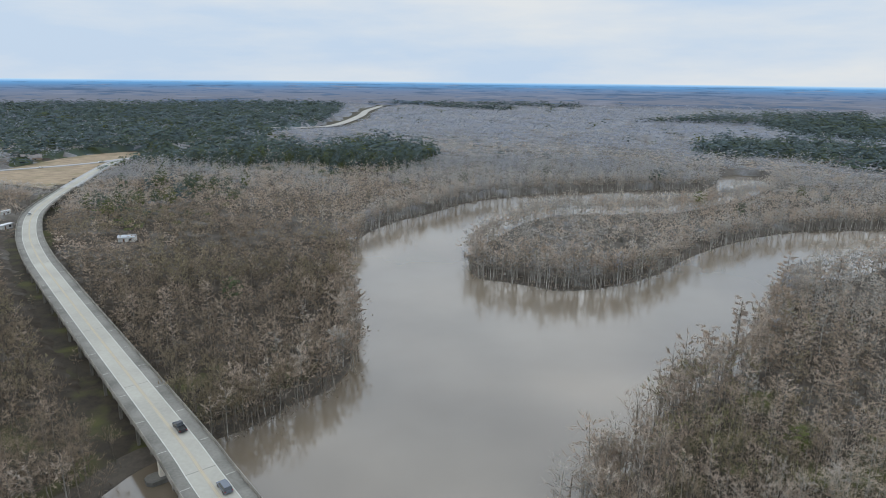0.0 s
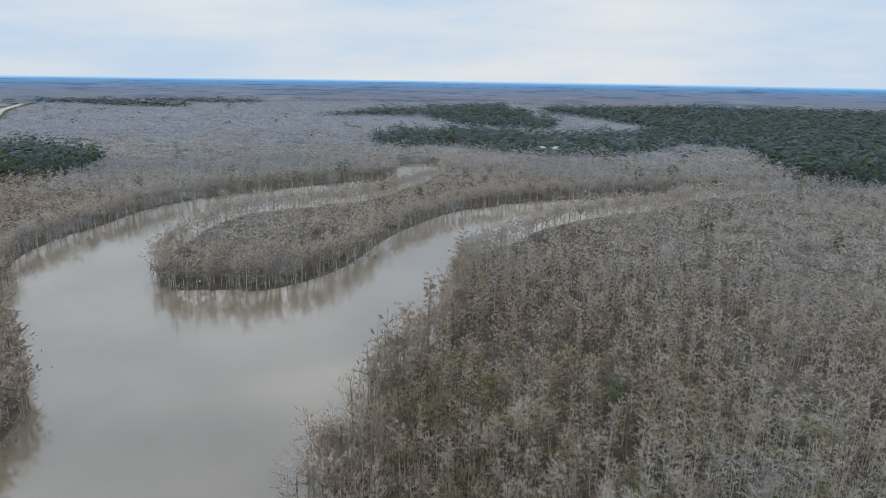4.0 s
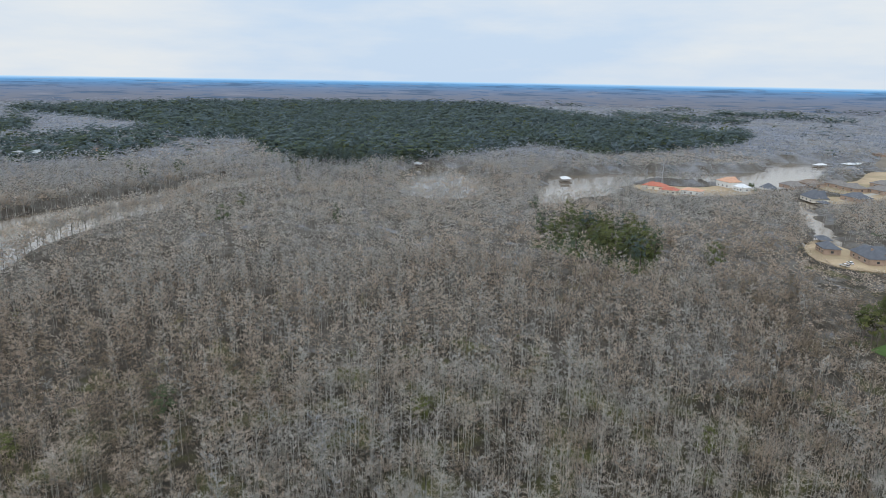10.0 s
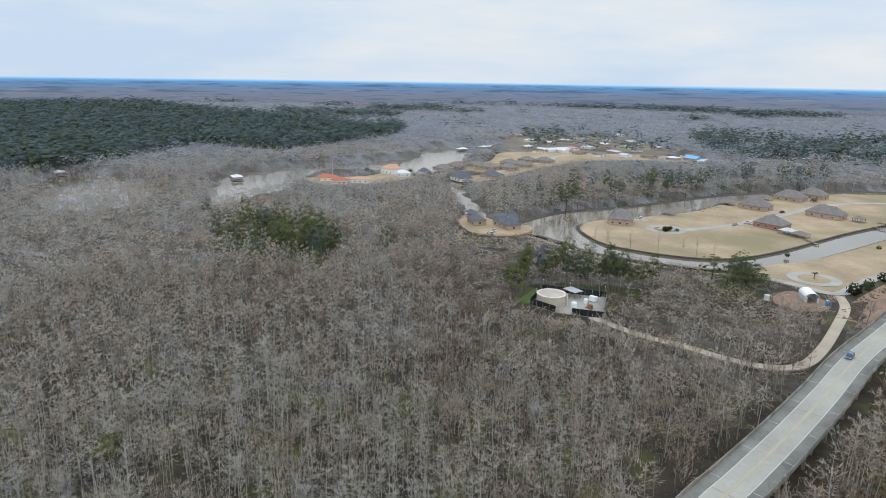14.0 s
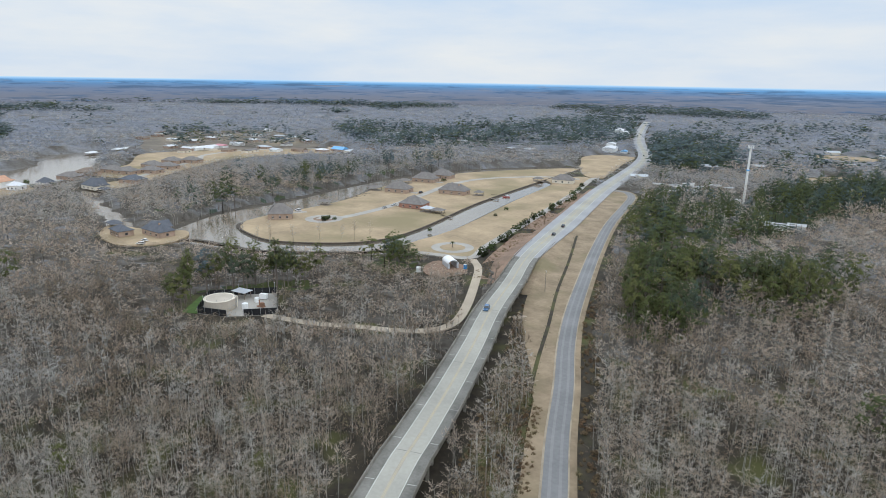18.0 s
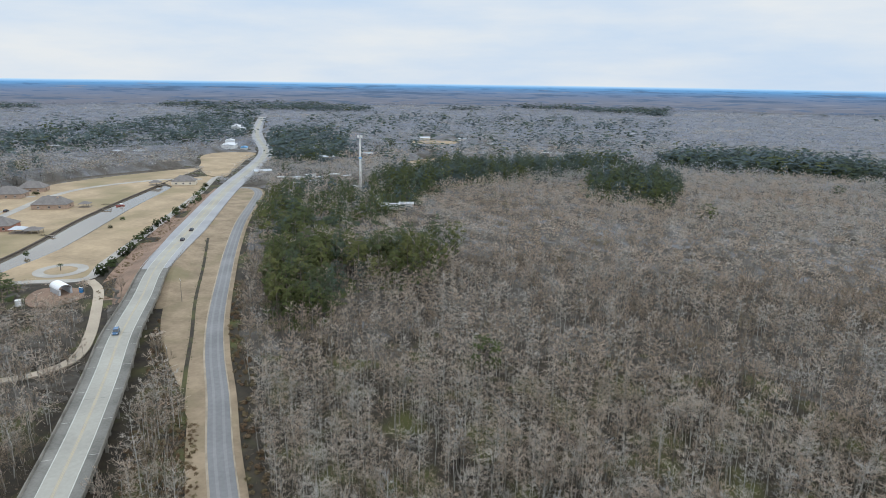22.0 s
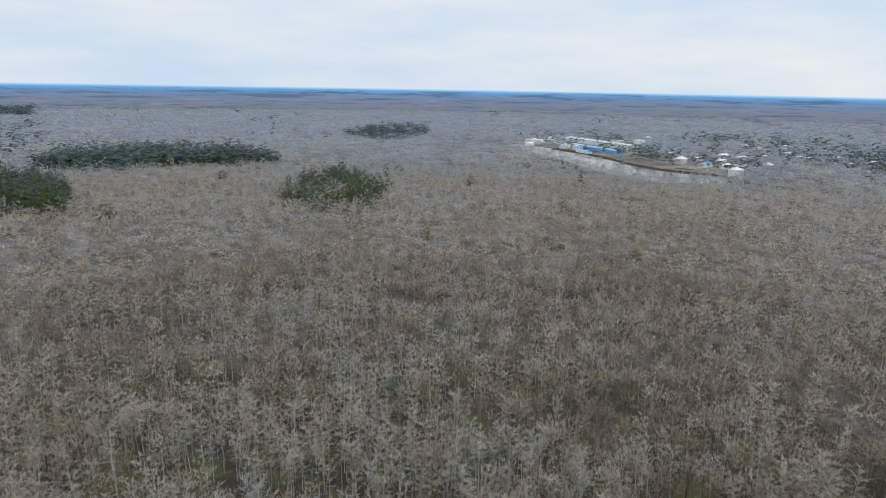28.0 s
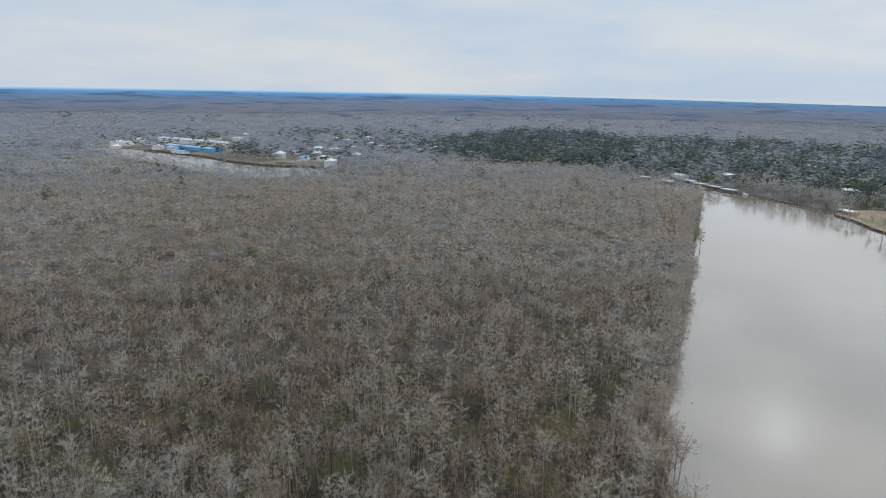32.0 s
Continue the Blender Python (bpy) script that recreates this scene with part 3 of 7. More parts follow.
_bank = (_hz < 4.6) & (_d < 22) & (GY > 480)
GZ = np.where(_bank, np.maximum(GZ, np.minimum(_hz - 0.35, _hz - 0.35 - (_d - 9) * 0.3)), GZ)
_nr, _na = GX.shape
_me = bpy.data.meshes.new("ground")
_idx = np.arange(_nr * _na).reshape(_nr, _na)
_q = np.stack([_idx[:-1], _idx[1:], np.roll(_idx, -1, 1)[1:], np.roll(_idx, -1, 1)[:-1]], -1).reshape(-1, 4)
_me.from_pydata(np.stack([GX, GY, GZ], -1).reshape(-1, 3).tolist(), [], _q.tolist())
_me.materials.append(M_FLOOR)
_me.update()
for _p3 in _me.polygons:
    _p3.use_smooth = True
ground = tagged(new("ground", _me), "dark wet swamp floor with olive moss and leaf litter", "ground", kind="structure")

_w = Shape()
_k = 96
_w.add([(0, 0, 0)] + [(2600 * math.cos(2 * math.pi * i / _k), 2600 * math.sin(2 * math.pi * i / _k), 0) for i in range(_k)], [(0, i + 1, (i + 1) % _k + 1) for i in range(_k)])
tagged(part("water", _w, M_WATER), "smooth muddy brown river water reflecting trees and cloud", "water", kind="structure")

# muddy banks along every water's edge
for w in WATERS:
    q = w[:, :2]
    turn = np.sum(q[:, 0] * np.roll(q[:, 1], -1) - np.roll(q[:, 0], -1) * q[:, 1])
    q = np.concatenate([q, q[:1]])
    nq = normals(q) * (1 if turn > 0 else -1)
    vs, fs = [], []
    for i in range(len(q)):
        wide = min(4.5 + 0.021 * float(np.hypot(*q[i])), 13.0) if w is WATERS[0] else 5.0
        for o, z in ((-2.5, -0.8), (0.0, 0.12), (2.0, 0.5), (wide, 0.72)):
            vs.append((q[i, 0] + nq[i, 0] * o, q[i, 1] + nq[i, 1] * o, z))
    for i in range(len(q) - 1):
        for k in range(3):
            fs.append((4 * i + k, 4 * i + k + 1, 4 * i + 5 + k, 4 * i + 4 + k))
    tagged(part("bank", Shape().add(vs, fs), M_BANK), "dark muddy bank at the waterline", "bank", kind="structure")

# distance: glowing backdrop beyond the woods, haze painted over strips of wood and field
R_FAR, Z_FAR = 2400.0, 83.4
M_FAR = bpy.data.materials.new("hazy_distance")
M_FAR.use_nodes = True
_n, _l = M_FAR.node_tree.nodes, M_FAR.node_tree.links
_n.clear()
_o, _e = _n.new("ShaderNodeOutputMaterial"), _n.new("ShaderNodeEmission")
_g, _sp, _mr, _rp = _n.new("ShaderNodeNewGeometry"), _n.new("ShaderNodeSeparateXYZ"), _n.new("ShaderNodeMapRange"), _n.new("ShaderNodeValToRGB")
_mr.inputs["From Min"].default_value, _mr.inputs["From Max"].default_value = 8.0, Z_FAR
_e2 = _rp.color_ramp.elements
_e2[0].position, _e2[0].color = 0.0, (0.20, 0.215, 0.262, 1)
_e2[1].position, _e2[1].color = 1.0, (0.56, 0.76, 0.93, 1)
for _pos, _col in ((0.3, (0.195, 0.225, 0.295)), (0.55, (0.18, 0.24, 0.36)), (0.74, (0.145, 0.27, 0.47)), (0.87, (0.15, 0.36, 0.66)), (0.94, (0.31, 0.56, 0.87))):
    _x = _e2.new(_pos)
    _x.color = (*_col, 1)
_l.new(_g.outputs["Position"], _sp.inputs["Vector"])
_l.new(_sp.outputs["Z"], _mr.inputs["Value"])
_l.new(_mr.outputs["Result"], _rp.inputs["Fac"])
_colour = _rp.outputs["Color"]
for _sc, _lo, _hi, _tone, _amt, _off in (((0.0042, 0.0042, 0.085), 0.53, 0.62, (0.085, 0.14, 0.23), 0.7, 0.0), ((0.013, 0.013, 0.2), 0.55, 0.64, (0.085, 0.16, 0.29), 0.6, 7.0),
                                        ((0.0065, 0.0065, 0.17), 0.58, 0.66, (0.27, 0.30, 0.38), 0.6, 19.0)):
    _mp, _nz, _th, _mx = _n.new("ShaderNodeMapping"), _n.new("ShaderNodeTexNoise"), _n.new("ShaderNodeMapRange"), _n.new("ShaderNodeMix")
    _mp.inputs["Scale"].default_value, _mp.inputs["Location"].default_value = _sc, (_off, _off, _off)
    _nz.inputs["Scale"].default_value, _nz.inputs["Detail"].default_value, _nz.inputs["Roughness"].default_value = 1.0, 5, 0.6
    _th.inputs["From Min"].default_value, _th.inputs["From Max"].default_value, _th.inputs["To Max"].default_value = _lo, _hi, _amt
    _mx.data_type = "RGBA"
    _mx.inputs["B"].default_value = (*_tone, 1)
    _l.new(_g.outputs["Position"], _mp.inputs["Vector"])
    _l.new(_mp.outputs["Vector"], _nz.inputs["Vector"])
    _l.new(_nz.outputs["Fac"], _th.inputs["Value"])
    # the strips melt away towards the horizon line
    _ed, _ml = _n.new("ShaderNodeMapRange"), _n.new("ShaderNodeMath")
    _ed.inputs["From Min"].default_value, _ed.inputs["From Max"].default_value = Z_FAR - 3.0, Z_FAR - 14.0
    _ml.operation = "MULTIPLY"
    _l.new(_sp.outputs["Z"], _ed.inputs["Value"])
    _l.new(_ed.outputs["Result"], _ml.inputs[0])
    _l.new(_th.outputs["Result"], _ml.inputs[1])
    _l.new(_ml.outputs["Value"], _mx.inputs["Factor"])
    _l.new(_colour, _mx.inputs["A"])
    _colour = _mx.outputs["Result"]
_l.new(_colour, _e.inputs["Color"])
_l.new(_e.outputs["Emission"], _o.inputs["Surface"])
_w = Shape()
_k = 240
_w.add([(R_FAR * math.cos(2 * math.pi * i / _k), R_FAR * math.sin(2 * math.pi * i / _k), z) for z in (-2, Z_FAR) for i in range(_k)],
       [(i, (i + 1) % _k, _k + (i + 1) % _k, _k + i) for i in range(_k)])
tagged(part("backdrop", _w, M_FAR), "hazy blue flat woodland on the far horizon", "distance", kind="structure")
# pale open lake on the horizon, its glare painted as a glowing strip
M_LAKE = bpy.data.materials.new("far_lake_glare")
M_LAKE.use_nodes = True
_n, _l = M_LAKE.node_tree.nodes, M_LAKE.node_tree.links
_n.clear()
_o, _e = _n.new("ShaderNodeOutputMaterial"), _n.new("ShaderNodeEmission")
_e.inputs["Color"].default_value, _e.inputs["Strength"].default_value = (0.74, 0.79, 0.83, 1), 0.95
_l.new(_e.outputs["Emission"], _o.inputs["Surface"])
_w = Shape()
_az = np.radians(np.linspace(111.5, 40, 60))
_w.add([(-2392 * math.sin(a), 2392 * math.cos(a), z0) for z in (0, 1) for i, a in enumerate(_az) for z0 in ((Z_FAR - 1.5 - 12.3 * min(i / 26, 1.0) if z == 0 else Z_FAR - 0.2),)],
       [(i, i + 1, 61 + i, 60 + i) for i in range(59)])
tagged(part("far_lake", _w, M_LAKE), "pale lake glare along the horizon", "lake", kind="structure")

# ---- open land, lawns and lots ----
sheet("lawn_spit", SPIT, 0.95, M_DRY, "dry winter-tan lawn on the canal spit", "lawn")
sheet("lawn_east", FIELD_E, 0.9, M_DRY, "dry tan grass field beside the canal", "field")
sheet("lawn_far", FIELD_FAR, 0.95, M_DRY, "dry tan grass field beside the highway", "field")
sheet("lawn_south", FIELD_S, 0.9, M_DRY, "dry tan pasture among bare woods", "field")
sheet("lawn_far_south", FIELD_SE, 0.9, M_DRY, "small tan clearing by far houses", "field")
sheet("lawn_north", FIELD_N, 1.1, M_VERGE, "brown mown field beside the bridge approach", "field")
sheet("yard", YARD, 0.95, M_GRAVEL, "pale gravel yard of the fenced compound", "yard")
sheet("turf", TURF, 0.9, M_GREEN_G, "strip of bright green grass outside the fence", "grass")
sheet("arch_lot", ARCH_LOT, 0.9, M_RED, "bare reddish dirt lot beside the lane", "lot")
sheet("lot_west", LOT_W, 0.95, M_DRY, "dry tan house lots beside the basin", "lot")
sheet("lot_red_roofs", LOT_RED, 0.95, M_DRY, "dry grass lots on the bayou bank", "lot")
sheet("lot_point", LOT_P, 0.95, M_DRY, "dry grass lot on the canal point", "lot")
sheet("lawn_west", LAWN_W, 0.9, M_VERGE, "dull green lawn behind a river bulkhead", "lawn")
sheet("lot_east", EAST_LOT, 0.95, M_VERGE, "small clearing in the pines", "lot")
sheet("lot_mobile", MOBILE, 0.95, M_VERGE, "trampled grass lot with parked trailers", "lot")
sheet("lot_marina", MARINA, 0.9, M_TOWN, "trampled brown ground round the marina sheds", "lot")
sheet("lot_town", TOWN, 0.9, M_TOWN, "brown winter grass between the scattered town houses", "lot")
sheet("verge", VERGE, 0.9, M_VERGE, "mown tan roadside grass between highway and frontage road", "verge")
RED_BANK = np.concatenate([(lambda q, n: np.concatenate([q[:, :2] - n * 12, (q[:, :2] - n * 22)[::-1]]))(HIGHWAY[_i1 - 6:_i1 + 40], normals(HIGHWAY[_i1 - 6:_i1 + 40]))])
sheet("brush_bank", RED_BANK, 0.96, M_RED, "rusty brown brush along the highway bank", "verge")


# grassy slopes of the highway bank
_sl = HIGHWAY[_i1 - 9:_i1 + 45]
_sn = normals(_sl)
for sd, mt, nm, lb in ((1, M_VERGE, "bank_slope", "tan grass slope below the highway"), (-1, M_RED, "bank_slope", "rusty brush slope below the highway")):
    vs, fs = [], []
    for i in range(len(_sl)):
        zt = min(_sl[i, 2] - 0.5, 0.99 + 0.3 * i)
        foot = 9.6 + max(zt - 0.98, 0.0) * 2.2 + (2.0 if sd < 0 else 0.6)
        for o, z in ((5.0, zt), (9.0, zt), (foot, 0.98), (foot + 1.0, 0.5)):
            vs.append((_sl[i, 0] + _sn[i, 0] * o * sd, _sl[i, 1] + _sn[i, 1] * o * sd, z))
    for i in range(len(_sl) - 1):
        for k in range(3):
            q = (4 * i + k, 4 * i + k + 1, 4 * i + 5 + k, 4 * i + 4 + k)
            fs.append(q if sd > 0 else q[::-1])
    tagged(part(nm, Shape().add(vs, fs), mt), lb, "bank", kind="structure")


def road(name, line, w, z, material, label):
    q = np.column_stack([line[:, :2], np.full(len(line), z)]) if line.shape[1] < 3 else line
    return tagged(part(name, beam(q, -w / 2, w / 2, -0.5, 0.0), material), label, "road", kind="structure")


frontage = road("road_frontage", FRONT, 6.2, 1.05, M_ASPH, "narrow dark worn asphalt frontage road")
part("gravel_edge", beam(np.column_stack([FRONT, np.full(len(FRONT), 0.98)]), 3.1, 3.5, -0.4, 0.0), M_SAND, frontage, "pale sandy road edge")
part("gravel_edge", beam(np.column_stack([FRONT, np.full(len(FRONT), 0.98)]), -3.7, -3.1, -0.4, 0.0), M_SAND, frontage, "pale sandy road edge")
part("grass_edge", ribbon(np.column_stack([FRONT, np.full(len(FRONT), 0.94)]), (-8.6, -3.7)), M_VERGE, frontage, "tan mown grass edge")
part("grass_edge", ribbon(np.column_stack([FRONT, np.full(len(FRONT), 0.94)]), (3.5, 5.4)), M_VERGE, frontage, "tan mown grass edge")
part("wheel_track", ribbon(np.column_stack([FRONT, np.full(len(FRONT), 1.056)]), (0.9, 1.7)), M_TRACK, frontage, "paler worn wheel track")
part("wheel_track", ribbon(np.column_stack([FRONT, np.full(len(FRONT), 1.056)]), (-1.7, -0.9)), M_TRACK, frontage, "paler worn wheel track")
road("road_dirt", DIRT, 4.2, 1.0, M_DIRT, "pale curving dirt lane to the fenced compound")
road("road_drive", DRIVE_E, 5.4, 1.04, M_GRAVEL, "pale concrete drive beside the canal field")
road("road_cul_de_sac", CUL, 6.6, 1.07, M_GRAVEL, "pale concrete street of the canal houses")
road("road_far", FAR_ROAD, 20, 2.0, M_GRAVEL, "far pale highway through the pine woods")
road("road_cross", CROSS_N, 9, 1.5, M_ASPH_L, "far road across the brown field")
road("road_lots", LOT_ROAD, 7, 1.02, M_GRAVEL, "pale street between the waterside houses")

# highway on the ground at both ends of the bridge
for nm, ln, extra in (("road_highway_south", ROAD_S, 5.0), ("road_highway_north", ROAD_N, 0.0)):
    # the road bed widens little by little past the bridge
    bed, nb, m = Shape(), normals(ln), len(ln)
    vs = []
    for i in range(m):
        g = extra * min(max((i - 1) / 14, 0.0), 1.0)
        for o, z in ((-6.6 - g * 0.5, -0.6), (-6.6 - g * 0.5, 0.0), (6.6 + g * 0.6, 0.0), (6.6 + g * 0.6, -0.6)):
            vs.append((ln[i, 0] + nb[i, 0] * o, ln[i, 1] + nb[i, 1] * o, ln[i, 2] + z))
    bed.add(vs, [(4 * i + k, 4 * i + k + 1, 4 * i + 5 + k, 4 * i + 4 + k) for i in range(m - 1) for k in range(3)])
    hw = tagged(part(nm, bed, M_ASPH_L), "grey two-lane highway with wide shoulders", "road", kind="structure")
    part("lane", beam(ln, -3.5, 3.5, -0.3, 0.02), M_DECK, hw, "paler worn travel lanes")
    for o in (-3.6, 3.6):
        part("edge_line", ribbon(ln, (o - 0.12, o + 0.12), 0.03), M_WHITE_LN, hw, "white edge line")
    for o in (-0.25, 0.25):
        part("centre_line", ribbon(ln, (o - 0.1, o + 0.1), 0.03), M_YELLOW_LN, hw, "faded yellow centre line")
    if extra:
        hat = Shape()
        nm2 = normals(ln)
        for i in range(6, min(len(ln) - 2, 46)):
            for k in (0.0, 0.5):
                c = ln[i, :3] * (1 - k) + ln[i + 1, :3] * k
                d = nm2[i]
                t = np.array([-d[1], d[0]])
                a, b = c[:2] - d * 1.7 - t * 1.1, c[:2] + d * 1.7 + t * 1.1
                hat.add([(*(a - t * .22), c[2] + .035), (*(a + t * .22), c[2] + .035), (*(b + t * .22), c[2] + .035), (*(b - t * .22), c[2] + .035)], [(0, 3, 2, 1)])
        part("median_hatching", hat, M_YELLOW_LN, hw, "faded yellow hatched median")

# ---- the long concrete bridge ----
bridge = thing("highway_bridge", 0, 0, 0, 0, "long curving grey concrete highway bridge on tall pile bents", "bridge")
part("deck_slab", beam(BRIDGE, -6.7, 6.7, -0.45, -0.06), M_CONC, bridge)
part("lane_surface", beam(BRIDGE, -3.5, 3.5, -0.06, 0.0), M_DECK, bridge, "pale worn concrete travel lanes")
for o0, o1 in ((-6.3, -3.5), (3.5, 6.3)):
    part("shoulder", beam(BRIDGE, o0, o1, -0.06, -0.003), M_SHOULDER, bridge, "dark stained concrete shoulder")
for o in (-3.45, 3.45):
    part("edge_line", ribbon(BRIDGE, (o - 0.11, o + 0.11), 0.012), M_WHITE_LN, bridge, "white edge line")
part("centre_line", ribbon(BRIDGE, (-0.5, 0.5), 0.008), M_RUST_LN, bridge, "faded brownish centre line")
for o in (-0.14, 0.14):
    part("yellow_line", ribbon(BRIDGE, (o - 0.06, o + 0.06), 0.016), M_YELLOW_LN, bridge, "faded yellow line")
for o in (-4.9, -1.7, 1.7, 4.9):
    part("girder", beam(BRIDGE, o - 0.28, o + 0.28, -1.45, -0.45), M_CONC, bridge)
# parapets in cast lengths
for side in (-1, 1):
    for i in range(0, len(BRIDGE) - 1, 2):
        seg = BRIDGE[i:i + 3].copy()
        seg[-1] = seg[-1] + (seg[-2] - seg[-1]) * 0.02
        w0, w1 = sorted((side * 6.3, side * 6.7))
        s = beam(seg, w0, w1, -0.06, 0.55)
        t0, t1 = sorted((side * 6.4, side * 6.62))
        s2 = beam(seg, t0, t1, 0.55, 0.9)
        s.add(s2.v, s2.f)
        part("parapet", s, M_CONC, bridge)
# expansion joints, shoulder scores and pile bents
_nb = normals(BRIDGE)
_bs = np.concatenate([[0], np.cumsum(np.hypot(*np.diff(BRIDGE[:, :2], axis=0).T))])


def bridge_at(s):
    p = [np.interp(s, _bs, BRIDGE[:, i]) for i in range(3)]
    n = np.array([np.interp(s, _bs, _nb[:, i]) for i in range(2)])
    return np.array(p), n / np.hypot(*n)


def across(s, o0, o1, w, z):
    p, n = bridge_at(s)
    t = np.array([-n[1], n[0]]) * w / 2
    a, b = p[:2] + n * o0, p[:2] + n * o1
    return [(*(a - t), p[2] + z), (*(b - t), p[2] + z), (*(b + t), p[2] + z), (*(a + t), p[2] + z)], [(0, 1, 2, 3)]


_near = float(_bs[int(np.argmin(np.hypot(BRIDGE[:, 0] + 66, BRIDGE[:, 1] - 141)))])
_stations = [_near + k * 17.8 for k in range(-60, 80) if 14 < _near + k * 17.8 < _bs[-1] - 10]
for k, s in enumerate(_stations):
    p, n = bridge_at(s)
    rz = math.degrees(math.atan2(n[1], n[0]))
    if k % 3 == 0:
        part("expansion_joint", Shape().add(*across(s, -3.5, 3.5, 0.22, 0.006)), M_JOINT, bridge)
    for o0, o1 in ((-6.2, -3.9), (3.9, 6.2)):
        part("shoulder_mark", Shape().add(*across(s + 5, o0, o1, 0.15, 0.006)), M_WHITE_LN, bridge, "white score across the shoulder")
    bent = part("pile_bent", Shape().box((0, 0, p[2] - 1.95), (12.6, 1.1, 1.0)), M_CONC, bridge)
    bent.matrix_basis = pose(p[0], p[1], 0, 0, 0, rz)
    big = abs(s - _near) < 4 or abs(s - _near - 17.8 * 2) < 4 or abs(s - _near - 17.8 * 4) < 4
    if big:
        for o in (-4.2, 4.2):
            part("column", Shape().box((o, 0, p[2] / 2 - 1.0), (1.5, 1.5, p[2] - 2.6)), M_STUCCO, bent, "pale concrete column")
        part("footing", Shape().prism([(-7.2, -2.2), (7.2, -2.2), (8.2, -1), (8.2, 1), (7.2, 2.2), (-7.2, 2.2), (-8.2, 1), (-8.2, -1)], -1.5, 1.1), M_CONC_DK, bent, "dark waterline footing")
    else:
        for o in (-4.9, -1.7, 1.7, 4.9):
            part("column", Shape().box((o, 0, p[2] / 2 - 1.7), (0.75, 0.75, p[2] - 1.5)), M_CONC, bent)

# guard rails where the bridge meets the bank
for side in (-1, 1):
    ln = ROAD_S[:8]
    rail = tagged(part("guard_rail", beam(ln, side * 6.9 - 0.05, side * 6.9 + 0.05, 0.5, 0.82), M_STEEL), "galvanised steel guard rail at the bridge end", "guard rail")
    for i in range(len(ln)):
        c = ln[i, :2] + normals(ln)[i] * side * 7.0
        part("post", Shape().box((c[0], c[1], ln[i, 2] + 0.2), (0.15, 0.15, 1.2)), M_WOOD, rail)

# ---- woods ----
rng = np.random.default_rng(7)


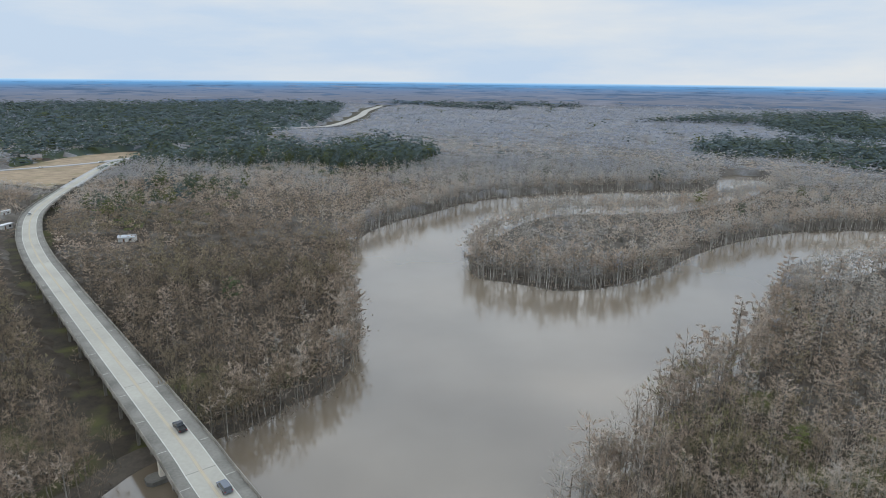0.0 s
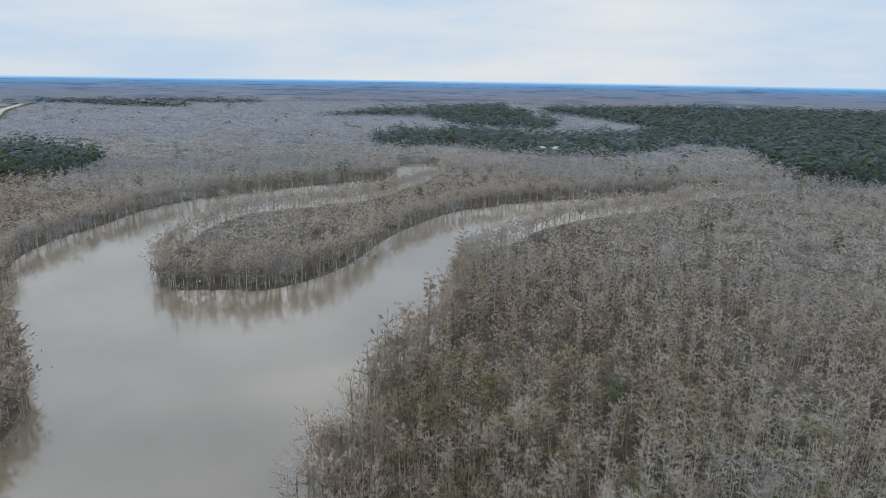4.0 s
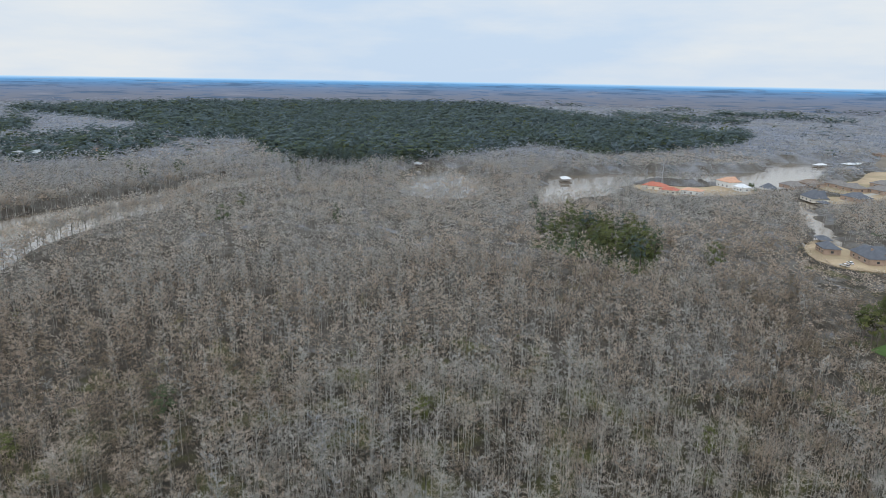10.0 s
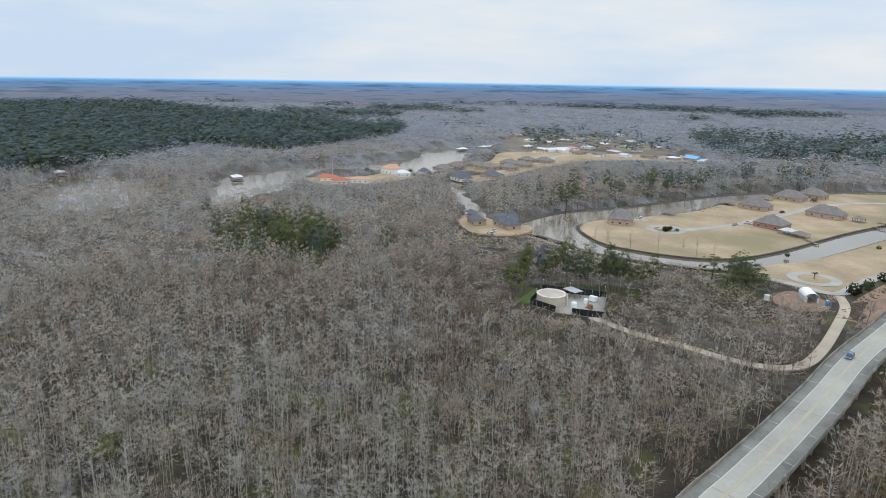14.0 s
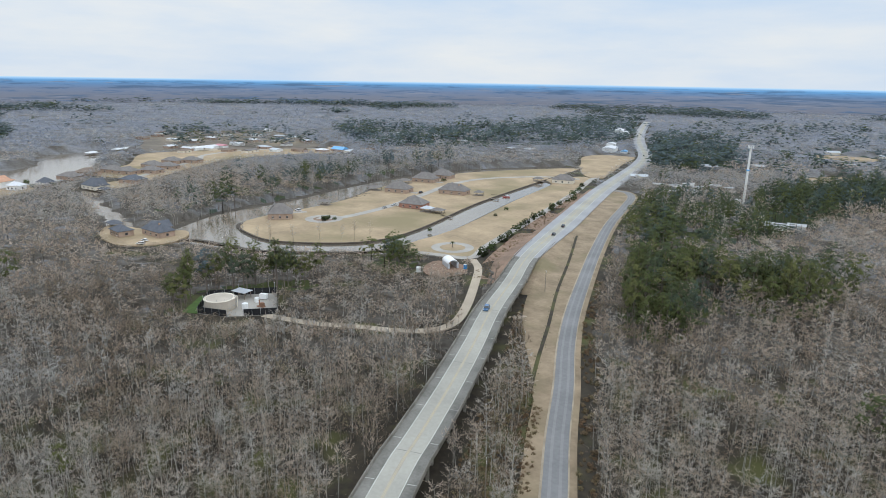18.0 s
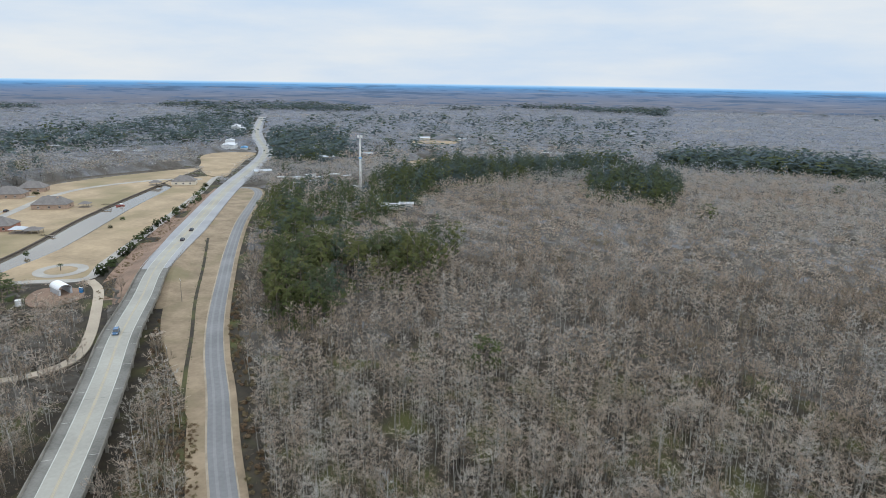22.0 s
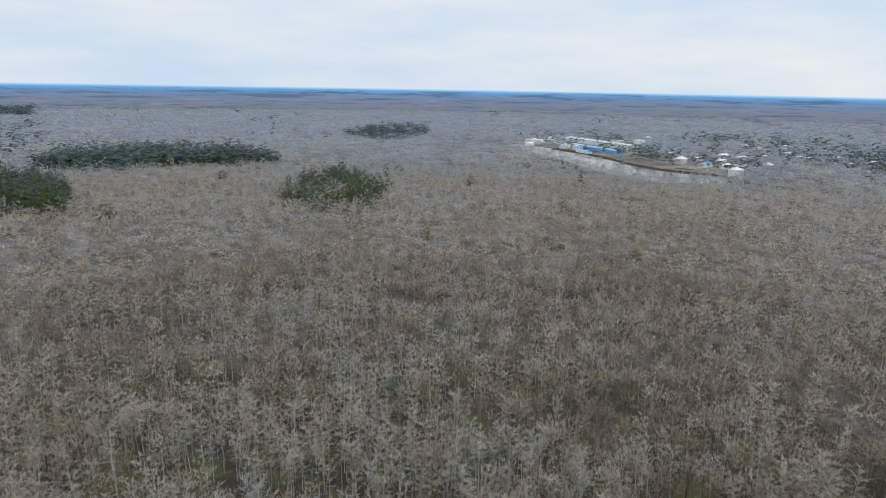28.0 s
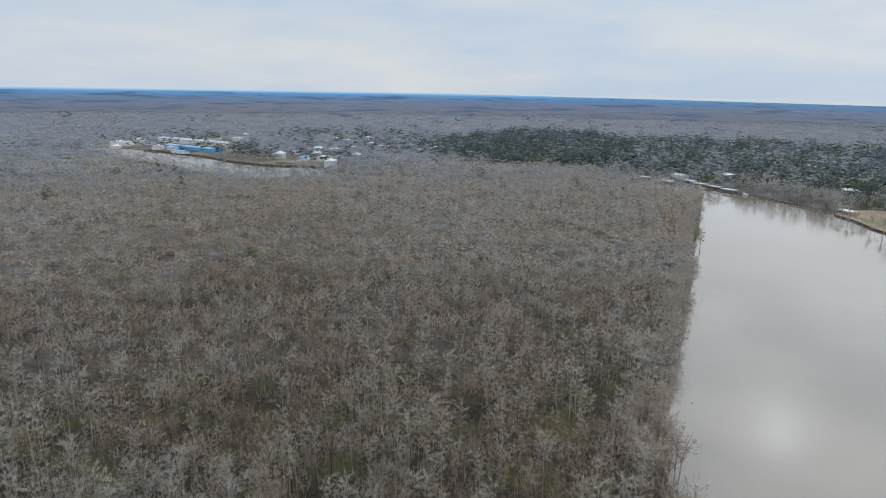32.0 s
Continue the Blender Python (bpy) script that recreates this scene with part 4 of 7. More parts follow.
def bare_tree(level, broad, seed):
    """Vertices, triangles, material numbers (0 bark, 1 twigs) and crown normals of one leafless tree about 15 m high."""
    g = np.random.default_rng(seed)
    h = 15.5 if not broad else 14.0
    V, F, M, N = [], [], [], []
    lo = 0.5 if not broad else 0.37
    rad = 2.2 if not broad else 3.4
    mid = np.array([0, 0, h * (lo + 0.98) / 2 - (0.6 if broad else 0.0)])
    size = np.array([rad, rad, h * (0.98 - lo) / 2])

    def tri(a, b, c, m, n):
        k = len(V)
        V.extend((a, b, c))
        N.extend((n, n, n))
        F.append((k, k + 1, k + 2))
        M.append(m)

    lean = g.normal(0, 0.4, 2)
    bow = g.normal(0, 0.25, 2)

    def axis(z):
        q = bow * math.sin(math.pi * min(z / h, 1))
        return np.array([lean[0] * z / h + q[0], lean[1] * z / h + q[1], z])

    def round_normal(p):
        q = (p - mid - axis(mid[2]) * np.array([1, 1, 0])) / size
        q = q / max(np.linalg.norm(q), 0.2) + np.array([0, 0, 0.95]) + g.normal(0, 0.22 if level < 2 else 0.08, 3)
        return q / np.linalg.norm(q)

    n_side, n_limb, n_twig, tw, tl = [(3, 16, 200, 0.06, 0.95), (3, 10, 88, 0.13, 1.1), (0, 9, 40, 0.25, 1.2), (0, 6, 14, 0.42, 1.5)][level]
    r0 = [0.085, 0.09, 0.11, 0.3][level]
    top = h * 0.93
    if n_side:
        base = len(V)
        rings = [(0.0, r0 * 1.6), (h * 0.5, r0), (top, 0.035)]
        for z, r in rings:
            c = axis(z)
            for i in range(n_side):
                t = 2 * math.pi * i / n_side
                V.append(c + np.array([math.cos(t) * r, math.sin(t) * r, 0]))
                N.append(np.array([math.cos(t), math.sin(t), 0.25]))
        for k in range(len(rings) - 1):
            for i in range(n_side):
                a, b = base + k * n_side + i, base + k * n_side + (i + 1) % n_side
                F.append((a, b, b + n_side))
                F.append((a, b + n_side, a + n_side))
                M.extend((0, 0))
    elif level == 2:
        tri(np.array([-r0, 0, 0]), np.array([r0, 0, 0]), axis(top), 0, np.array([0.6, 0.6, 0.5]))
    # limbs: short level tiers on a cypress, a fan from the fork on a hardwood
    tips = []
    for i in range(n_limb):
        u = (i + g.random()) / n_limb
        t = i * 2.4 + g.uniform(-0.5, 0.5)
        if broad:
            el = math.asin(min(max(0.05 + 0.93 * u, 0), 1))
            e = mid + size * np.array([math.cos(t) * math.cos(el), math.sin(t) * math.cos(el), math.sin(el) * 1.0]) * g.uniform(0.75, 1.08)
            a = axis(h * g.uniform(0.34, 0.58))
        else:
            z = h * (lo + (0.97 - lo) * u)
            L = rad * (0.62 + 1.3 * u * (1.02 - u)) * g.uniform(0.65, 1.2)
            a = axis(z - 0.25)
            e = a + np.array([math.cos(t), math.sin(t), g.uniform(0.0, 0.45) + 0.35 * u]) * L
        s = np.array([-math.sin(t), math.cos(t), 0]) * (0.045 if level == 0 else 0.07)
        if level < 2:
            tri(a - s, a + s, e, 0, round_normal(e))
        tips.append((a, e))
    for i in range(n_twig):
        a, e = tips[(i * 7) % len(tips) if level > 1 else g.integers(len(tips))]
        c = a + (e - a) * (g.uniform(0.45, 1.02) if broad else g.uniform(0.2, 1.0)) + g.normal(0, 0.18 if level < 2 else 0.35, 3)
        out = (e - a) / np.linalg.norm(e - a)
        d = out * 0.8 + g.normal(0, 0.5, 3) + np.array([0, 0, 0.22])
        d /= np.linalg.norm(d)
        if level < 2 and i % 13 == 0:
            c = np.array([g.normal(0, 1.7), g.normal(0, 1.7), g.uniform(0.0, 2.6) * g.random()])
        n = round_normal(c)
        s = np.cross(d, n + g.normal(0, 0.3 if level < 2 else 0.15, 3))
        s *= tw * g.uniform(0.7, 1.3) / (np.linalg.norm(s) + 1e-6)
        tri(c - s, c + s, c + d * tl * g.uniform(0.6, 1.3), 1, n)
    return np.array(V, float), np.array(F, int), np.array(M, int), np.array(N, float)


def old_cypress(seed):
    """A tall flat-topped cypress: bare shaft, level tiers of limbs with hanging sprays."""
    g = np.random.default_rng(seed)
    h = 19.0
    V, F, M, N = [], [], [], []
    for z, r in ((0, 0.42), (1.6, 0.24), (h * 0.6, 0.16), (h * 0.97, 0.05)):
        for i in range(5):
            t = 2 * math.pi * i / 5
            V.append(np.array([math.cos(t) * r + 0.3 * math.sin(z * 0.3), math.sin(t) * r, z]))
            N.append(np.array([math.cos(t), math.sin(t), 0.25]))
    for k in range(3):
        for i in range(5):
            p, q = 5 * k + i, 5 * k + (i + 1) % 5
            F.extend(((p, q, q + 5), (p, q + 5, p + 5)))
            M.extend((0, 0))

    def tri(a, b, c, m, n):
        k = len(V)
        V.extend((a, b, c))
        N.extend((n, n, n))
        F.append((k, k + 1, k + 2))
        M.append(m)

    for i in range(13):
        u = i / 12
        z = h * (0.52 + 0.46 * u)
        t = i * 2.4 + g.uniform(-0.4, 0.4)
        L = g.uniform(1.6, 3.4) * (0.7 + 0.5 * u)
        a = np.array([0.3 * math.sin(z * 0.3), 0, z])
        out = np.array([math.cos(t), math.sin(t), g.uniform(-0.02, 0.25)])
        s = np.array([-math.sin(t), math.cos(t), 0])
        tri(a - s * 0.09, a + s * 0.09, a + out * L, 0, np.array([0.0, 0, 1]))
        for j in range(34):
            c = a + out * L * g.uniform(0.35, 1.05) + s * g.normal(0, 0.45) + np.array([0, 0, g.normal(0.1, 0.16)])
            d = out * 0.6 + s * g.normal(0, 0.6) + np.array([0, 0, g.normal(0.05, 0.3) if g.random() < 0.8 else -0.9])
            d /= np.linalg.norm(d)
            w = np.cross(d, g.normal(0, 1, 3))
            w *= 0.11 / (np.linalg.norm(w) + 1e-6)
            tri(c - w, c + w, c + d * g.uniform(0.6, 1.3), 1, np.array([out[0] * 0.4, out[1] * 0.4, 0.9]))
    return np.array(V, float), np.array(F, int), np.array(M, int), np.array(N, float)


def pine_tree(level, seed):
    """A tall pine: bare shaft under a rounded crown of needle clumps."""
    g = np.random.default_rng(seed)
    h = 18.5
    V, F, M, N = [], [], [], []
    n_side, n_cl, per, sz = [(4, 16, 30, 0.55), (3, 14, 24, 0.6), (0, 12, 12, 0.75), (0, 6, 3, 1.6)][level]

    def tri(a, b, c, m, n):
        k = len(V)
        V.extend((a, b, c))
        N.extend((n, n, n))
        F.append((k, k + 1, k + 2))
        M.append(m)

    if n_side:
        for z, r in ((0, 0.3), (h * 0.92, 0.08)):
            for i in range(n_side):
                t = 2 * math.pi * i / n_side
                V.append(np.array([math.cos(t) * r, math.sin(t) * r, z]))
                N.append(np.array([math.cos(t), math.sin(t), 0.25]))
        for i in range(n_side):
            a, b = i, (i + 1) % n_side
            F.extend(((a, b, b + n_side), (a, b + n_side, a + n_side)))
            M.extend((0, 0))
    elif level == 2:
        tri(np.array([-.3, 0, 0]), np.array([.3, 0, 0]), np.array([0, 0, h * .9]), 0, np.array([0.6, 0.6, 0.5]))
    mid = np.array([0, 0, h * 0.74])
    for i in range(n_cl):
        u = i / (n_cl - 1)
        t = i * 2.4 + g.random()
        w = 3.1 * math.sqrt(max(1 - (1.7 * u - 0.7) ** 2, 0.0)) * g.uniform(0.6, 1.1) + 0.2
        c = np.array([math.cos(t) * w, math.sin(t) * w, h * (0.56 + 0.41 * u)])
        if level < 2:
            s = np.array([-math.sin(t), math.cos(t), 0]) * 0.09
            a = np.array([0, 0, c[2] - 0.6])
            tri(a - s, a + s, c, 0, np.array([0, 0, 1.0]))
        for j in range(per):
            d = g.normal(0, 1, 3)
            d /= np.linalg.norm(d)
            p = c + d * np.array([1.25, 1.25, 0.75]) * g.random() ** 0.4
            nn = (p - c) * 0.3 + (p - mid) / np.array([3.2, 3.2, 4.0]) + np.array([0, 0, 0.8])
            nn /= np.linalg.norm(nn) + 1e-6
            e = np.cross(nn + g.normal(0, 0.35, 3), g.normal(0, 1, 3))
            e /= np.linalg.norm(e) + 1e-6
            q = np.cross(nn, e)
            k = sz * g.uniform(0.7, 1.3)
            tri(p - e * k * 0.6, p + e * k * 0.6, p + (q + d * 0.3) * k * 1.1, 1, nn)
    return np.array(V, float), np.array(F, int), np.array(M, int), np.array(N, float)


def shrub_bush(level, seed, size=1.0):
    g = np.random.default_rng(seed)
    V, F, M, N = [], [], [], []
    for i in range([90, 40, 14][level]):
        d = g.normal(0, 1, 3)
        d /= np.linalg.norm(d)
        d[2] = abs(d[2])
        p = d * np.array([1.3, 1.3, 1.5]) * g.random() ** 0.35 + np.array([0, 0, 0.3])
        e = np.cross(d, g.normal(0, 1, 3))
        e /= np.linalg.norm(e) + 1e-6
        k = [0.24, 0.36, 0.65][level] * g.uniform(0.7, 1.3)
        q = len(V)
        V.extend((p - e * k, p + e * k, p + np.cross(d, e) * k * 1.6 + d * k * 0.5))
        nn = d + np.array([0, 0, 0.4])
        N.extend([nn / np.linalg.norm(nn)] * 3)
        F.append((q, q + 1, q + 2))
        M.append(1)
    return np.array(V, float) * size, np.array(F, int), np.array(M, int), np.array(N, float)


def raw_mesh(name, V, F, M, mats, tint, N):
    me = bpy.data.meshes.new(name)
    me.vertices.add(len(V))
    me.vertices.foreach_set("co", np.ascontiguousarray(V, dtype=np.float32).ravel())
    me.loops.add(3 * len(F))
    me.loops.foreach_set("vertex_index", np.ascontiguousarray(F, dtype=np.int32).ravel())
    me.polygons.add(len(F))
    me.polygons.foreach_set("loop_start", np.arange(0, 3 * len(F), 3, dtype=np.int32))
    for m in mats:
        me.materials.append(m)
    me.polygons.foreach_set("material_index", np.ascontiguousarray(M, dtype=np.int32))
    me.attributes.new("tint", "FLOAT", "POINT").data.foreach_set("value", np.ascontiguousarray(tint, dtype=np.float32))
    me.attributes.new("crown_normal", "FLOAT_VECTOR", "POINT").data.foreach_set("vector", np.ascontiguousarray(N, dtype=np.float32).ravel())
    me.update(calc_edges=True)
    return me


def wood(name, templates, x, y, z, wide, tall, tint, mats, label, category):
    """One stuff object: templates set at x, y, z with their own turn, width, height and tint."""
    n = len(x)
    if not n:
        return None
    pick = rng.integers(len(templates), size=n)
    rot = rng.random(n) * 2 * np.pi
    Vs, Fs, Ms, Ts, Ns, k = [], [], [], [], [], 0
    for i, (V, F, M, N) in enumerate(templates):
        s = np.where(pick == i)[0]
        if not len(s):
            continue
        c, q = np.cos(rot[s])[:, None], np.sin(rot[s])[:, None]
        W = wide[s][:, None]
        P = np.stack([(V[None, :, 0] * c - V[None, :, 1] * q) * W + x[s][:, None], (V[None, :, 0] * q + V[None, :, 1] * c) * W + y[s][:, None],
                      V[None, :, 2] * tall[s][:, None] + z[s][:, None]], -1)
        Vs.append(P.reshape(-1, 3))
        Ns.append(np.stack([N[None, :, 0] * c - N[None, :, 1] * q, N[None, :, 0] * q + N[None, :, 1] * c, np.repeat(N[None, :, 2], len(s), 0)], -1).reshape(-1, 3))
        Fs.append((F[None] + (np.arange(len(s)) * len(V))[:, None, None] + k).reshape(-1, 3))
        Ms.append(np.tile(M, len(s)))
        Ts.append(np.repeat(tint[s], len(V)))
        k += len(s) * len(V)
    me = raw_mesh(name, np.concatenate(Vs), np.concatenate(Fs), np.concatenate(Ms), mats, np.concatenate(Ts), np.concatenate(Ns))
    return tagged(new(name, me), label, category, kind="stuff")


# pine stands, by their outlines traced from the camera's view
PINES = [curve_through(p, 3, True) for p in (
    [(1132, 1581), (1585, 1592), (2379, 1481), (2526, 904), (1928, 430), (1591, 163), (1325, -8), (1281, -101), (1054, -72), (826, 80), (883, 193), (766, 235), (650, 295), (574, 358), (665, 481), (758, 587), (747, 696), (929, 935)],
    [(-419, 640), (-1200, 1700), (-1965, 2916), (-1500, 3600), (-900, 3353), (-371, 2316), (-251, 1346), (-292, 1101), (-199, 858), (-113, 780), (-110, 678), (-163, 655), (-201, 640), (-273, 660), (-338, 690)],
    [(-162, 823), (-88, 958), (-11, 790), (-26, 661), (-81, 634), (-125, 630)],
    [(335, 876), (434, 992), (524, 983), (587, 945), (579, 850), (520, 781), (477, 809), (389, 769), (341, 774)],
    [(715, 1472), (941, 1648), (1027, 1525), (732, 1081), (656, 1142), (626, 1218)],
    [(342, 893), (428, 955), (572, 982), (644, 854), (806, 850), (991, 928), (782, 702), (559, 588), (512, 609), (467, 639), (436, 680), (406, 756)],
    [(699, 1402), (849, 1512), (893, 1368), (865, 1146), (716, 966), (651, 1036), (610, 1131)],
    [(367, 79), (399, 56), (381, 31), (365, 10), (330, 8), (321, 17), (340, 41), (348, 68)],
    [(255, -359), (290, -434), (285, -470), (242, -476), (216, -474), (200, -429), (176, -400), (170, -358), (174, -318), (156, -314), (133, -337), (109, -329), (97, -309), (95, -280), (105, -253), (123, -252), (118, -214), (128, -200), (141, -204), (184, -268)],
    [(235, -487), (241, -588), (207, -677), (175, -579), (192, -502), (199, -465)],
    [(595, -878), (639, -1027), (508, -941), (397, -765), (353, -637), (379, -605), (403, -610)],
    [(740, -480), (1025, -560), (1122, -678), (973, -735), (997, -961), (1043, -1211), (1030, -1437), (862, -1267), (702, -1000), (610, -840), (600, -760), (640, -680), (690, -600)],
    [(262, -66), (280, -79), (282, -101), (275, -120), (267, -134), (256, -130), (264, -113), (277, -88), (262, -74)],
    [(274, -169), (284, -192), (269, -196), (256, -184), (252, -172)],
    [(9, -800), (-35, -915), (-131, -911), (-219, -860), (-237, -741), (-182, -719), (-104, -734), (-26, -741)],
    [(-150, -470), (-183, -538), (-244, -596), (-250, -518), (-244, -474), (-209, -440), (-174, -440)],
    [(31, -638), (7, -645), (-14, -567), (-8, -512), (14, -518), (28, -532)],
    [(-481, -1117), (-591, -1225), (-726, -1273), (-619, -1043), (-507, -966), (-464, -1006)],
    [(-965, -448), (-1395, -454), (-1485, -347), (-1325, -196), (-1001, -130), (-802, -126), (-796, -193), (-757, -252), (-801, -334)],
    [(183, -404), (248, -556), (218, -656), (151, -696), (58, -802), (40, -715), (118, -603), (168, -535), (175, -455)],
    [(-780, -440), (-820, -540), (-860, -640), (-1000, -790), (-1180, -720), (-1160, -480), (-950, -390)],
    [(-790, -130), (-775, -60), (-705, 60), (-645, 130), (-600, 260), (-800, 400), (-1300, 300), (-1400, -100), (-1100, -200)],
    [(62, -556), (58, -646), (4, -665), (-16, -583), (-5, -520), (39, -524)],
    [(779, -1489), (72, -1620), (2, -946), (166, -795), (343, -641), (600, -1000)],
    [(-165, 529), (-202, 540), (-260, 470), (-215, 395), (-170, 405), (-150, 470)],
    [(440, -150), (470, -215), (505, -285), (525, -350), (545, -440), (600, -440), (570, -300), (520, -200), (470, -120)],
)]
PINE_SHARE = [0.86, 0.66, 0.7, 0.7, 0.9, 0.6, 0.9, 0.75, 0.45, 0.7, 0.6, 0.42, 1.0, 1.0, 0.92, 0.45, 0.75, 0.5, 0.5, 0.75, 0.16, 0.3, 0.8, 0.11, 0.14, 0.16]


def lattice(r0, r1, step, grow=0.0):
    """Jittered places in a ring, step apart (or grow times the distance)."""
    xs, ys = [], []
    r = r0
    while r < r1:
        s = max(step, grow * r)
        n = max(int(2 * np.pi * r / s), 6)
        a = (np.arange(n) + rng.uniform(-0.42, 0.42, n) + rng.random()) * 2 * np.pi / n
        q = r + rng.uniform(-0.45, 0.45, n) * s
        xs.append(q * np.cos(a))
        ys.append(q * np.sin(a))
        r += s
    return np.concatenate(xs), np.concatenate(ys)


def field_noise(x, y, s, k=0.0):
    return 0.5 + 0.25 * (np.sin(x * s + 2.1 * np.sin(y * s * 0.7 + k) + k) + np.sin(y * s * 1.3 + 1.7 * np.sin(x * s * 0.9 + 2 * k)))


def kept_open(x, y, extra=0.0, first=1):
    """Ponds, lawns, roads and house plots, where no tree stands."""
    hit = np.zeros(len(x), bool)
    for w in WATERS[first:]:
        hit |= inside(w, x, y) & (edge_dist(w, x, y, True) > 0.8 + extra)
    for o in OPEN + [VERGE, POCKET, CHANNEL]:
        hit |= inside(o, x, y)
    for ln, d in ((HIGHWAY, 9.0), (FRONT, 9.5), (DIRT, 4.2), (DRIVE_E, 7), (CUL, 6), (FAR_ROAD, 26), (CROSS_N, 12), (LOT_ROAD, 8)):
        hit |= edge_dist(ln, x, y) < d
    return hit | clearing(x, y)


def brown_bank(x, y):
    """How brown the woods are on the north-west bank, fading out inland."""
    n = field_noise(x, y, 0.03, 1.9) - 0.5
    return np.clip((-x - 15) / 50 + n, 0, 1) * np.clip((y - 90) / 40, 0, 1) * np.clip((640 - np.hypot(x, y)) / 260 + n, 0, 1)


def sightline_low(x, y, r):
    """Trees lowered so as not to hide ponds, lots and houses from the camera."""
    low = np.ones(len(x))
    m = (r > 230) & (r < 2390)
    for hh, fac in ((5.5, 0.45), (9.0, 0.6), (12.5, 0.82)):
        q = 96.0 / (96.0 - hh)
        hit = np.zeros(len(x), bool)
        hit[m] = kept_open(x[m] * q, y[m] * q, 4.0, 3) | inside(WATERS[2], x[m] * q, y[m] * q) & (y[m] < -25)
        low = np.where(hit, np.minimum(low, fac), low)
    return low


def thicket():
    """The leafless understorey between the trunks: one uneven sheet with shade and haze in its colour, low at every
    clearing and shore.
    """
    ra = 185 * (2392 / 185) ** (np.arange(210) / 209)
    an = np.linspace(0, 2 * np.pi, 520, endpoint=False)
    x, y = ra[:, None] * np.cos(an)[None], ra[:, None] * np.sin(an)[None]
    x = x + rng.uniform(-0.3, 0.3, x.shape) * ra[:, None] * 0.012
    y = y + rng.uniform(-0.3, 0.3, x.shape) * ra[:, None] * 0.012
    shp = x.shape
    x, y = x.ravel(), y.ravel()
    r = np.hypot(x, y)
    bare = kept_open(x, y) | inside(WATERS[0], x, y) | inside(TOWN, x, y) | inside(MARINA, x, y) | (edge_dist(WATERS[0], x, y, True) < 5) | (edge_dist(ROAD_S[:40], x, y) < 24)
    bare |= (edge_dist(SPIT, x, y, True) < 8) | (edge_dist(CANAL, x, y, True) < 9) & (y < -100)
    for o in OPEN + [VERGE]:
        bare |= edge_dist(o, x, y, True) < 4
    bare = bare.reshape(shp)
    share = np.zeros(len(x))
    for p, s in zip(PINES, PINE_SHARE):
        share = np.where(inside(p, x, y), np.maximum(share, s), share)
    low = np.maximum(sightline_low(x, y, r), np.where(inside(BACK_WOOD, x, y), 0.9, 0.0)) * np.where(inside(LOW_WOOD, x, y), 0.55, 1.0)
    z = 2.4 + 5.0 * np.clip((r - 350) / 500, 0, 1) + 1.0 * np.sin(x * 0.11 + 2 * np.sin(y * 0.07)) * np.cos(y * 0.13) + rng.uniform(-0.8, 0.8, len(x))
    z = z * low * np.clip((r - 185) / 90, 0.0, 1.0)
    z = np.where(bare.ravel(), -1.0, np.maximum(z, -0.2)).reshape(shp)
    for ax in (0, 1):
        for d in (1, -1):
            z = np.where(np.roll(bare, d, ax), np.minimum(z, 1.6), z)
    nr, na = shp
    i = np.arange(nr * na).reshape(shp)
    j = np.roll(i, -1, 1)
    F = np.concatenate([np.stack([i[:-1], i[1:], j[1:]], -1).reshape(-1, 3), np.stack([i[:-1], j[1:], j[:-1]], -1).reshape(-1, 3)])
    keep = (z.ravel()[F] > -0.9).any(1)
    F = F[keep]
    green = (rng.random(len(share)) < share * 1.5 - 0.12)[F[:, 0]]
    # tint runs from painted shade close by to painted haze far off
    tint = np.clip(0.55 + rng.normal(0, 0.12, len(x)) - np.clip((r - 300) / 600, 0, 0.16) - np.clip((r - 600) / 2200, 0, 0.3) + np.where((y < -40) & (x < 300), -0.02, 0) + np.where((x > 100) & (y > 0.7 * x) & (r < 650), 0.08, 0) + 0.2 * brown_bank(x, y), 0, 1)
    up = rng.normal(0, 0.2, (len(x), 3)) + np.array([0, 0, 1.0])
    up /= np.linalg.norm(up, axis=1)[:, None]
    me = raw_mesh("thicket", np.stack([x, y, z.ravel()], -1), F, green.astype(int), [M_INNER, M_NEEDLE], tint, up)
    tagged(new("thicket", me), "underlay sheet for the shaded leafless understorey between the swamp trees", "thicket", kind="stuff")


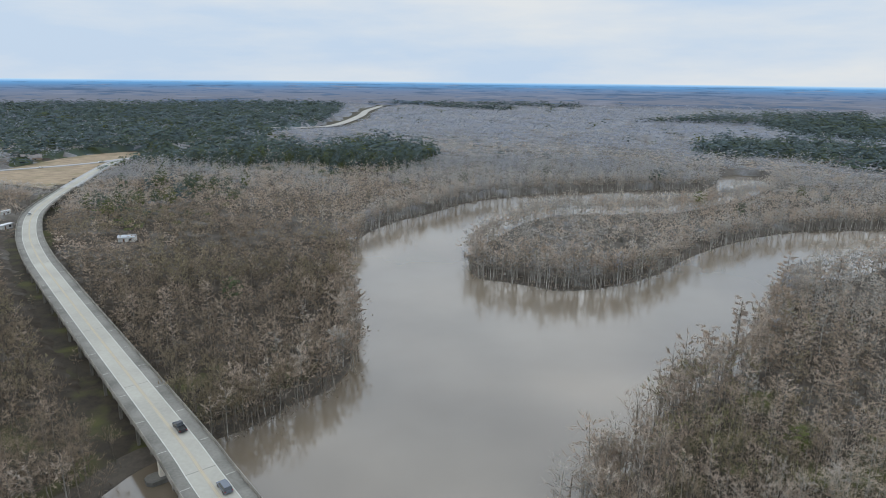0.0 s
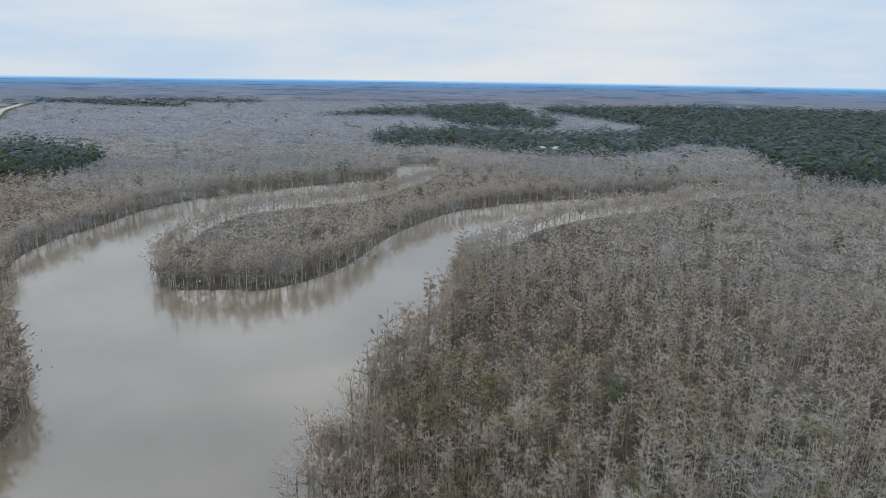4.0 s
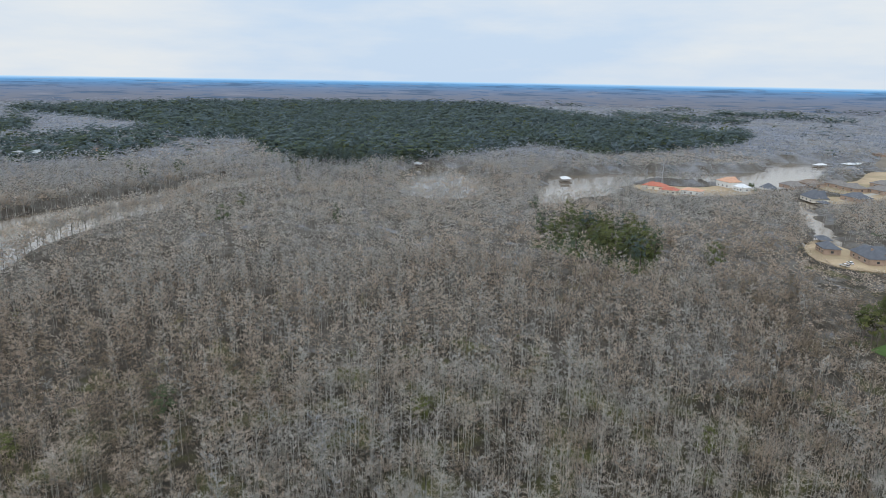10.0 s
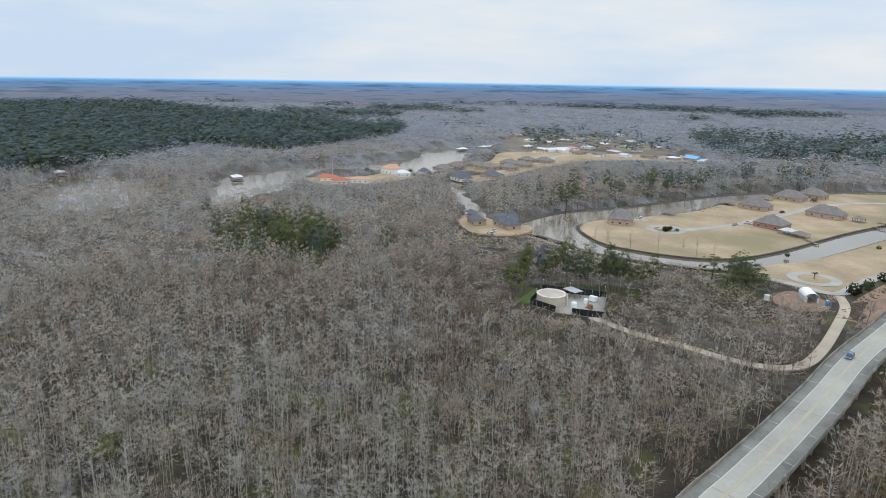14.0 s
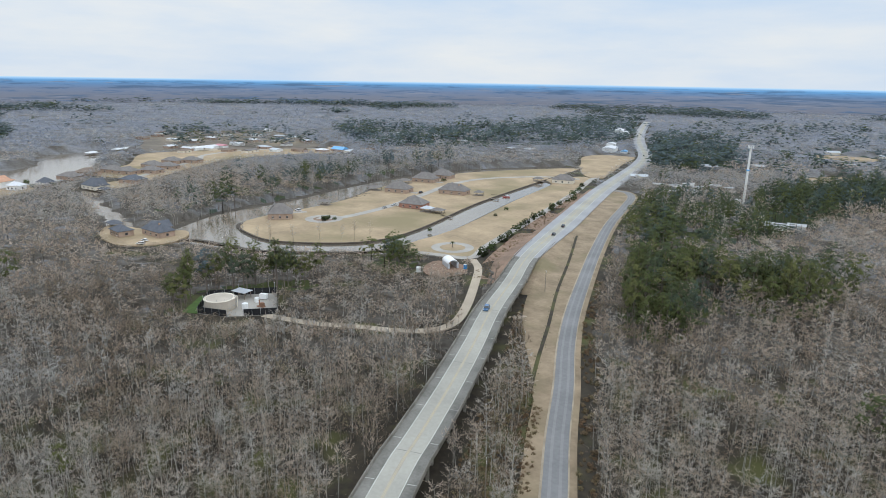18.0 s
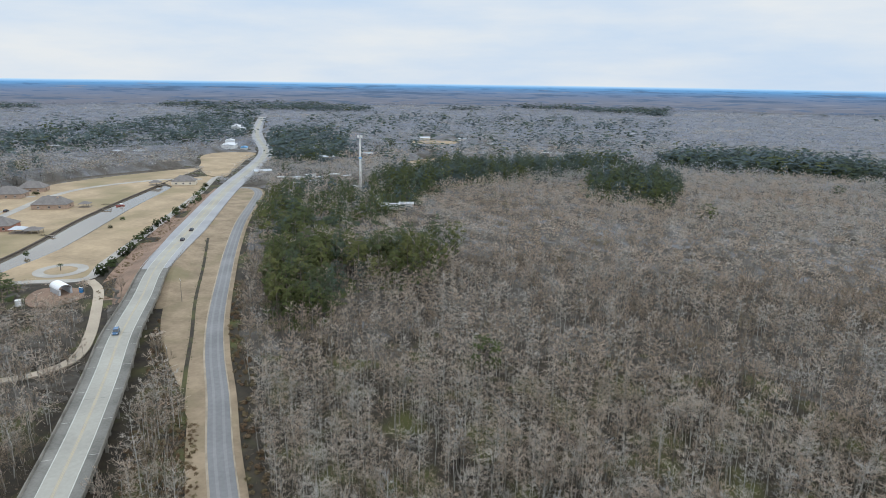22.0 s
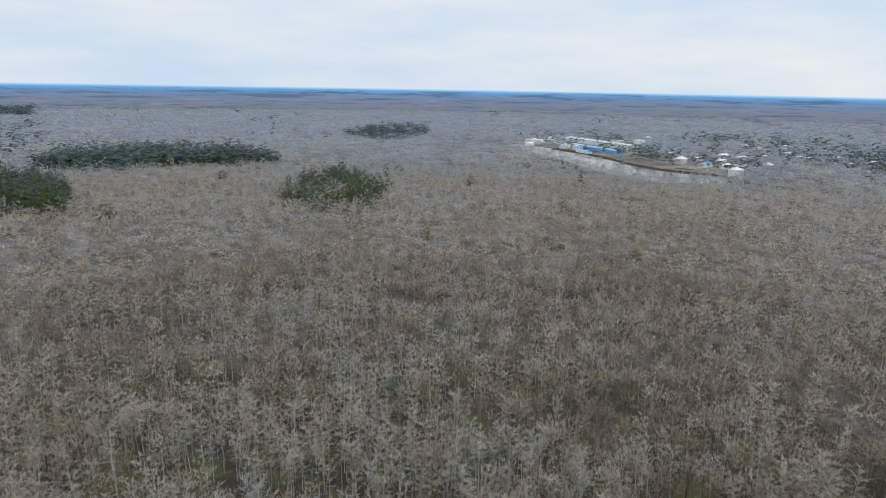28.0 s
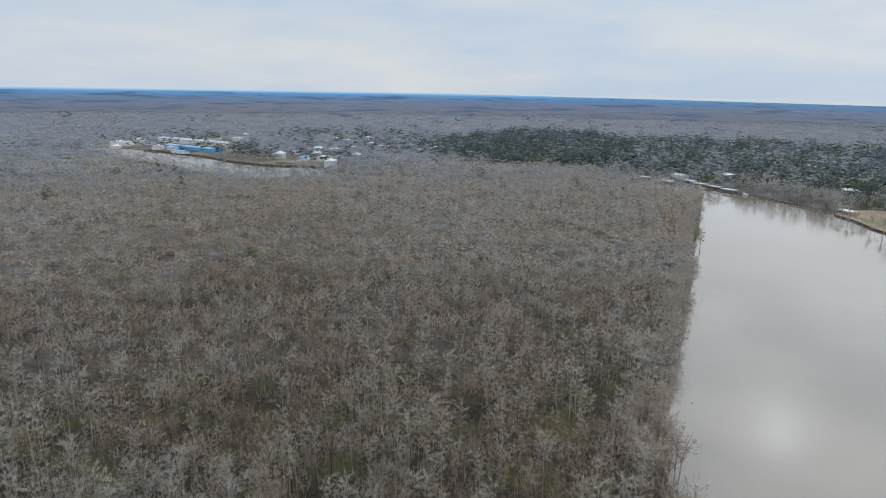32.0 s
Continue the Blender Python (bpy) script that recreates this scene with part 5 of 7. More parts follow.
def clear_of(x, y, margin=1.0):
    """Where trees may stand."""
    r = np.hypot(x, y)
    flooded = inside(WATERS[1], x, y) & (x + y > 745) & (rng.random(len(x)) < 0.25) | inside(WATERS[1], x, y) & (x + y <= 745) & (rng.random(len(x)) < 0.9)
    ok = ~kept_open(x, y) | flooded
    ok &= ~(inside(WATERS[0], x, y) & (edge_dist(WATERS[0], x, y, True) > 3.2))
    ok &= ~(edge_dist(ROAD_S[:40], x, y) < 25)
    ok &= ~((edge_dist(BRIDGE, x, y) < 17) & (y > 90) & (x * 0.9 + y * 0.75 < 58) & (rng.random(len(x)) < 0.95))
    ok &= ~((edge_dist(BRIDGE, x, y) < 12) & (y < 0) & (rng.random(len(x)) < 0.85))
    # the brushy strip between bridge and frontage road stays thin
    ok &= ~(inside(STRIP, x, y) & (rng.random(len(x)) < 0.3))
    for tw, keep in ((TOWN, 0.75), (MARINA, 0.7)):
        ok &= ~(inside(tw, x, y) & (rng.random(len(x)) > keep))
    ok &= ~((edge_dist(SPIT, x, y, True) < 6) | (edge_dist(CANAL, x, y, True) < 9) & (x < 420) & (y < -100) & (rng.random(len(x)) < 0.9))
    # small gaps where the floor shows
    gap = field_noise(x, y, 0.085, 1.3) * 0.6 + field_noise(x, y, 0.21, 0.2) * 0.4
    ok &= ~((gap < 0.3) & (r < 420) & (rng.random(len(x)) < 0.7))
    return ok


POCKET = np.array([(250, 582), (276, 645), (305, 668), (328, 636), (282, 580), (262, 570)], float)
CHANNEL = np.array([(-650, -520), (-657, -580), (-682, -650), (-702, -730), (-712, -812), (-668, -820), (-655, -735), (-632, -660), (-602, -585), (-580, -515), (-615, -470), (-655, -480)], float)
STRIP = curve_through([(60, -30), (100, -80), (150, -146), (190, -196), (170, -200), (140, -165), (100, -118), (60, -68)], 3, True)
LOW_WOOD = curve_through([(225, -60), (260, -50), (330, -60), (400, -70), (385, -115), (345, -135), (312, -165), (298, -200), (262, -190), (225, -170), (200, -140)], 3, True)
BACK_WOOD = curve_through([(440, -150), (470, -215), (505, -285), (525, -350), (545, -440), (600, -440), (640, -300), (600, -180), (530, -110), (460, -105)], 3, True)
HOUSE_SPOTS = []


def clearing(x, y):
    hit = np.zeros(len(x), bool)
    for hx, hy, hr in HOUSE_SPOTS:
        hit |= (x - hx) ** 2 + (y - hy) ** 2 < hr * hr
    return hit


RIVER_SIDE = 1 if np.sum(WATERS[0][:, 0] * np.roll(WATERS[0][:, 1], -1) - np.roll(WATERS[0][:, 0], -1) * WATERS[0][:, 1]) > 0 else -1


def plant():
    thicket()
    t_bare = [[bare_tree(lv, b, 11 * lv + 5 * s + b) for s in range(6)] for lv in range(4) for b in (0, 1)]
    t_pine = [[pine_tree(lv, 90 + 7 * lv + s) for s in range(5)] for lv in range(4)]
    mats_b, mats_p = [M_BARK, M_TWIG], [M_PINE_BARK, M_NEEDLE]
    bank_trees(t_bare, mats_b)
    rings = [(8, 100, 7.5, 0, 2), (100, 180, 3.75, 0, 0), (180, 320, 4.3, 0, 1), (320, 720, 6.0, 0, 2), (720, 2385, 0, 0.0108, 3)]
    names = ("under_woods", "near_woods", "middle_woods", "outer_woods", "far_woods")
    for (r0, r1, st, gr, lv), nm in zip(rings, names):
        x, y = lattice(r0, r1, st, gr)
        ok = clear_of(x, y)
        x, y = x[ok], y[ok]
        r = np.hypot(x, y)
        share = np.zeros(len(x))
        for p, s in zip(PINES, PINE_SHARE):
            share = np.where(inside(p, x, y), np.maximum(share, s), share)
        share = np.where(inside(TOWN, x, y) | inside(MARINA, x, y), np.maximum(share, 0.35), share)
        # scattered stands far off
        far = field_noise(x, y, 0.0042, 0.4) * 0.6 + field_noise(x, y, 0.011, 2.2) * 0.4
        share = np.where((r > 1500) & (far > 0.66) & (np.arctan2(x, y) > -1.2), np.maximum(share, 0.85), share)
        share = np.maximum(share, np.where(r < 330, 0.001, np.where(r < 700, 0.002, 0.006)))
        clump = field_noise(x, y, 0.05, 0.9) * 0.6 + field_noise(x, y, 0.13, 2.4) * 0.4
        pine = rng.random(len(x)) < np.where(share > 0.05, np.clip(share * 1.1 + (clump - 0.5) * 4.5 * share * (1 - share), 0, 0.97), share)
        broad_f = field_noise(x, y, 0.013, 3.1) * 0.7 + field_noise(x, y, 0.04, 0.7) * 0.3
        south = (y < -20) & (r < 900)
        broad = rng.random(len(x)) < np.clip((broad_f - 0.42) * 2.2 + np.where(south, 0.36, 0), 0.05, 0.85)
        k = np.maximum(1.0, r / 1050) if lv == 3 else np.ones(len(x))
        tall = np.clip(rng.normal(0.92, 0.15, len(x)), 0.55, 1.25)
        bank = np.minimum.reduce([edge_dist(q, x, y) for q in (RIVER, ISLAND_SIDE, WEST_SIDE)])
        low = sightline_low(x, y, r)
        low = np.where(inside(WATERS[1], x, y), 0.85, low)
        low = np.where(inside(BACK_WOOD, x, y), np.maximum(low, 0.85), low)
        low = np.where(inside(TOWN, x, y) | inside(MARINA, x, y), rng.uniform(0.6, 1.0, len(x)), low)
        tall *= low
        tall *= np.where(bank < 20, 1.12, 1.0) * np.where(inside(LOW_WOOD, x, y) & ~pine, 0.62, 1.0)
        wide = np.clip(rng.normal(1.0, 0.22, len(x)), 0.6, 1.6) * k * (1.75 if lv == 3 else (1.12 if lv == 2 else 1.0)) * np.where(bank < 9, 1.3, 1.0)
        # tint drops with distance, so haze is painted into far crowns
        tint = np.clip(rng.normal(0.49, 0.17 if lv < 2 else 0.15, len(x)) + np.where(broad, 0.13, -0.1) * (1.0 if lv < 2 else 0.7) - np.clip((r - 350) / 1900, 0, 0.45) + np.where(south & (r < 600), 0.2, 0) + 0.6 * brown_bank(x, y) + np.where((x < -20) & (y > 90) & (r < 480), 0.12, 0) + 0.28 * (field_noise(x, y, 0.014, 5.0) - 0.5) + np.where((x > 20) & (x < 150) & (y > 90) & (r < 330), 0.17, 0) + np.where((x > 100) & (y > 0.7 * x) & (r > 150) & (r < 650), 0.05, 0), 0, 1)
        # the blue-grey haze end of the ramp is left to the far woods
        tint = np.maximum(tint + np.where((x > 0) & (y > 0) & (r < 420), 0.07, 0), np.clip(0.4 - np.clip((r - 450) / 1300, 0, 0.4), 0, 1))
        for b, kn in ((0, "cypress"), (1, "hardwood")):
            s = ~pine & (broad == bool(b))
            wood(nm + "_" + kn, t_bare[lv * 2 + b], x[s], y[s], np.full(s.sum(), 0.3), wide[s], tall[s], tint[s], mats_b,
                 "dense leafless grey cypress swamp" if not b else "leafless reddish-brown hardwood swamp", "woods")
        s = pine
        # far pines slide to the painted haze end of the needle ramp
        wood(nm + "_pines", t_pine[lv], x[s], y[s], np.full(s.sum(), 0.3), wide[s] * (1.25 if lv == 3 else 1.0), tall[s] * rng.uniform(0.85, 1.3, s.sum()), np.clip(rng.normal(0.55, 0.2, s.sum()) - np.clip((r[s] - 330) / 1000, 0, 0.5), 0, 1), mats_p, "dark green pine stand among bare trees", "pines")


def bank_trees(t_bare, mats):
    """The close row of pale trunks and hanging crowns right along the river."""
    q = along(np.concatenate([WATERS[0], WATERS[0][:1]]), 1.75)
    nq = normals(q) * RIVER_SIDE
    o = rng.uniform(-3.1, 5.5, len(q))
    x, y = q[:, 0] + nq[:, 0] * o, q[:, 1] + nq[:, 1] * o
    r = np.hypot(x, y)
    ok = (r > 90) & (r < 620) & clear_of(x, y)
    x, y, r = x[ok], y[ok], r[ok]
    n = len(x)
    tint = np.clip(rng.normal(0.46, 0.14, n) + 0.28 * brown_bank(x, y) + np.where((x < -60) & (y < 30), 0.16, 0) + np.where((x > 30) & (x < 130) & (y < 260), 0.12, 0), 0, 1)
    for b, kn in ((0, "cypress"), (1, "hardwood")):
        s = rng.random(n) < 0.5
        s = s if b else ~s
        wood("bank_" + kn, t_bare[2 + b], x[s], y[s], np.full(s.sum(), -0.1), rng.uniform(0.9, 1.45, s.sum()), rng.uniform(0.7, 1.2, s.sum()), tint[s], mats,
             "bare cypress leaning along the river edge" if not b else "bare brown trees along the river edge", "woods")


def tree_things():
    """The single trees that stand nearest, each a thing with trunk and crown."""
    kinds = []
    for b in (0, 1):
        for s in range(5):
            V, F, M, N = bare_tree(0, b, 300 + 10 * b + s)
            pair = []
            stem = np.arange(len(F)) < 12
            for sel, mats, nm in ((stem, [M_BARK], "trunk"), (~stem, [M_BARK, M_TWIG], "crown")):
                f = F[sel]
                u, inv = np.unique(f, return_inverse=True)
                pair.append((nm, raw_mesh(nm, V[u], inv.reshape(-1, 3), M[sel], mats, np.full(len(u), 0.25 + 0.12 * s + 0.1 * b), N[u])))
            kinds.append((b, pair))
    for s in range(3):
        V, F, M, N = old_cypress(400 + s)
        pair = []
        stem = np.arange(len(F)) < 30
        for sel, mats, nm in ((stem, [M_BARK], "trunk"), (~stem, [M_BARK, M_TWIG], "crown")):
            f = F[sel]
            u, inv = np.unique(f, return_inverse=True)
            pair.append((nm, raw_mesh(nm, V[u], inv.reshape(-1, 3), M[sel], mats, np.full(len(u), 0.86), N[u])))
        kinds.append((2, pair))
    return kinds


# ---- houses ----
def spot(x, y, r):
    HOUSE_SPOTS.append((x, y, r))


def house(x, y, rz, L, W, wall, roof, label, name="house", h=3.3, rise=2.8, gable=False, wing=0.0, wins=3, group="", base=1.0, chimney=False, garage=False, clear=None):
    """A one-storey house: walls, roof, windows, door; wing: depth of a cross wing at one end."""
    spot(x, y, clear or max(L, W) * 0.72 + 3)
    t = thing(name, x, y, base, rz, label, "house", group)
    s = Shape().box((0, 0, h / 2), (L, W, h))
    if wing:
        s.box((L * 0.28, -W / 2 - wing / 2, h / 2), (L * 0.42, wing, h))
    part("wall", s, wall, t)
    r = Shape().hip((0, 0), L + 1.1, W + 1.1, h, rise, gable)
    if wing:
        r.hip((L * 0.28, -W * 0.25 - wing / 2), L * 0.42 + 1, W * 0.5 + wing + 1, h + 0.02, rise * 0.8, True)
    rf = part("roof", r, roof, t)
    if chimney:
        part("chimney", Shape().box((-L * 0.2, W * 0.12, h + rise * 0.75), (1.2, 0.9, 2.2)), wall, rf)
    for sd in (-1, 1):
        for i in range(wins):
            px = (-0.5 + (i + 0.5) / wins) * L * 0.9
            if wing and sd < 0 and px > 0:
                continue
            w = part("window", Shape().box((px, sd * (W / 2 + 0.03), 1.55), (1.3, 0.08, 1.35)), M_GLASS, t, "dark glass window")
            part("frame", Shape().box((px, sd * (W / 2 + 0.02), 2.3), (1.5, 0.1, 0.14)).box((px, sd * (W / 2 + 0.02), 0.82), (1.5, 0.12, 0.12)), M_TRIM, w)
        part("window", Shape().box((sd * (L / 2 + 0.03), 0, 1.55), (0.08, 1.5, 1.35)), M_GLASS, t, "dark glass window")
    part("door", Shape().box((-L * 0.02, -W / 2 - 0.04, 1.05), (1.0, 0.1, 2.1)), M_DOOR, t)
    if garage and wing:
        part("garage_door", Shape().box((L * 0.28, -W / 2 - wing - 0.03, 1.15), (4.8, 0.08, 2.3)), M_TRIM, t, "pale garage door")
    return t


def small_house(x, y, rz, L, W, wall, roof, label, group, gable=True, name="house", h=2.8, rise=1.9):
    """A far house: walls, roof, a door and a window on each side."""
    n = int(L / W + 0.5)
    for k in range(n):
        o = (k - (n - 1) / 2) * W
        spot(x + o * math.cos(radians(rz)), y + o * math.sin(radians(rz)), W * 0.75 + 2.0)
    t = thing(name, x, y, 0.9, rz, label, "house", group)
    s = Shape().box((0, 0, h / 2), (L, W, h))
    if gable:
        s.add([(-L / 2, -W / 2, h), (-L / 2, W / 2, h), (-L / 2, 0, h + rise * 0.9), (L / 2, -W / 2, h), (L / 2, W / 2, h), (L / 2, 0, h + rise * 0.9)], [(0, 2, 1), (3, 4, 5)])
    part("wall", s, wall, t)
    part("roof", Shape().hip((0, 0), L + 0.8, W + 0.8, h, rise, gable), roof, t)
    for sd in (-1, 1):
        part("window", Shape().box((L * 0.25, sd * (W / 2 + 0.03), 1.5), (1.5, 0.08, 1.2)), M_GLASS, t, "dark glass window")
    part("door", Shape().box((-L * 0.15, -W / 2 - 0.04, 1.0), (1.0, 0.1, 2.0)), M_DOOR, t)
    return t


def pavilion(x, y, rz, L, W, roof, label, h=2.6, rise=1.8, deck=True, name="boathouse", base=0.9, group="", piles=False):
    """An open shelter on posts."""
    spot(x, y, max(L, W) * 0.6 + 2)
    t = thing(name, x, y, base, rz, label, "boathouse" if "boat" in name else "pavilion", group)
    for i in (-1, 0, 1):
        for j in (-1, 1):
            part("post", Shape().box((i * (L / 2 - 0.3), j * (W / 2 - 0.3), (h - (2.2 if piles else 0)) / 2), (0.25, 0.25, h + (2.2 if piles else 0))), M_WOOD, t)
    part("roof", Shape().hip((0, 0), L + 0.9, W + 0.9, h, rise), roof, t)
    if deck:
        part("floor", Shape().box((0, 0, 0.06), (L + 1.6, W + 1.6, 0.14)), M_WOOD, t, "weathered plank floor")
    return t


def dock(x, y, rz, L, W, label="weathered wooden dock on piles", z=0.9, top=None):
    t = thing("dock", x, y, 0, rz, label, "dock", "docks")
    n = max(int(L / 1.6), 2)
    me = Shape().box((0, 0, 0), (L / n - 0.06, W, 0.1)).mesh("plank", top or M_WOOD)
    for i in range(n):
        o = part("plank", me, None, t)
        o.location = ((i + 0.5) * L / n - L / 2, 0, z)
    for i in (-0.45, -0.1, 0.25, 0.46):
        for j in (-1, 1):
            part("pile", Shape().cyl((i * L, j * W * 0.45, -1.6), (i * L, j * W * 0.45, z + 0.4), 0.14, n=6), M_BULK, t)
    return t


def car(x, y, z, rz, paint, label, kind="suv", group=""):
    """A car along its x axis, nose to +x."""
    t = thing("pickup_truck" if kind == "pickup" else "car", x, y, z, rz, label, "pickup truck" if kind == "pickup" else "car", group)
    L, W = (5.7, 2.0) if kind == "pickup" else ((4.9, 1.95) if kind == "suv" else (4.6, 1.8))
    hood = 1.05 if kind != "sedan" else 0.9
    prof = [(-L / 2, 0.4), (-L / 2 + 0.05, hood), (L / 2 - 0.15, hood - 0.15), (L / 2, 0.75), (L / 2, 0.4)]

    def body(pr, w0, w1):
        n = len(pr)
        vs = [(a, -w0 / 2 if b < hood else -w1 / 2, b) for a, b in pr] + [(a, w0 / 2 if b < hood else w1 / 2, b) for a, b in pr]
        return Shape().add(vs, [tuple(range(n)), tuple(range(2 * n - 1, n - 1, -1))] + [(i, n + i, n + (i + 1) % n, (i + 1) % n) for i in range(n)])

    part("body", body(prof, W, W * 0.95), paint, t)
    if kind == "pickup":
        cab = [(-0.55, hood), (-0.35, 1.75), (0.75, 1.78), (1.5, hood)]
        part("bed", Shape().box((-1.75, 0, hood + 0.01), (1.9, 1.5, 0.04)), M_TYRE, t, "black truck bed")
        for sd in (-1, 1):
            part("bed_side", Shape().box((-1.75, sd * 0.9, hood + 0.12), (2.1, 0.12, 0.26)), paint, t)
    elif kind == "suv":
        cab = [(-L / 2 + 0.1, hood), (-L / 2 + 0.4, 1.68), (0.5, 1.72), (1.35, hood)]
    else:
        cab = [(-1.7, hood), (-1.0, 1.42), (0.3, 1.45), (1.2, hood)]

    def cabin(pr, w0, w1, dz=0.0):
        n = len(pr)
        vs = [(a, -(w0 if b <= hood else w1) / 2, b + dz) for a, b in pr] + [(a, (w0 if b <= hood else w1) / 2, b + dz) for a, b in pr]
        return Shape().add(vs, [tuple(range(n)), tuple(range(2 * n - 1, n - 1, -1))] + [(i, n + i, n + (i + 1) % n, (i + 1) % n) for i in range(n)])

    part("window_band", cabin(cab, W * 0.93, W * 0.78), M_GLASS, t, "dark tinted glass")
    x0, x1 = cab[1][0], cab[2][0]
    part("roof_panel", Shape().box(((x0 + x1) / 2, 0, cab[1][1] + 0.04), (x1 - x0 + 0.1, W * 0.8, 0.07)), paint, t)
    for i in (-0.31, 0.32):
        for sd in (-1, 1):
            part("wheel", Shape().cyl((i * L, sd * W * 0.40, 0.35), (i * L, sd * W * 0.5, 0.35), 0.36, n=12), M_TYRE, t, "black tyre")
    for sd in (-1, 1):
        part("headlight", Shape().box((L / 2 - 0.02, sd * W * 0.38, 0.75), (0.08, 0.35, 0.16)), M_TRIM, t)
        part("tail_light", Shape().box((-L / 2 + 0.02, sd * W * 0.42, 0.85), (0.06, 0.2, 0.22)), M_LAMP_R, t)
    return t


def heading(line, x, y):
    i = int(np.argmin(np.hypot(line[:, 0] - x, line[:, 1] - y)))
    i = min(max(i, 1), len(line) - 2)
    d = line[i + 1] - line[i - 1]
    return math.degrees(math.atan2(d[1], d[0])), line[i, 2] if line.shape[1] > 2 else 1.05


# canal houses
GH = "brick houses round the canal"
house(413, -183, 62, 16, 13, M_BRICK, M_SHING, "tan brick house with steep grey hip roof on the spit", h=3.8, rise=6.6, wing=4, garage=True, group=GH)
house(393, -283, 28, 19, 14, M_BRICK_R, M_SHING, "red brick house with grey hip roof beside the canal", rise=5.0, wing=4, garage=True, group=GH)
house(456, -312, 28, 21, 13, M_BRICK, M_SHING, "long tan brick house with grey hip roof", rise=5.5, wing=4, group=GH)
house(490, -366, 28, 22, 14, M_BRICK, M_SHING, "tan brick house with broad grey roof by the treeline", rise=5.5, wing=5, group=GH)
house(499, -394, 28, 20, 13, M_BRICK, M_SHING, "tan brick house with grey hip roof near the bend", rise=5.3, wing=4, group=GH)
house(423, -347, 28, 24, 13, M_BRICK, M_SHING, "wide brick house with gabled grey roofs by the canal", rise=5.5, wing=5, chimney=True, group=GH)
house(412, -474, 30, 20, 13, M_STUCCO, M_SHING, "pale house with grey hip roof at the canal head", rise=4.8, wing=4, group=GH)
for x, y, rz, L, W, lb in ((439, -231, 28, 9, 6, "open grey-roofed pavilion on the lawn"), (475, -299, 28, 11, 7, "grey-roofed boat shelter by the treeline"), (493, -344, 28, 11, 6, "grey-roofed boat shelter beside the houses")):
    pavilion(x, y, rz, L, W, M_SHING, lb, name="pavilion", group="canal pavilions")
pavilion(374, -281, 28, 8, 7, M_METAL_G, "pale-walled boathouse beside the canal", name="boathouse", group="canal boathouses")
pavilion(365, -284, 28, 9, 7, M_SHING, "grey-roofed boathouse over the canal", name="boathouse", base=0.6, group="canal boathouses", piles=True)
pavilion(405, -359, 28, 7, 6, M_SHING, "small grey-roofed boathouse by the canal", name="boathouse", group="canal boathouses")
pavilion(432, -460, 28, 9, 6, M_SHING, "grey-roofed boathouse at the canal head", name="boathouse", group="canal boathouses")
dock(352, -282, 10, 10, 2.2)
dock(385, -358, 20, 9, 2.2)
dock(398, -372, 20, 7, 2.4)
for i in range(4):
    dock(452 + i * 4, -262 - i * 7, 28, 9, 1.6, "narrow finger pier over the back canal")
car(427, -203, 1.05, 20, M_CAR_WH, "white car parked on the house drive", "suv")
car(439, -323, 1.1, -63, M_CAR_BK, "black car parked on the street", "suv")
car(401, -261, 1.1, -63, M_CAR_SI, "silver car parked on the street", "sedan")
car(405, -273, 1.05, 28, M_CAR_WH, "white pickup parked by the red brick house", "pickup")
# drives and turning circle of the canal street
_d = Shape().box((424, -200, 0.9), (15, 5, 0.3), 70).box((405, -278, 0.9), (14, 5, 0.3), 28).box((447, -318, 0.9), (14, 6, 0.3), 28).box((480, -372, 0.9), (12, 6, 0.3), 28)
tagged(part("driveway", _d, M_GRAVEL), "pale concrete house driveways", "driveway", kind="structure")


def ring_road(name, x, y, r0, r1, z, material, label):
    n = 28
    vs = [(x + r * math.cos(6.2832 * i / n), y + r * math.sin(6.2832 * i / n), z) for r in (r0, r1) for i in range(n)]
    tagged(part(name, Shape().add(vs, [(i, (i + 1) % n, n + (i + 1) % n, n + i)[::-1] for i in range(n)]), material), label, "road", kind="structure")


ring_road("road_turning_circle", 393, -206, 7.5, 13.0, 1.03, M_GRAVEL, "pale turning circle round a planted bed")
ring_road("planted_bed", 393, -206, 0.01, 7.4, 1.0, M_RED, "round bed of bare brown soil")
ring_road("road_loop", 281, -230, 7.5, 12.5, 1.02, M_GRAVEL, "pale drive loop round a palm bed")
ring_road("palm_bed", 281, -230, 0.01, 7.4, 0.99, M_DRY, "round bed of dry grass")

# dark timber bulkheads along the canal and the lawns
_q = np.column_stack([SPIT[:44], np.full(44, 0.0)])
bulk = tagged(part("bulkhead", beam(_q, -0.5, 0.6, -0.8, 1.1), M_BULK), "dark timber bulkhead round the canal spit", "bulkhead", kind="structure")
_q = along(np.column_stack([LAWN_W[0:14], np.zeros(14)]), 4)
tagged(part("bulkhead", beam(_q, -0.4, 0.5, -0.8, 1.25), M_BULK), "dark timber bulkhead of the river lawn", "bulkhead", kind="structure")

# waterside houses between bayou and basin
GB = "waterside houses"
house(609, -104, 20, 20, 13, M_STUCCO, M_SHING_D, "pale house with slate-blue hip roof on the basin", rise=5.8, wing=4, group=GB)
pavilion(590, -108, 20, 10, 7, M_SHING_D, "slate-roofed boathouse on the basin", base=0.5, group="boathouses", piles=True)
dock(578, -104, 100, 18, 2.5)
house(408, -101, 15, 20, 10, M_BRICK, M_SHING_D, "brick house with charcoal hip roof on the point", rise=4.8, wing=5, chimney=True, group=GB)
house(420, -83, 10, 13, 9, M_BRICK, M_SHING_D, "low dark-roofed house on the point", rise=3.2, group=GB)
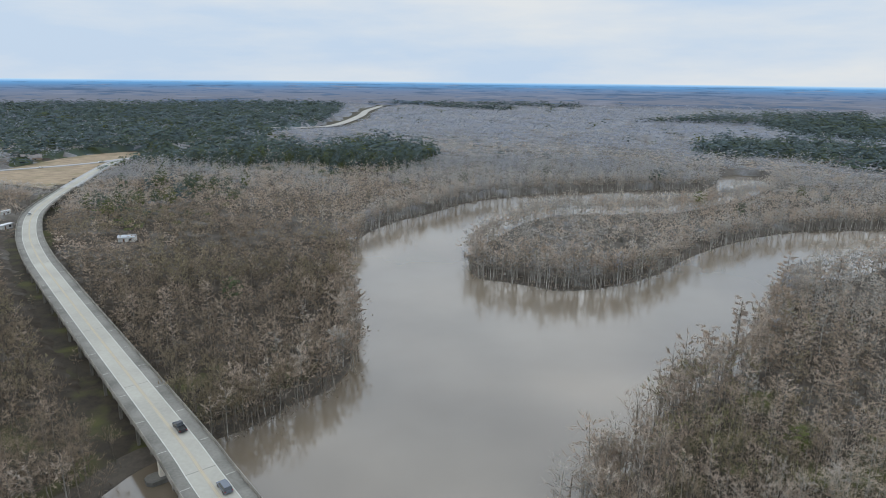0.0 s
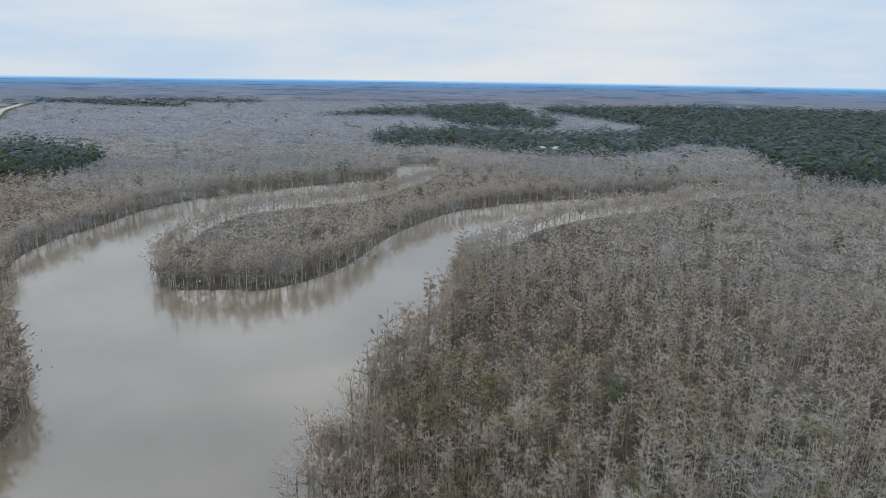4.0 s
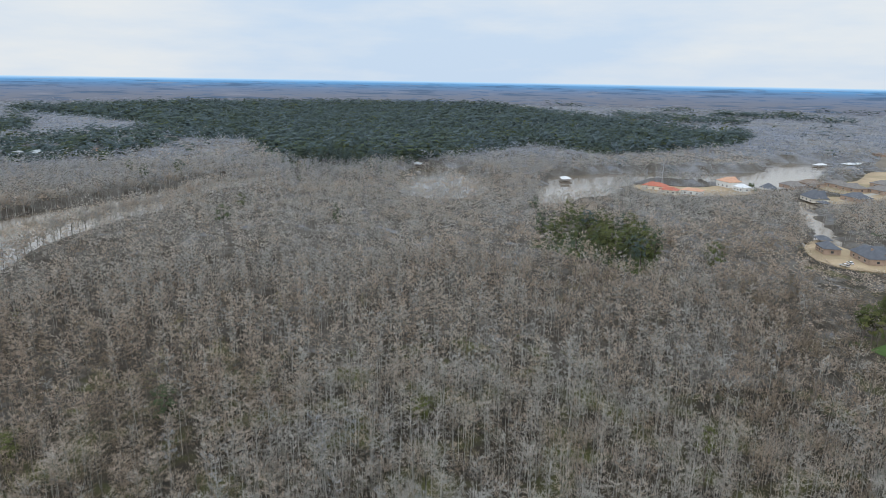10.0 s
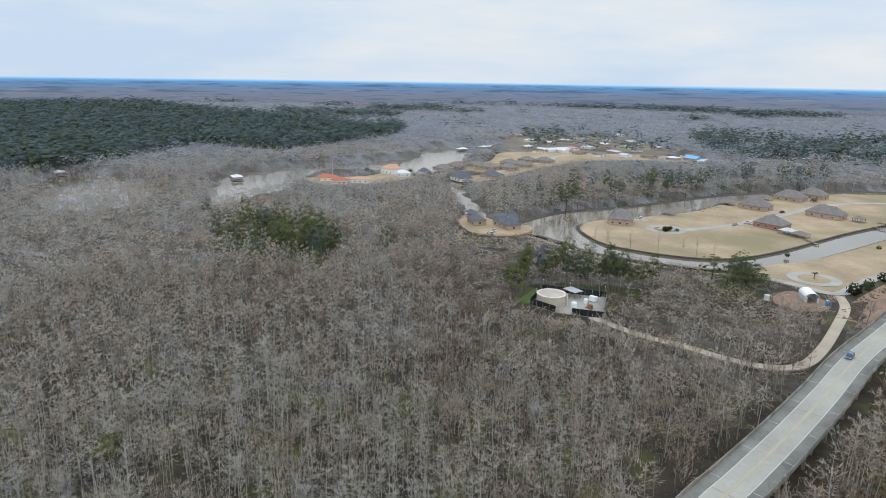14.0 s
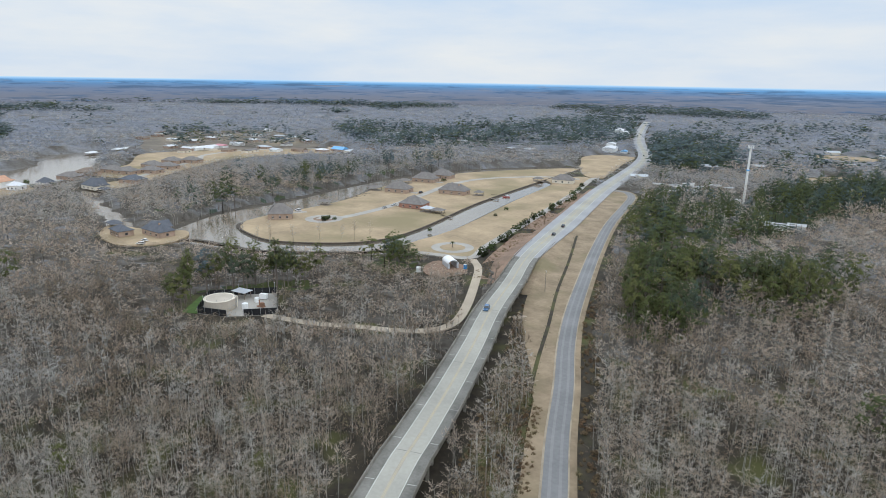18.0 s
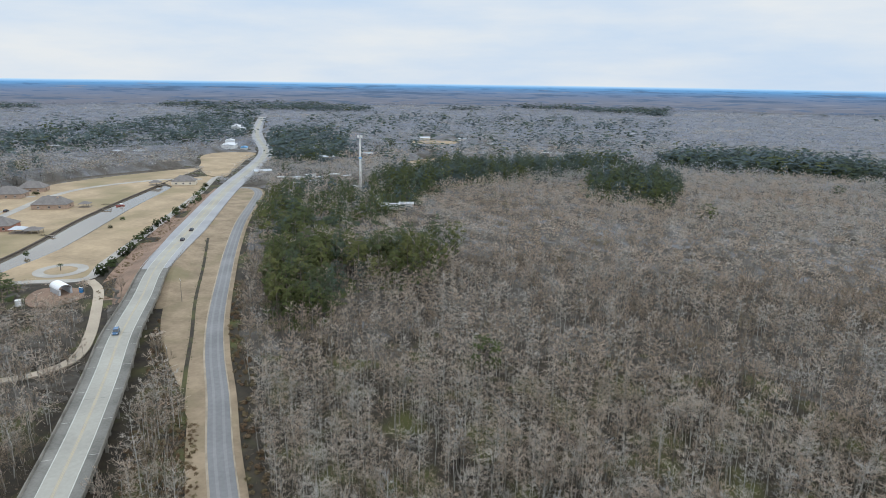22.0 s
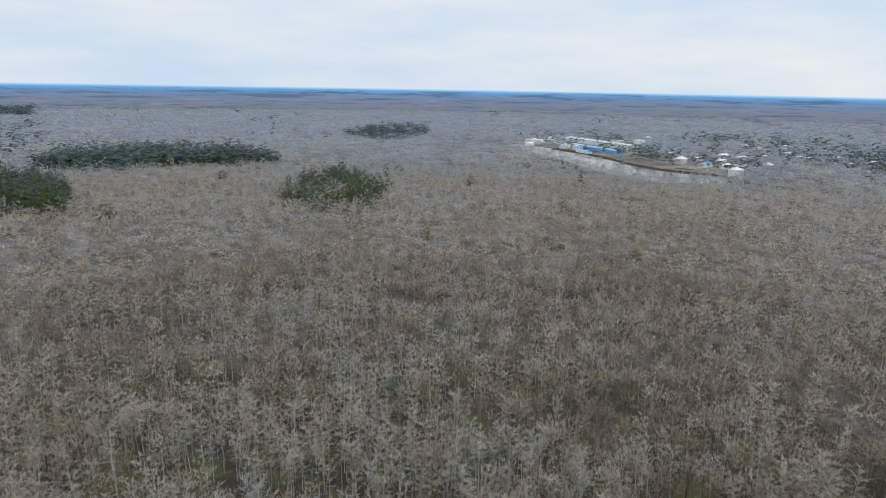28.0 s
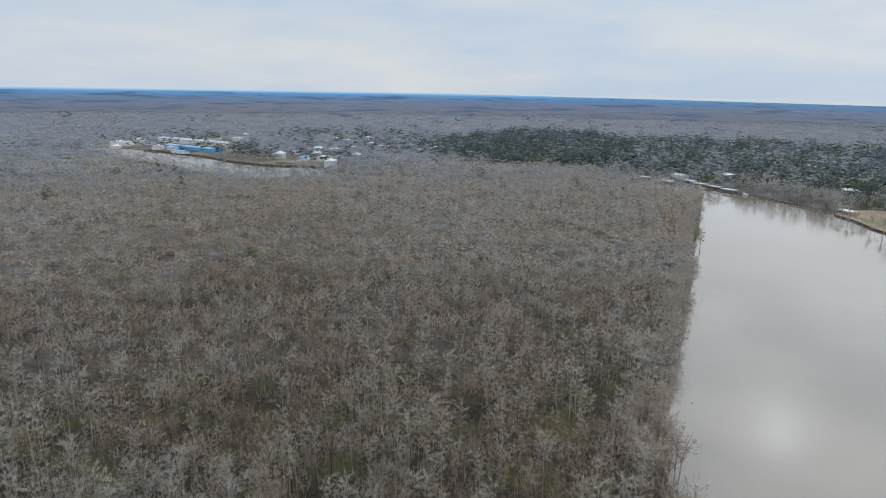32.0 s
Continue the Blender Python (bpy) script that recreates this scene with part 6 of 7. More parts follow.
pavilion(448, -85, 5, 10, 7, M_SHING_D, "dark-roofed boat shed over the cut", base=0.5, group="boathouses", piles=True)
house(614, 24, 75, 20, 11, M_STUCCO, M_TILE_R, "pale house with red tile roof on the bayou", rise=3.0, wing=4, group=GB)
house(595, 11, 75, 15, 9, M_STUCCO, M_TILE_R, "pale outbuilding with red tile roof", rise=2.6, group=GB)
house(600, -8, 75, 17, 9, M_SIDING, M_TILE_O, "low house with faded terracotta roof", rise=2.2, group=GB)
house(660, -40, 40, 18, 14, M_SIDING, M_TILE_O, "white two-wing house with terracotta roof", rise=4.0, h=5.2, wing=4, group=GB)
house(638, -50, 40, 12, 9, M_SIDING, M_METAL_W, "white cottage with pale roof by the bayou", rise=3.0, h=3.6, group=GB)
pavilion(650, -73, 30, 12, 9, M_SHING_D, "dark conical-roofed shelter among pines", h=3.0, rise=4.0, name="pavilion", base=0.9)
for x, y, rf, lb in ((676, -96, M_SHING, "grey-roofed brick house by the basin"), (697, -114, M_SHING_B, "brown-roofed brick house by the basin"), (704, -138, M_SHING, "grey-roofed brick house on the lane"),
                     (686, -147, M_SHING, "brick house with broad grey roof"), (626, -138, M_SHING_D, "house with blue-grey roof near the wood"), (722, -180, M_SHING, "grey-roofed house among lots"),
                     (746, -207, M_SHING, "grey-roofed house at the lane end"), (703, -190, M_SHING, "grey hip-roofed house on the lane"), (681, -168, M_SHING, "grey hip-roofed house near the wood"), (740, -226, M_SHING, "long grey-roofed house on the lane")):
    house(x, y, 35, 20, 13, M_BRICK, rf, lb, rise=3.6, wing=3, wins=2, group=GB, clear=9)
mast = thing("radio_mast", 628, 19, 0.8, 0, "tall thin steel mast beside the red roofs", "mast")
part("shaft", Shape().cyl((0, 0, 0), (0, 0, 27), 0.45, 0.3, n=6), M_STEEL, mast)
part("base", Shape().box((0, 0, 0.3), (1.6, 1.6, 0.6)), M_CONC, mast)
car(389, -86, 1.0, 40, M_CAR_WH, "white van parked on the point lot", "suv")
car(396, -90, 1.0, 20, M_CAR_WH, "white car parked on the point lot", "sedan")

# bayou boathouses
pavilion(659, 278, 20, 11, 8, M_METAL_G, "grey-roofed boathouse on the pond", base=0.4, h=3.4, group="boathouses", piles=True)
pavilion(624, 108, 20, 13, 9, M_METAL_W, "white-roofed boathouse on the bayou", base=0.4, h=3.4, group="boathouses", piles=True)
small_house(973, 158, 20, 16, 11, M_SIDING, M_METAL_W, "white house at the pine wood edge", "far houses")
for x, y in ((530, 735), (531, 712), (590, 678), (566, 711), (548, 726)):
    small_house(x, y, 30, 15, 10, M_SIDING if x < 560 else M_STUCCO, M_METAL_G if x != 590 else M_TILE_O, "small house among pines across the river", "far houses")

# the settlement beyond the wood
_sr = random.Random(5)
TOWN_AT = [(1052, -251), (1129, -300), (1051, -310), (1105, -351), (1001, -338), (1050, -379), (1104, -425), (1018, -417), (1103, -473), (979, -440), (951, -447), (900, -274), (855, -285), (827, -300),
           (806, -320), (838, -353), (798, -352), (784, -378), (893, -442), (897, -338), (843, -249), (905, -250), (868, -262), (859, -395), (766, -402), (794, -438), (736, -427),
           (738, -455), (805, -565), (742, -561), (763, -642), (671, -600), (649, -634), (629, -650), (787, -801), (895, -713), (937, -634), (940, -380), (965, -300), (1000, -280), (930, -410), (1080, -280)]
_roofs = [(M_METAL_W, "white metal"), (M_SHING, "grey shingle"), (M_METAL_G, "pale grey metal"), (M_METAL_W, "white metal"), (M_SHING_B, "brown shingle"), (M_METAL_W, "weathered white")]
for x, y in TOWN_AT:
    rf, nm = _roofs[_sr.randrange(len(_roofs))]
    small_house(x, y, _sr.choice((-60, 30, 20, -70)), _sr.uniform(13, 22), _sr.uniform(8, 12), _sr.choice((M_SIDING, M_STUCCO, M_BRICK)), rf, "small house with " + nm + " roof in the settlement", "houses of the settlement", gable=_sr.random() < 0.6)
small_house(760, -425, 20, 20, 13, M_BRICK, M_METAL_B, "house under a bright blue tarpaulin roof", "houses of the settlement", rise=3.5)
small_house(880, -310, 20, 15, 10, M_SIDING, M_PINK, "house with faded pink roof", "houses of the settlement")
small_house(870, -282, -65, 40, 14, M_SIDING, M_METAL_W, "long white boat shed by the basin", "houses of the settlement", name="shed")
pavilion(905, -190, -60, 24, 9, M_METAL_W, "white-roofed boat shelter in the basin", base=0.4, group="boathouses", piles=True)
pavilion(876, -150, -60, 14, 8, M_METAL_W, "white-roofed boathouse at the lake bend", base=0.4, group="boathouses", piles=True)
# roadside businesses
small_house(572, -752, -60, 34, 18, M_SIDING, M_METAL_W, "white roadside store with flat pale roof", "roadside buildings", h=5, rise=2.0)
small_house(590, -778, -60, 16, 12, M_SIDING, M_METAL_W, "two-tier white roadside building", "roadside buildings", h=8, rise=2.0)
small_house(545, -748, -60, 12, 9, M_SIDING, M_METAL_B, "shed with bright blue roof by the highway", "roadside buildings")
small_house(780, -1050, -55, 50, 16, M_SIDING, M_METAL_W, "long white roofed building by the far highway", "roadside buildings", h=5)
small_house(735, -1010, -55, 24, 14, M_SIDING, M_METAL_W, "white building beside the far highway", "roadside buildings", h=5)
# trailers and sheds east of the highway
for i, (x, y) in enumerate(((347, -534), (334, -540), (332, -560), (314, -551), (312, -573), (297, -566), (319, -508), (306, -527))):
    small_house(x, y, 25 + 12 * (i % 3), 13 if i % 2 else 10, 4.2, M_SIDING, (M_METAL_W, M_METAL_G)[i % 2], "pale trailer home parked on trampled grass", "trailer homes", name="trailer_home", h=2.7, rise=0.7)
small_house(194, -443, 20, 14, 8, M_SIDING, M_METAL_W, "white metal shed in a pine clearing", "sheds in the clearing", name="shed", h=3, rise=1.4)
small_house(186, -455, 20, 11, 7, M_SIDING, M_METAL_W, "white shed with brown lean-to in a clearing", "sheds in the clearing", name="shed", h=2.6, rise=1.2)
for x, y in ((304, -858), (64, -1260), (122, -804), (380, -1008), (315, -1015), (361, -752), (392, -701), (388, -561), (152, -860), (-60, -1250), (250, -940)):
    small_house(x, y, 40, 17, 10, M_STUCCO, M_METAL_G if x != 152 else M_METAL_W, "lone pale-roofed house in the far woods", "far houses")

# the fenced compound
GF = "black screen fence"
for i in range(len(YARD)):
    a, b = YARD[i], YARD[(i + 1) % len(YARD)]
    n = max(int(np.hypot(*(b - a)) / 3.2), 1)
    fence = thing("screen_fence", a[0], a[1], 0.95, math.degrees(math.atan2(b[1] - a[1], b[0] - a[0])), "black mesh screen fence round the gravel yard", "fence", GF)
    L = float(np.hypot(*(b - a)))
    for k in range(n):
        if i == 3 and k >= n - 2:
            continue
        part("panel", Shape().box(((k + 0.5) * L / n, 0, 1.42), (L / n - 0.06, 0.08, 2.8)), M_FENCE, fence)
    for k in range(n + 1):
        part("post", Shape().box((k * L / n, 0, 1.5), (0.12, 0.14, 3.0)), M_STEEL, fence)
spot(259, -94, 13)
tank = thing("storage_tank", 258.5, -85.5, 0.95, 0, "large low cream steel tank with railed top", "tank")
part("shell", Shape().cyl((0, 0, 0), (0, 0, 4.6), 6.3, n=32), M_TAN_TANK, tank)
part("lid", Shape().cyl((0, 0, 4.6), (0, 0, 5.2), 6.2, 2.0, n=32), M_TAN_TANK, tank, "cream weathered steel lid")
part("rim", Shape().cyl((0, 0, 4.45), (0, 0, 4.7), 6.5, n=32), M_STUCCO, tank)
for i in range(12):
    c, s = math.cos(i * 0.5236), math.sin(i * 0.5236)
    part("rail_post", Shape().cyl((6.1 * c, 6.1 * s, 4.6), (6.1 * c, 6.1 * s, 5.7), 0.06, n=5), M_STEEL, tank)
for k in range(8):
    a, b = 2.6 + 0.785 * k * 0.5, 2.6 + 0.785 * (k + 1) * 0.5
    part("stair_step", Shape().box((6.7 * math.cos(a), 6.7 * math.sin(a), 0.4 + 0.55 * k), (0.9, 0.5, 0.1), math.degrees(a)), M_STEEL, tank)
part("pipe", Shape().cyl((-3.5, -6.2, 0.2), (-3.5, -6.2, 5.0), 0.22, n=8).cyl((-2.7, -6.4, 0.2), (-2.7, -6.4, 5.0), 0.22, n=8), M_STUCCO, tank)
canopy = pavilion(266, -98, 25, 7, 4.5, M_METAL_G, "blue-white metal canopy on posts in the yard", h=3.2, rise=0.5, name="canopy", deck=False, base=0.95)
for x, y, r, h, lb in ((250, -93, 1.3, 3.0, "white poly tank on the gravel"), (257, -101, 1.0, 1.9, "small white poly tank in the yard")):
    o = thing("poly_tank", x, y, 0.95, 0, lb, "tank", "white tanks")
    part("shell", Shape().cyl((0, 0, 0), (0, 0, h), r, n=16), M_POLY_W, o)
    part("dome", Shape().cyl((0, 0, h), (0, 0, h + 0.4), r, r * 0.3, n=16), M_POLY_W, o)
skid = thing("pump_skid", 250, -100, 0.95, 25, "rusty red pump machinery on a skid", "machinery")
part("frame", Shape().box((0, 0, 0.3), (3.6, 1.8, 0.3)), M_RUSTY, skid)
part("engine", Shape().box((-0.6, 0, 1.2), (1.6, 1.3, 1.5)), M_RUSTY, skid)
part("stack", Shape().cyl((0.9, 0, 0.4), (0.9, 0, 2.9), 0.25, n=8), M_RUSTY, skid)
unit = thing("generator_unit", 259, -105, 0.95, 40, "white boxed generator with dark grille", "generator")
part("housing", Shape().box((0, 0, 1.3), (3.2, 2.0, 2.2)), M_POLY_W, unit)
part("grille", Shape().box((1.63, 0, 1.3), (0.08, 1.6, 1.7)), M_FENCE, unit)
part("base", Shape().box((0, 0, 0.1), (3.4, 2.2, 0.2)), M_CONC, unit)
for x, y in ((276, -87), (270, -98), (263, -112), (263, -80)):
    lamp = thing("yard_lamp", x, y, 0.95, 0, "thin steel yard lamp post at the fence", "lamp post", "yard lamps")
    part("post", Shape().cyl((0, 0, 0), (0, 0, 5.2), 0.08, n=6), M_STEEL, lamp)
    part("head", Shape().box((0, 0, 5.25), (0.5, 0.3, 0.16)), M_POLY_W, lamp)

# arched white shelter, toilet and little tank by the lane
arch = thing("arched_shelter", 252, -205, 0.9, -20, "white tarpaulin arch over grey containers", "shelter")
_n = 10
_vs = [(x, 2.9 * math.cos(math.pi * i / _n) * k, 2.4 + 2.1 * math.sin(math.pi * i / _n) * k) for k in (1.0, 0.96) for x in (-5, 5) for i in range(_n + 1)]
_m = _n + 1
part("cover", Shape().add(_vs, [(i, i + 1, _m + i + 1, _m + i) for i in range(_n)] + [(2 * _m + i + 1, 2 * _m + i, 3 * _m + i, 3 * _m + i + 1) for i in range(_n)] + [(i + 1, i, 2 * _m + i, 2 * _m + i + 1) for i in range(_n)] + [(_m + i, _m + i + 1, 3 * _m + i + 1, 3 * _m + i) for i in range(_n)]), M_TARP, arch)
for sd in (-1, 1):
    part("container", Shape().box((0, sd * 2.4, 1.2), (9.6, 0.9, 2.4)), M_METAL_G, arch)
spot(252, -205, 9)
wc = thing("portable_toilet", 243.5, -208, 0.9, 10, "blue plastic portable toilet on bare dirt", "toilet")
part("cabin", Shape().box((0, 0, 1.1), (1.2, 1.2, 2.2)), M_BLUE_P, wc)
part("roof", Shape().hip((0, 0), 1.3, 1.3, 2.2, 0.25), M_POLY_W, wc)
part("door", Shape().box((0, -0.62, 1.05), (0.8, 0.05, 1.9)), M_BLUE_P, wc)
o = thing("poly_tank", 253, -185, 0.9, 0, "white poly tank at the wood edge", "tank", "white tanks")
part("shell", Shape().cyl((0, 0, 0), (0, 0, 2.6), 1.2, n=16), M_POLY_W, o)
part("stand", Shape().box((0, 0, 0.1), (3, 3, 0.2)), M_GRAVEL, o)
spot(253, -185, 5)
rub = thing("concrete_rubble", 177, -180, 0.9, 40, "broken pale concrete slabs dumped on grass", "rubble")
for i in range(9):
    part("slab", Shape().box((_sr.uniform(-3, 3), _sr.uniform(-1.6, 1.6), 0.15 + 0.1 * (i % 3)), (_sr.uniform(0.8, 3.2), _sr.uniform(0.5, 1.2), 0.2), _sr.uniform(0, 90)), M_DIRT, rub)


def utility_pole(x, y, rz, label, h=10.5, transformer=False):
    t = thing("utility_pole", x, y, 0.8, rz, label, "utility pole", "utility poles")
    part("pole", Shape().cyl((0, 0, 0), (0, 0, h), 0.17, 0.11, n=7), M_WOOD, t)
    for z in ((h - 0.5, h - 1.6) if transformer else (h - 0.5,)):
        arm = part("crossarm", Shape().box((0, 0, z), (2.6, 0.12, 0.14)), M_WOOD, t)
        for i in (-1.15, -0.4, 0.4, 1.15):
            part("insulator", Shape().cyl((i, 0, z + 0.07), (i, 0, z + 0.3), 0.06, n=6), M_POLY_W, arm)
    if transformer:
        for i in (-0.5, 0.5):
            part("transformer", Shape().cyl((i, 0.35, h - 3.6), (i, 0.35, h - 2.5), 0.32, n=10), M_METAL_G, t)
    return t


utility_pole(188, -142, 30, "weathered wooden pole with crossarm by the lane")
utility_pole(198, -158, 30, "wooden pole with grey transformers by the lane", transformer=True)
utility_pole(206, -170, 30, "slender weathered pole beside the lane", h=9)
for x, y in ((147, -154), (118, -117), (96, -90), (72, -60), (193, -214), (233, -326), (246, -347), (285, -410)):
    utility_pole(x, y, -40, "wooden utility pole beside the frontage road")

# cell tower
tower = thing("cell_tower", 256, -518, 0.8, 0, "tall grey steel monopole with white antennas", "cell tower")
part("pole", Shape().cyl((0, 0, 0), (0, 0, 46), 1.15, 0.75, n=12), M_TRIM, tower)
part("collar", Shape().cyl((0, 0, 27), (0, 0, 28), 1.6, n=10), M_METAL_B, tower, "pale blue service collar")
plat = part("platform", Shape().cyl((0, 0, 45.2), (0, 0, 45.5), 2.2, n=12), M_STEEL, tower)
for i in range(9):
    a = i * 0.698
    part("antenna", Shape().box((2.2 * math.cos(a), 2.2 * math.sin(a), 46.2), (0.25, 0.5, 2.6), math.degrees(a)), M_POLY_W, plat, "white panel antenna")
part("hut", Shape().box((5, 0, 1.4), (4, 3, 2.8)), M_POLY_W, tower)
spot(256, -518, 9)

# vehicles on the road
for x, y, pt, kd, lb, flip, off in ((-65.4, 145, M_CAR_BK, "pickup", "black pickup truck driving on the bridge", 180, 0), (-45.7, 121, M_CAR_GY, "suv", "dark grey car driving on the bridge", 180, 0),
                                    (-270, 412, M_CAR_SI, "sedan", "silver car on the curve of the bridge", 0, 0), (180, -164, M_CAR_BL, "suv", "blue car driving on the bridge", 180, 0),
                                    (278, -322, M_CAR_BK, "suv", "black car driving on the highway", 0, 0), (264, -298, M_CAR_BK, "suv", "black car following on the highway", 0, 0),
                                    (505, -738, M_CAR_BK, "sedan", "dark car on the far highway", 0, 0)):
    hd, hz = heading(HIGHWAY, x, y)
    i = int(np.argmin(np.hypot(HIGHWAY[:, 0] - x, HIGHWAY[:, 1] - y)))
    n = normals(HIGHWAY)[i]
    c = HIGHWAY[i, :2]
    d = np.array([math.cos(radians(hd)), math.sin(radians(hd))])
    v = np.array([x, y]) - c
    side = 1.8 * (1 if v @ n > 0 else -1)
    p = c + d * (v @ d) + n * side
    car(p[0], p[1], hz + 0.02, hd + (180 if side < 0 else 0), pt, lb, kd, "vehicles on the highway")

# things across the bend and north of the bridge
small_house(-187, 369, 10, 9, 5.5, M_SIDING, M_METAL_G, "small white-roofed shed in bare woods", "sheds in the woods", name="shed", rise=1.2)
pavilion(-55, 374, 80, 5, 4, M_METAL_G, "small grey dock hut on the river bank", base=0.3, h=2.4, rise=0.8, piles=True)
for x, y in ((-278, 397), (-306, 438)):
    small_house(x, y, 80, 9, 3, M_SIDING, M_METAL_W, "white camper trailer parked by the bridge", "campers", name="camper_trailer", h=2.8, rise=0.3)
small_house(-475, 736, 30, 26, 16, M_BRICK, M_SHING, "grey-roofed house beyond the brown field", "far houses", rise=4)
car(-421, 669, 1.5, 45, M_CAR_WH, "white car on the road across the field", "sedan")
car(-383, 718, 1.6, 60, M_CAR_WH, "white truck on the road across the field", "pickup")
for x, y in ((31, 307), (56, 301)):
    o = thing("nesting_box", x, y, 0.2, 30, "small white box on a post in the water", "nest box", "nest boxes")
    part("post", Shape().cyl((0, 0, -1), (0, 0, 1.6), 0.07, n=5), M_WOOD, o)
    part("box", Shape().box((0, 0, 1.9), (0.7, 0.7, 0.8)), M_POLY_W, o)

# ---- marina and river houses ----
GM = "marina buildings"
for x, y, L, W, rf, h, lb in ((-749, -905, 22, 14, M_METAL_W, 5, "white marina house by the water"), (-748, -880, 18, 12, M_METAL_W, 5, "white-roofed marina store by the quay"), (-799, -913, 22, 14, M_METAL_G, 5, "pale grey-roofed marina building"),
                              (-780, -867, 20, 12, M_METAL_B, 4, "blue-roofed marina shed by the quay"), (-825, -885, 16, 14, M_METAL_W, 7, "tall white marina house"), (-735, -769, 20, 12, M_METAL_G, 5, "grey-roofed boat store at the marina"),
                              (-725, -790, 18, 11, M_METAL_W, 5, "white waterside house at the marina"), (-894, -836, 24, 16, M_SHING, 6, "grey-roofed house behind the marina"), (-910, -800, 20, 14, M_METAL_W, 6, "white-roofed house behind the marina"),
                              (-999, -858, 16, 12, M_METAL_W, 5, "white-roofed house beyond the marina"), (-700, -850, 16, 10, M_METAL_W, 4, "white boat shed at the quay")):
    small_house(x, y, 22, L, W, M_SIDING, rf, lb, GM, gable=False, h=h, rise=2.5)
small_house(-818, -790, 81, 150, 16, M_SIDING, M_METAL_G, "very long grey-roofed boat storage shed", GM, name="boat_storage_shed", h=7, rise=2.0)
small_house(-745, -740, 80, 120, 14, M_METAL_B, M_METAL_B, "long bright blue-roofed boat shed", GM, name="boat_storage_shed", h=5, rise=1.6)
small_house(-700, -720, 80, 30, 9, M_SIDING, M_METAL_B, "blue-roofed covered boat slips", GM, name="boat_storage_shed", h=3.5, rise=1.2)
for x, y, L, W, rf, wl, h, lb in ((-720, -560, 15, 12, M_METAL_W, M_STUCCO, 7, "tall cream house on the river"), (-693, -515, 20, 11, M_SHING, M_STUCCO, 4, "low cream house behind a bulkhead"), (-722, -521, 17, 11, M_METAL_B, M_SIDING, 4, "house with blue roof near the river"),
                                  (-779, -541, 16, 10, M_METAL_W, M_SIDING, 4, "white-roofed house near the river"), (-672, -446, 15, 12, M_METAL_W, M_SIDING, 8, "tall white river house with open ground floor"), (-732, -499, 18, 12, M_METAL_W, M_SIDING, 4, "white-roofed house behind the point"),
                                  (-770, -507, 18, 12, M_SHING, M_SIDING, 4, "grey-roofed house behind the point"), (-789, -480, 16, 10, M_METAL_G, M_SIDING, 4, "pale grey-roofed house among trees")):
    small_house(x, y, 15, L, W, wl, rf, lb, "river houses", gable=False, h=h, rise=3.0)
for x, y in ((-961, -508), (-987, -493), (-920, -442), (-968, -439), (-1008, -709), (-1048, -688), (-1140, -710), (-1053, -621), (-936, -522), (-1135, -460), (-1408, -498), (-1022, -771), (-870, -600), (-900, -660), (-850, -560), (-1080, -560), (-873, -464), (-895, -549), (-853, -592), (-785, -581), (-982, -568), (-802, -644), (-1127, -313), (-930, -600), (-1015, -640), (-1100, -640), (-1180, -600)):
    rf, nm = _roofs[_sr.randrange(len(_roofs))]
    small_house(x, y, _sr.choice((10, 40, -60)), _sr.uniform(14, 24), _sr.uniform(9, 12), M_SIDING, rf, "house with " + nm + " roof behind the marina", "houses behind the marina")
_q = along(np.column_stack([curve_through([(-708, -800), (-700, -730), (-680, -650), (-655, -580), (-648, -516), (-664, -470), (-640, -408)], 5), np.zeros(31)]), 6)
tagged(part("bulkhead", beam(_q, -1.2, 0.5, -0.8, 1.5), M_BULK), "dark timber quay along the marina channel", "bulkhead", kind="structure")
for x, y, rz in ((-700, -770, 10), (-690, -720, 10), (-672, -660, 15), (-655, -600, 15), (-640, -430, 40)):
    dock(x, y, rz, 16, 3, "dark wooden marina dock")

# ---- far bank with docks ----
GD = "boat sheds on the far bank"
for x, y, L, W, rf, lb in ((-765, -83, 13, 8, M_METAL_G, "grey-roofed boat shed on the far bank"), (-743, -57, 14, 9, M_METAL_W, "white boat shed on the far bank"), (-757, -34, 14, 7, M_METAL_W, "pale-roofed boat slip on the far bank"),
                           (-738, -22, 16, 7, M_METAL_G, "flat grey-roofed boat slip"), (-722, -8, 14, 7, M_METAL_G, "low grey-roofed boat slip"), (-706, 6, 15, 8, M_METAL_G, "open dock shelter on the far bank")):
    pavilion(x, y, 55, L, W, rf, lb, base=0.4, h=3.0, rise=0.7, group=GD, piles=True)
small_house(-790, -47, 50, 16, 11, M_SIDING, M_METAL_W, "white house above the boat sheds", "far bank houses", h=4)
small_house(-805, -72, 50, 12, 9, M_SIDING, M_SHING, "pale house behind the boat ramp", "far bank houses")
tagged(part("boat_ramp", Shape().box((-779, -108, 0.8), (16, 8, 0.5), 40), M_GRAVEL), "pale concrete boat ramp on the far bank", "ramp", kind="structure")
for x, y, L in ((-681, 40, 20), (-664, 58, 24)):
    dock(x, y, 48, L, 2.6, "long pale wooden dock on the far bank")
pavilion(-622, 98, 35, 15, 8, M_METAL_W, "flat white-roofed dock shelter", base=0.5, h=3.0, rise=0.5, group=GD, piles=True)
dock(-600, 96, 32, 26, 4, "broad pale wooden river dock", top=M_DIRT)
small_house(-600, 140, 40, 16, 10, M_SIDING, M_METAL_W, "low white house on the river lawn", "far bank houses")
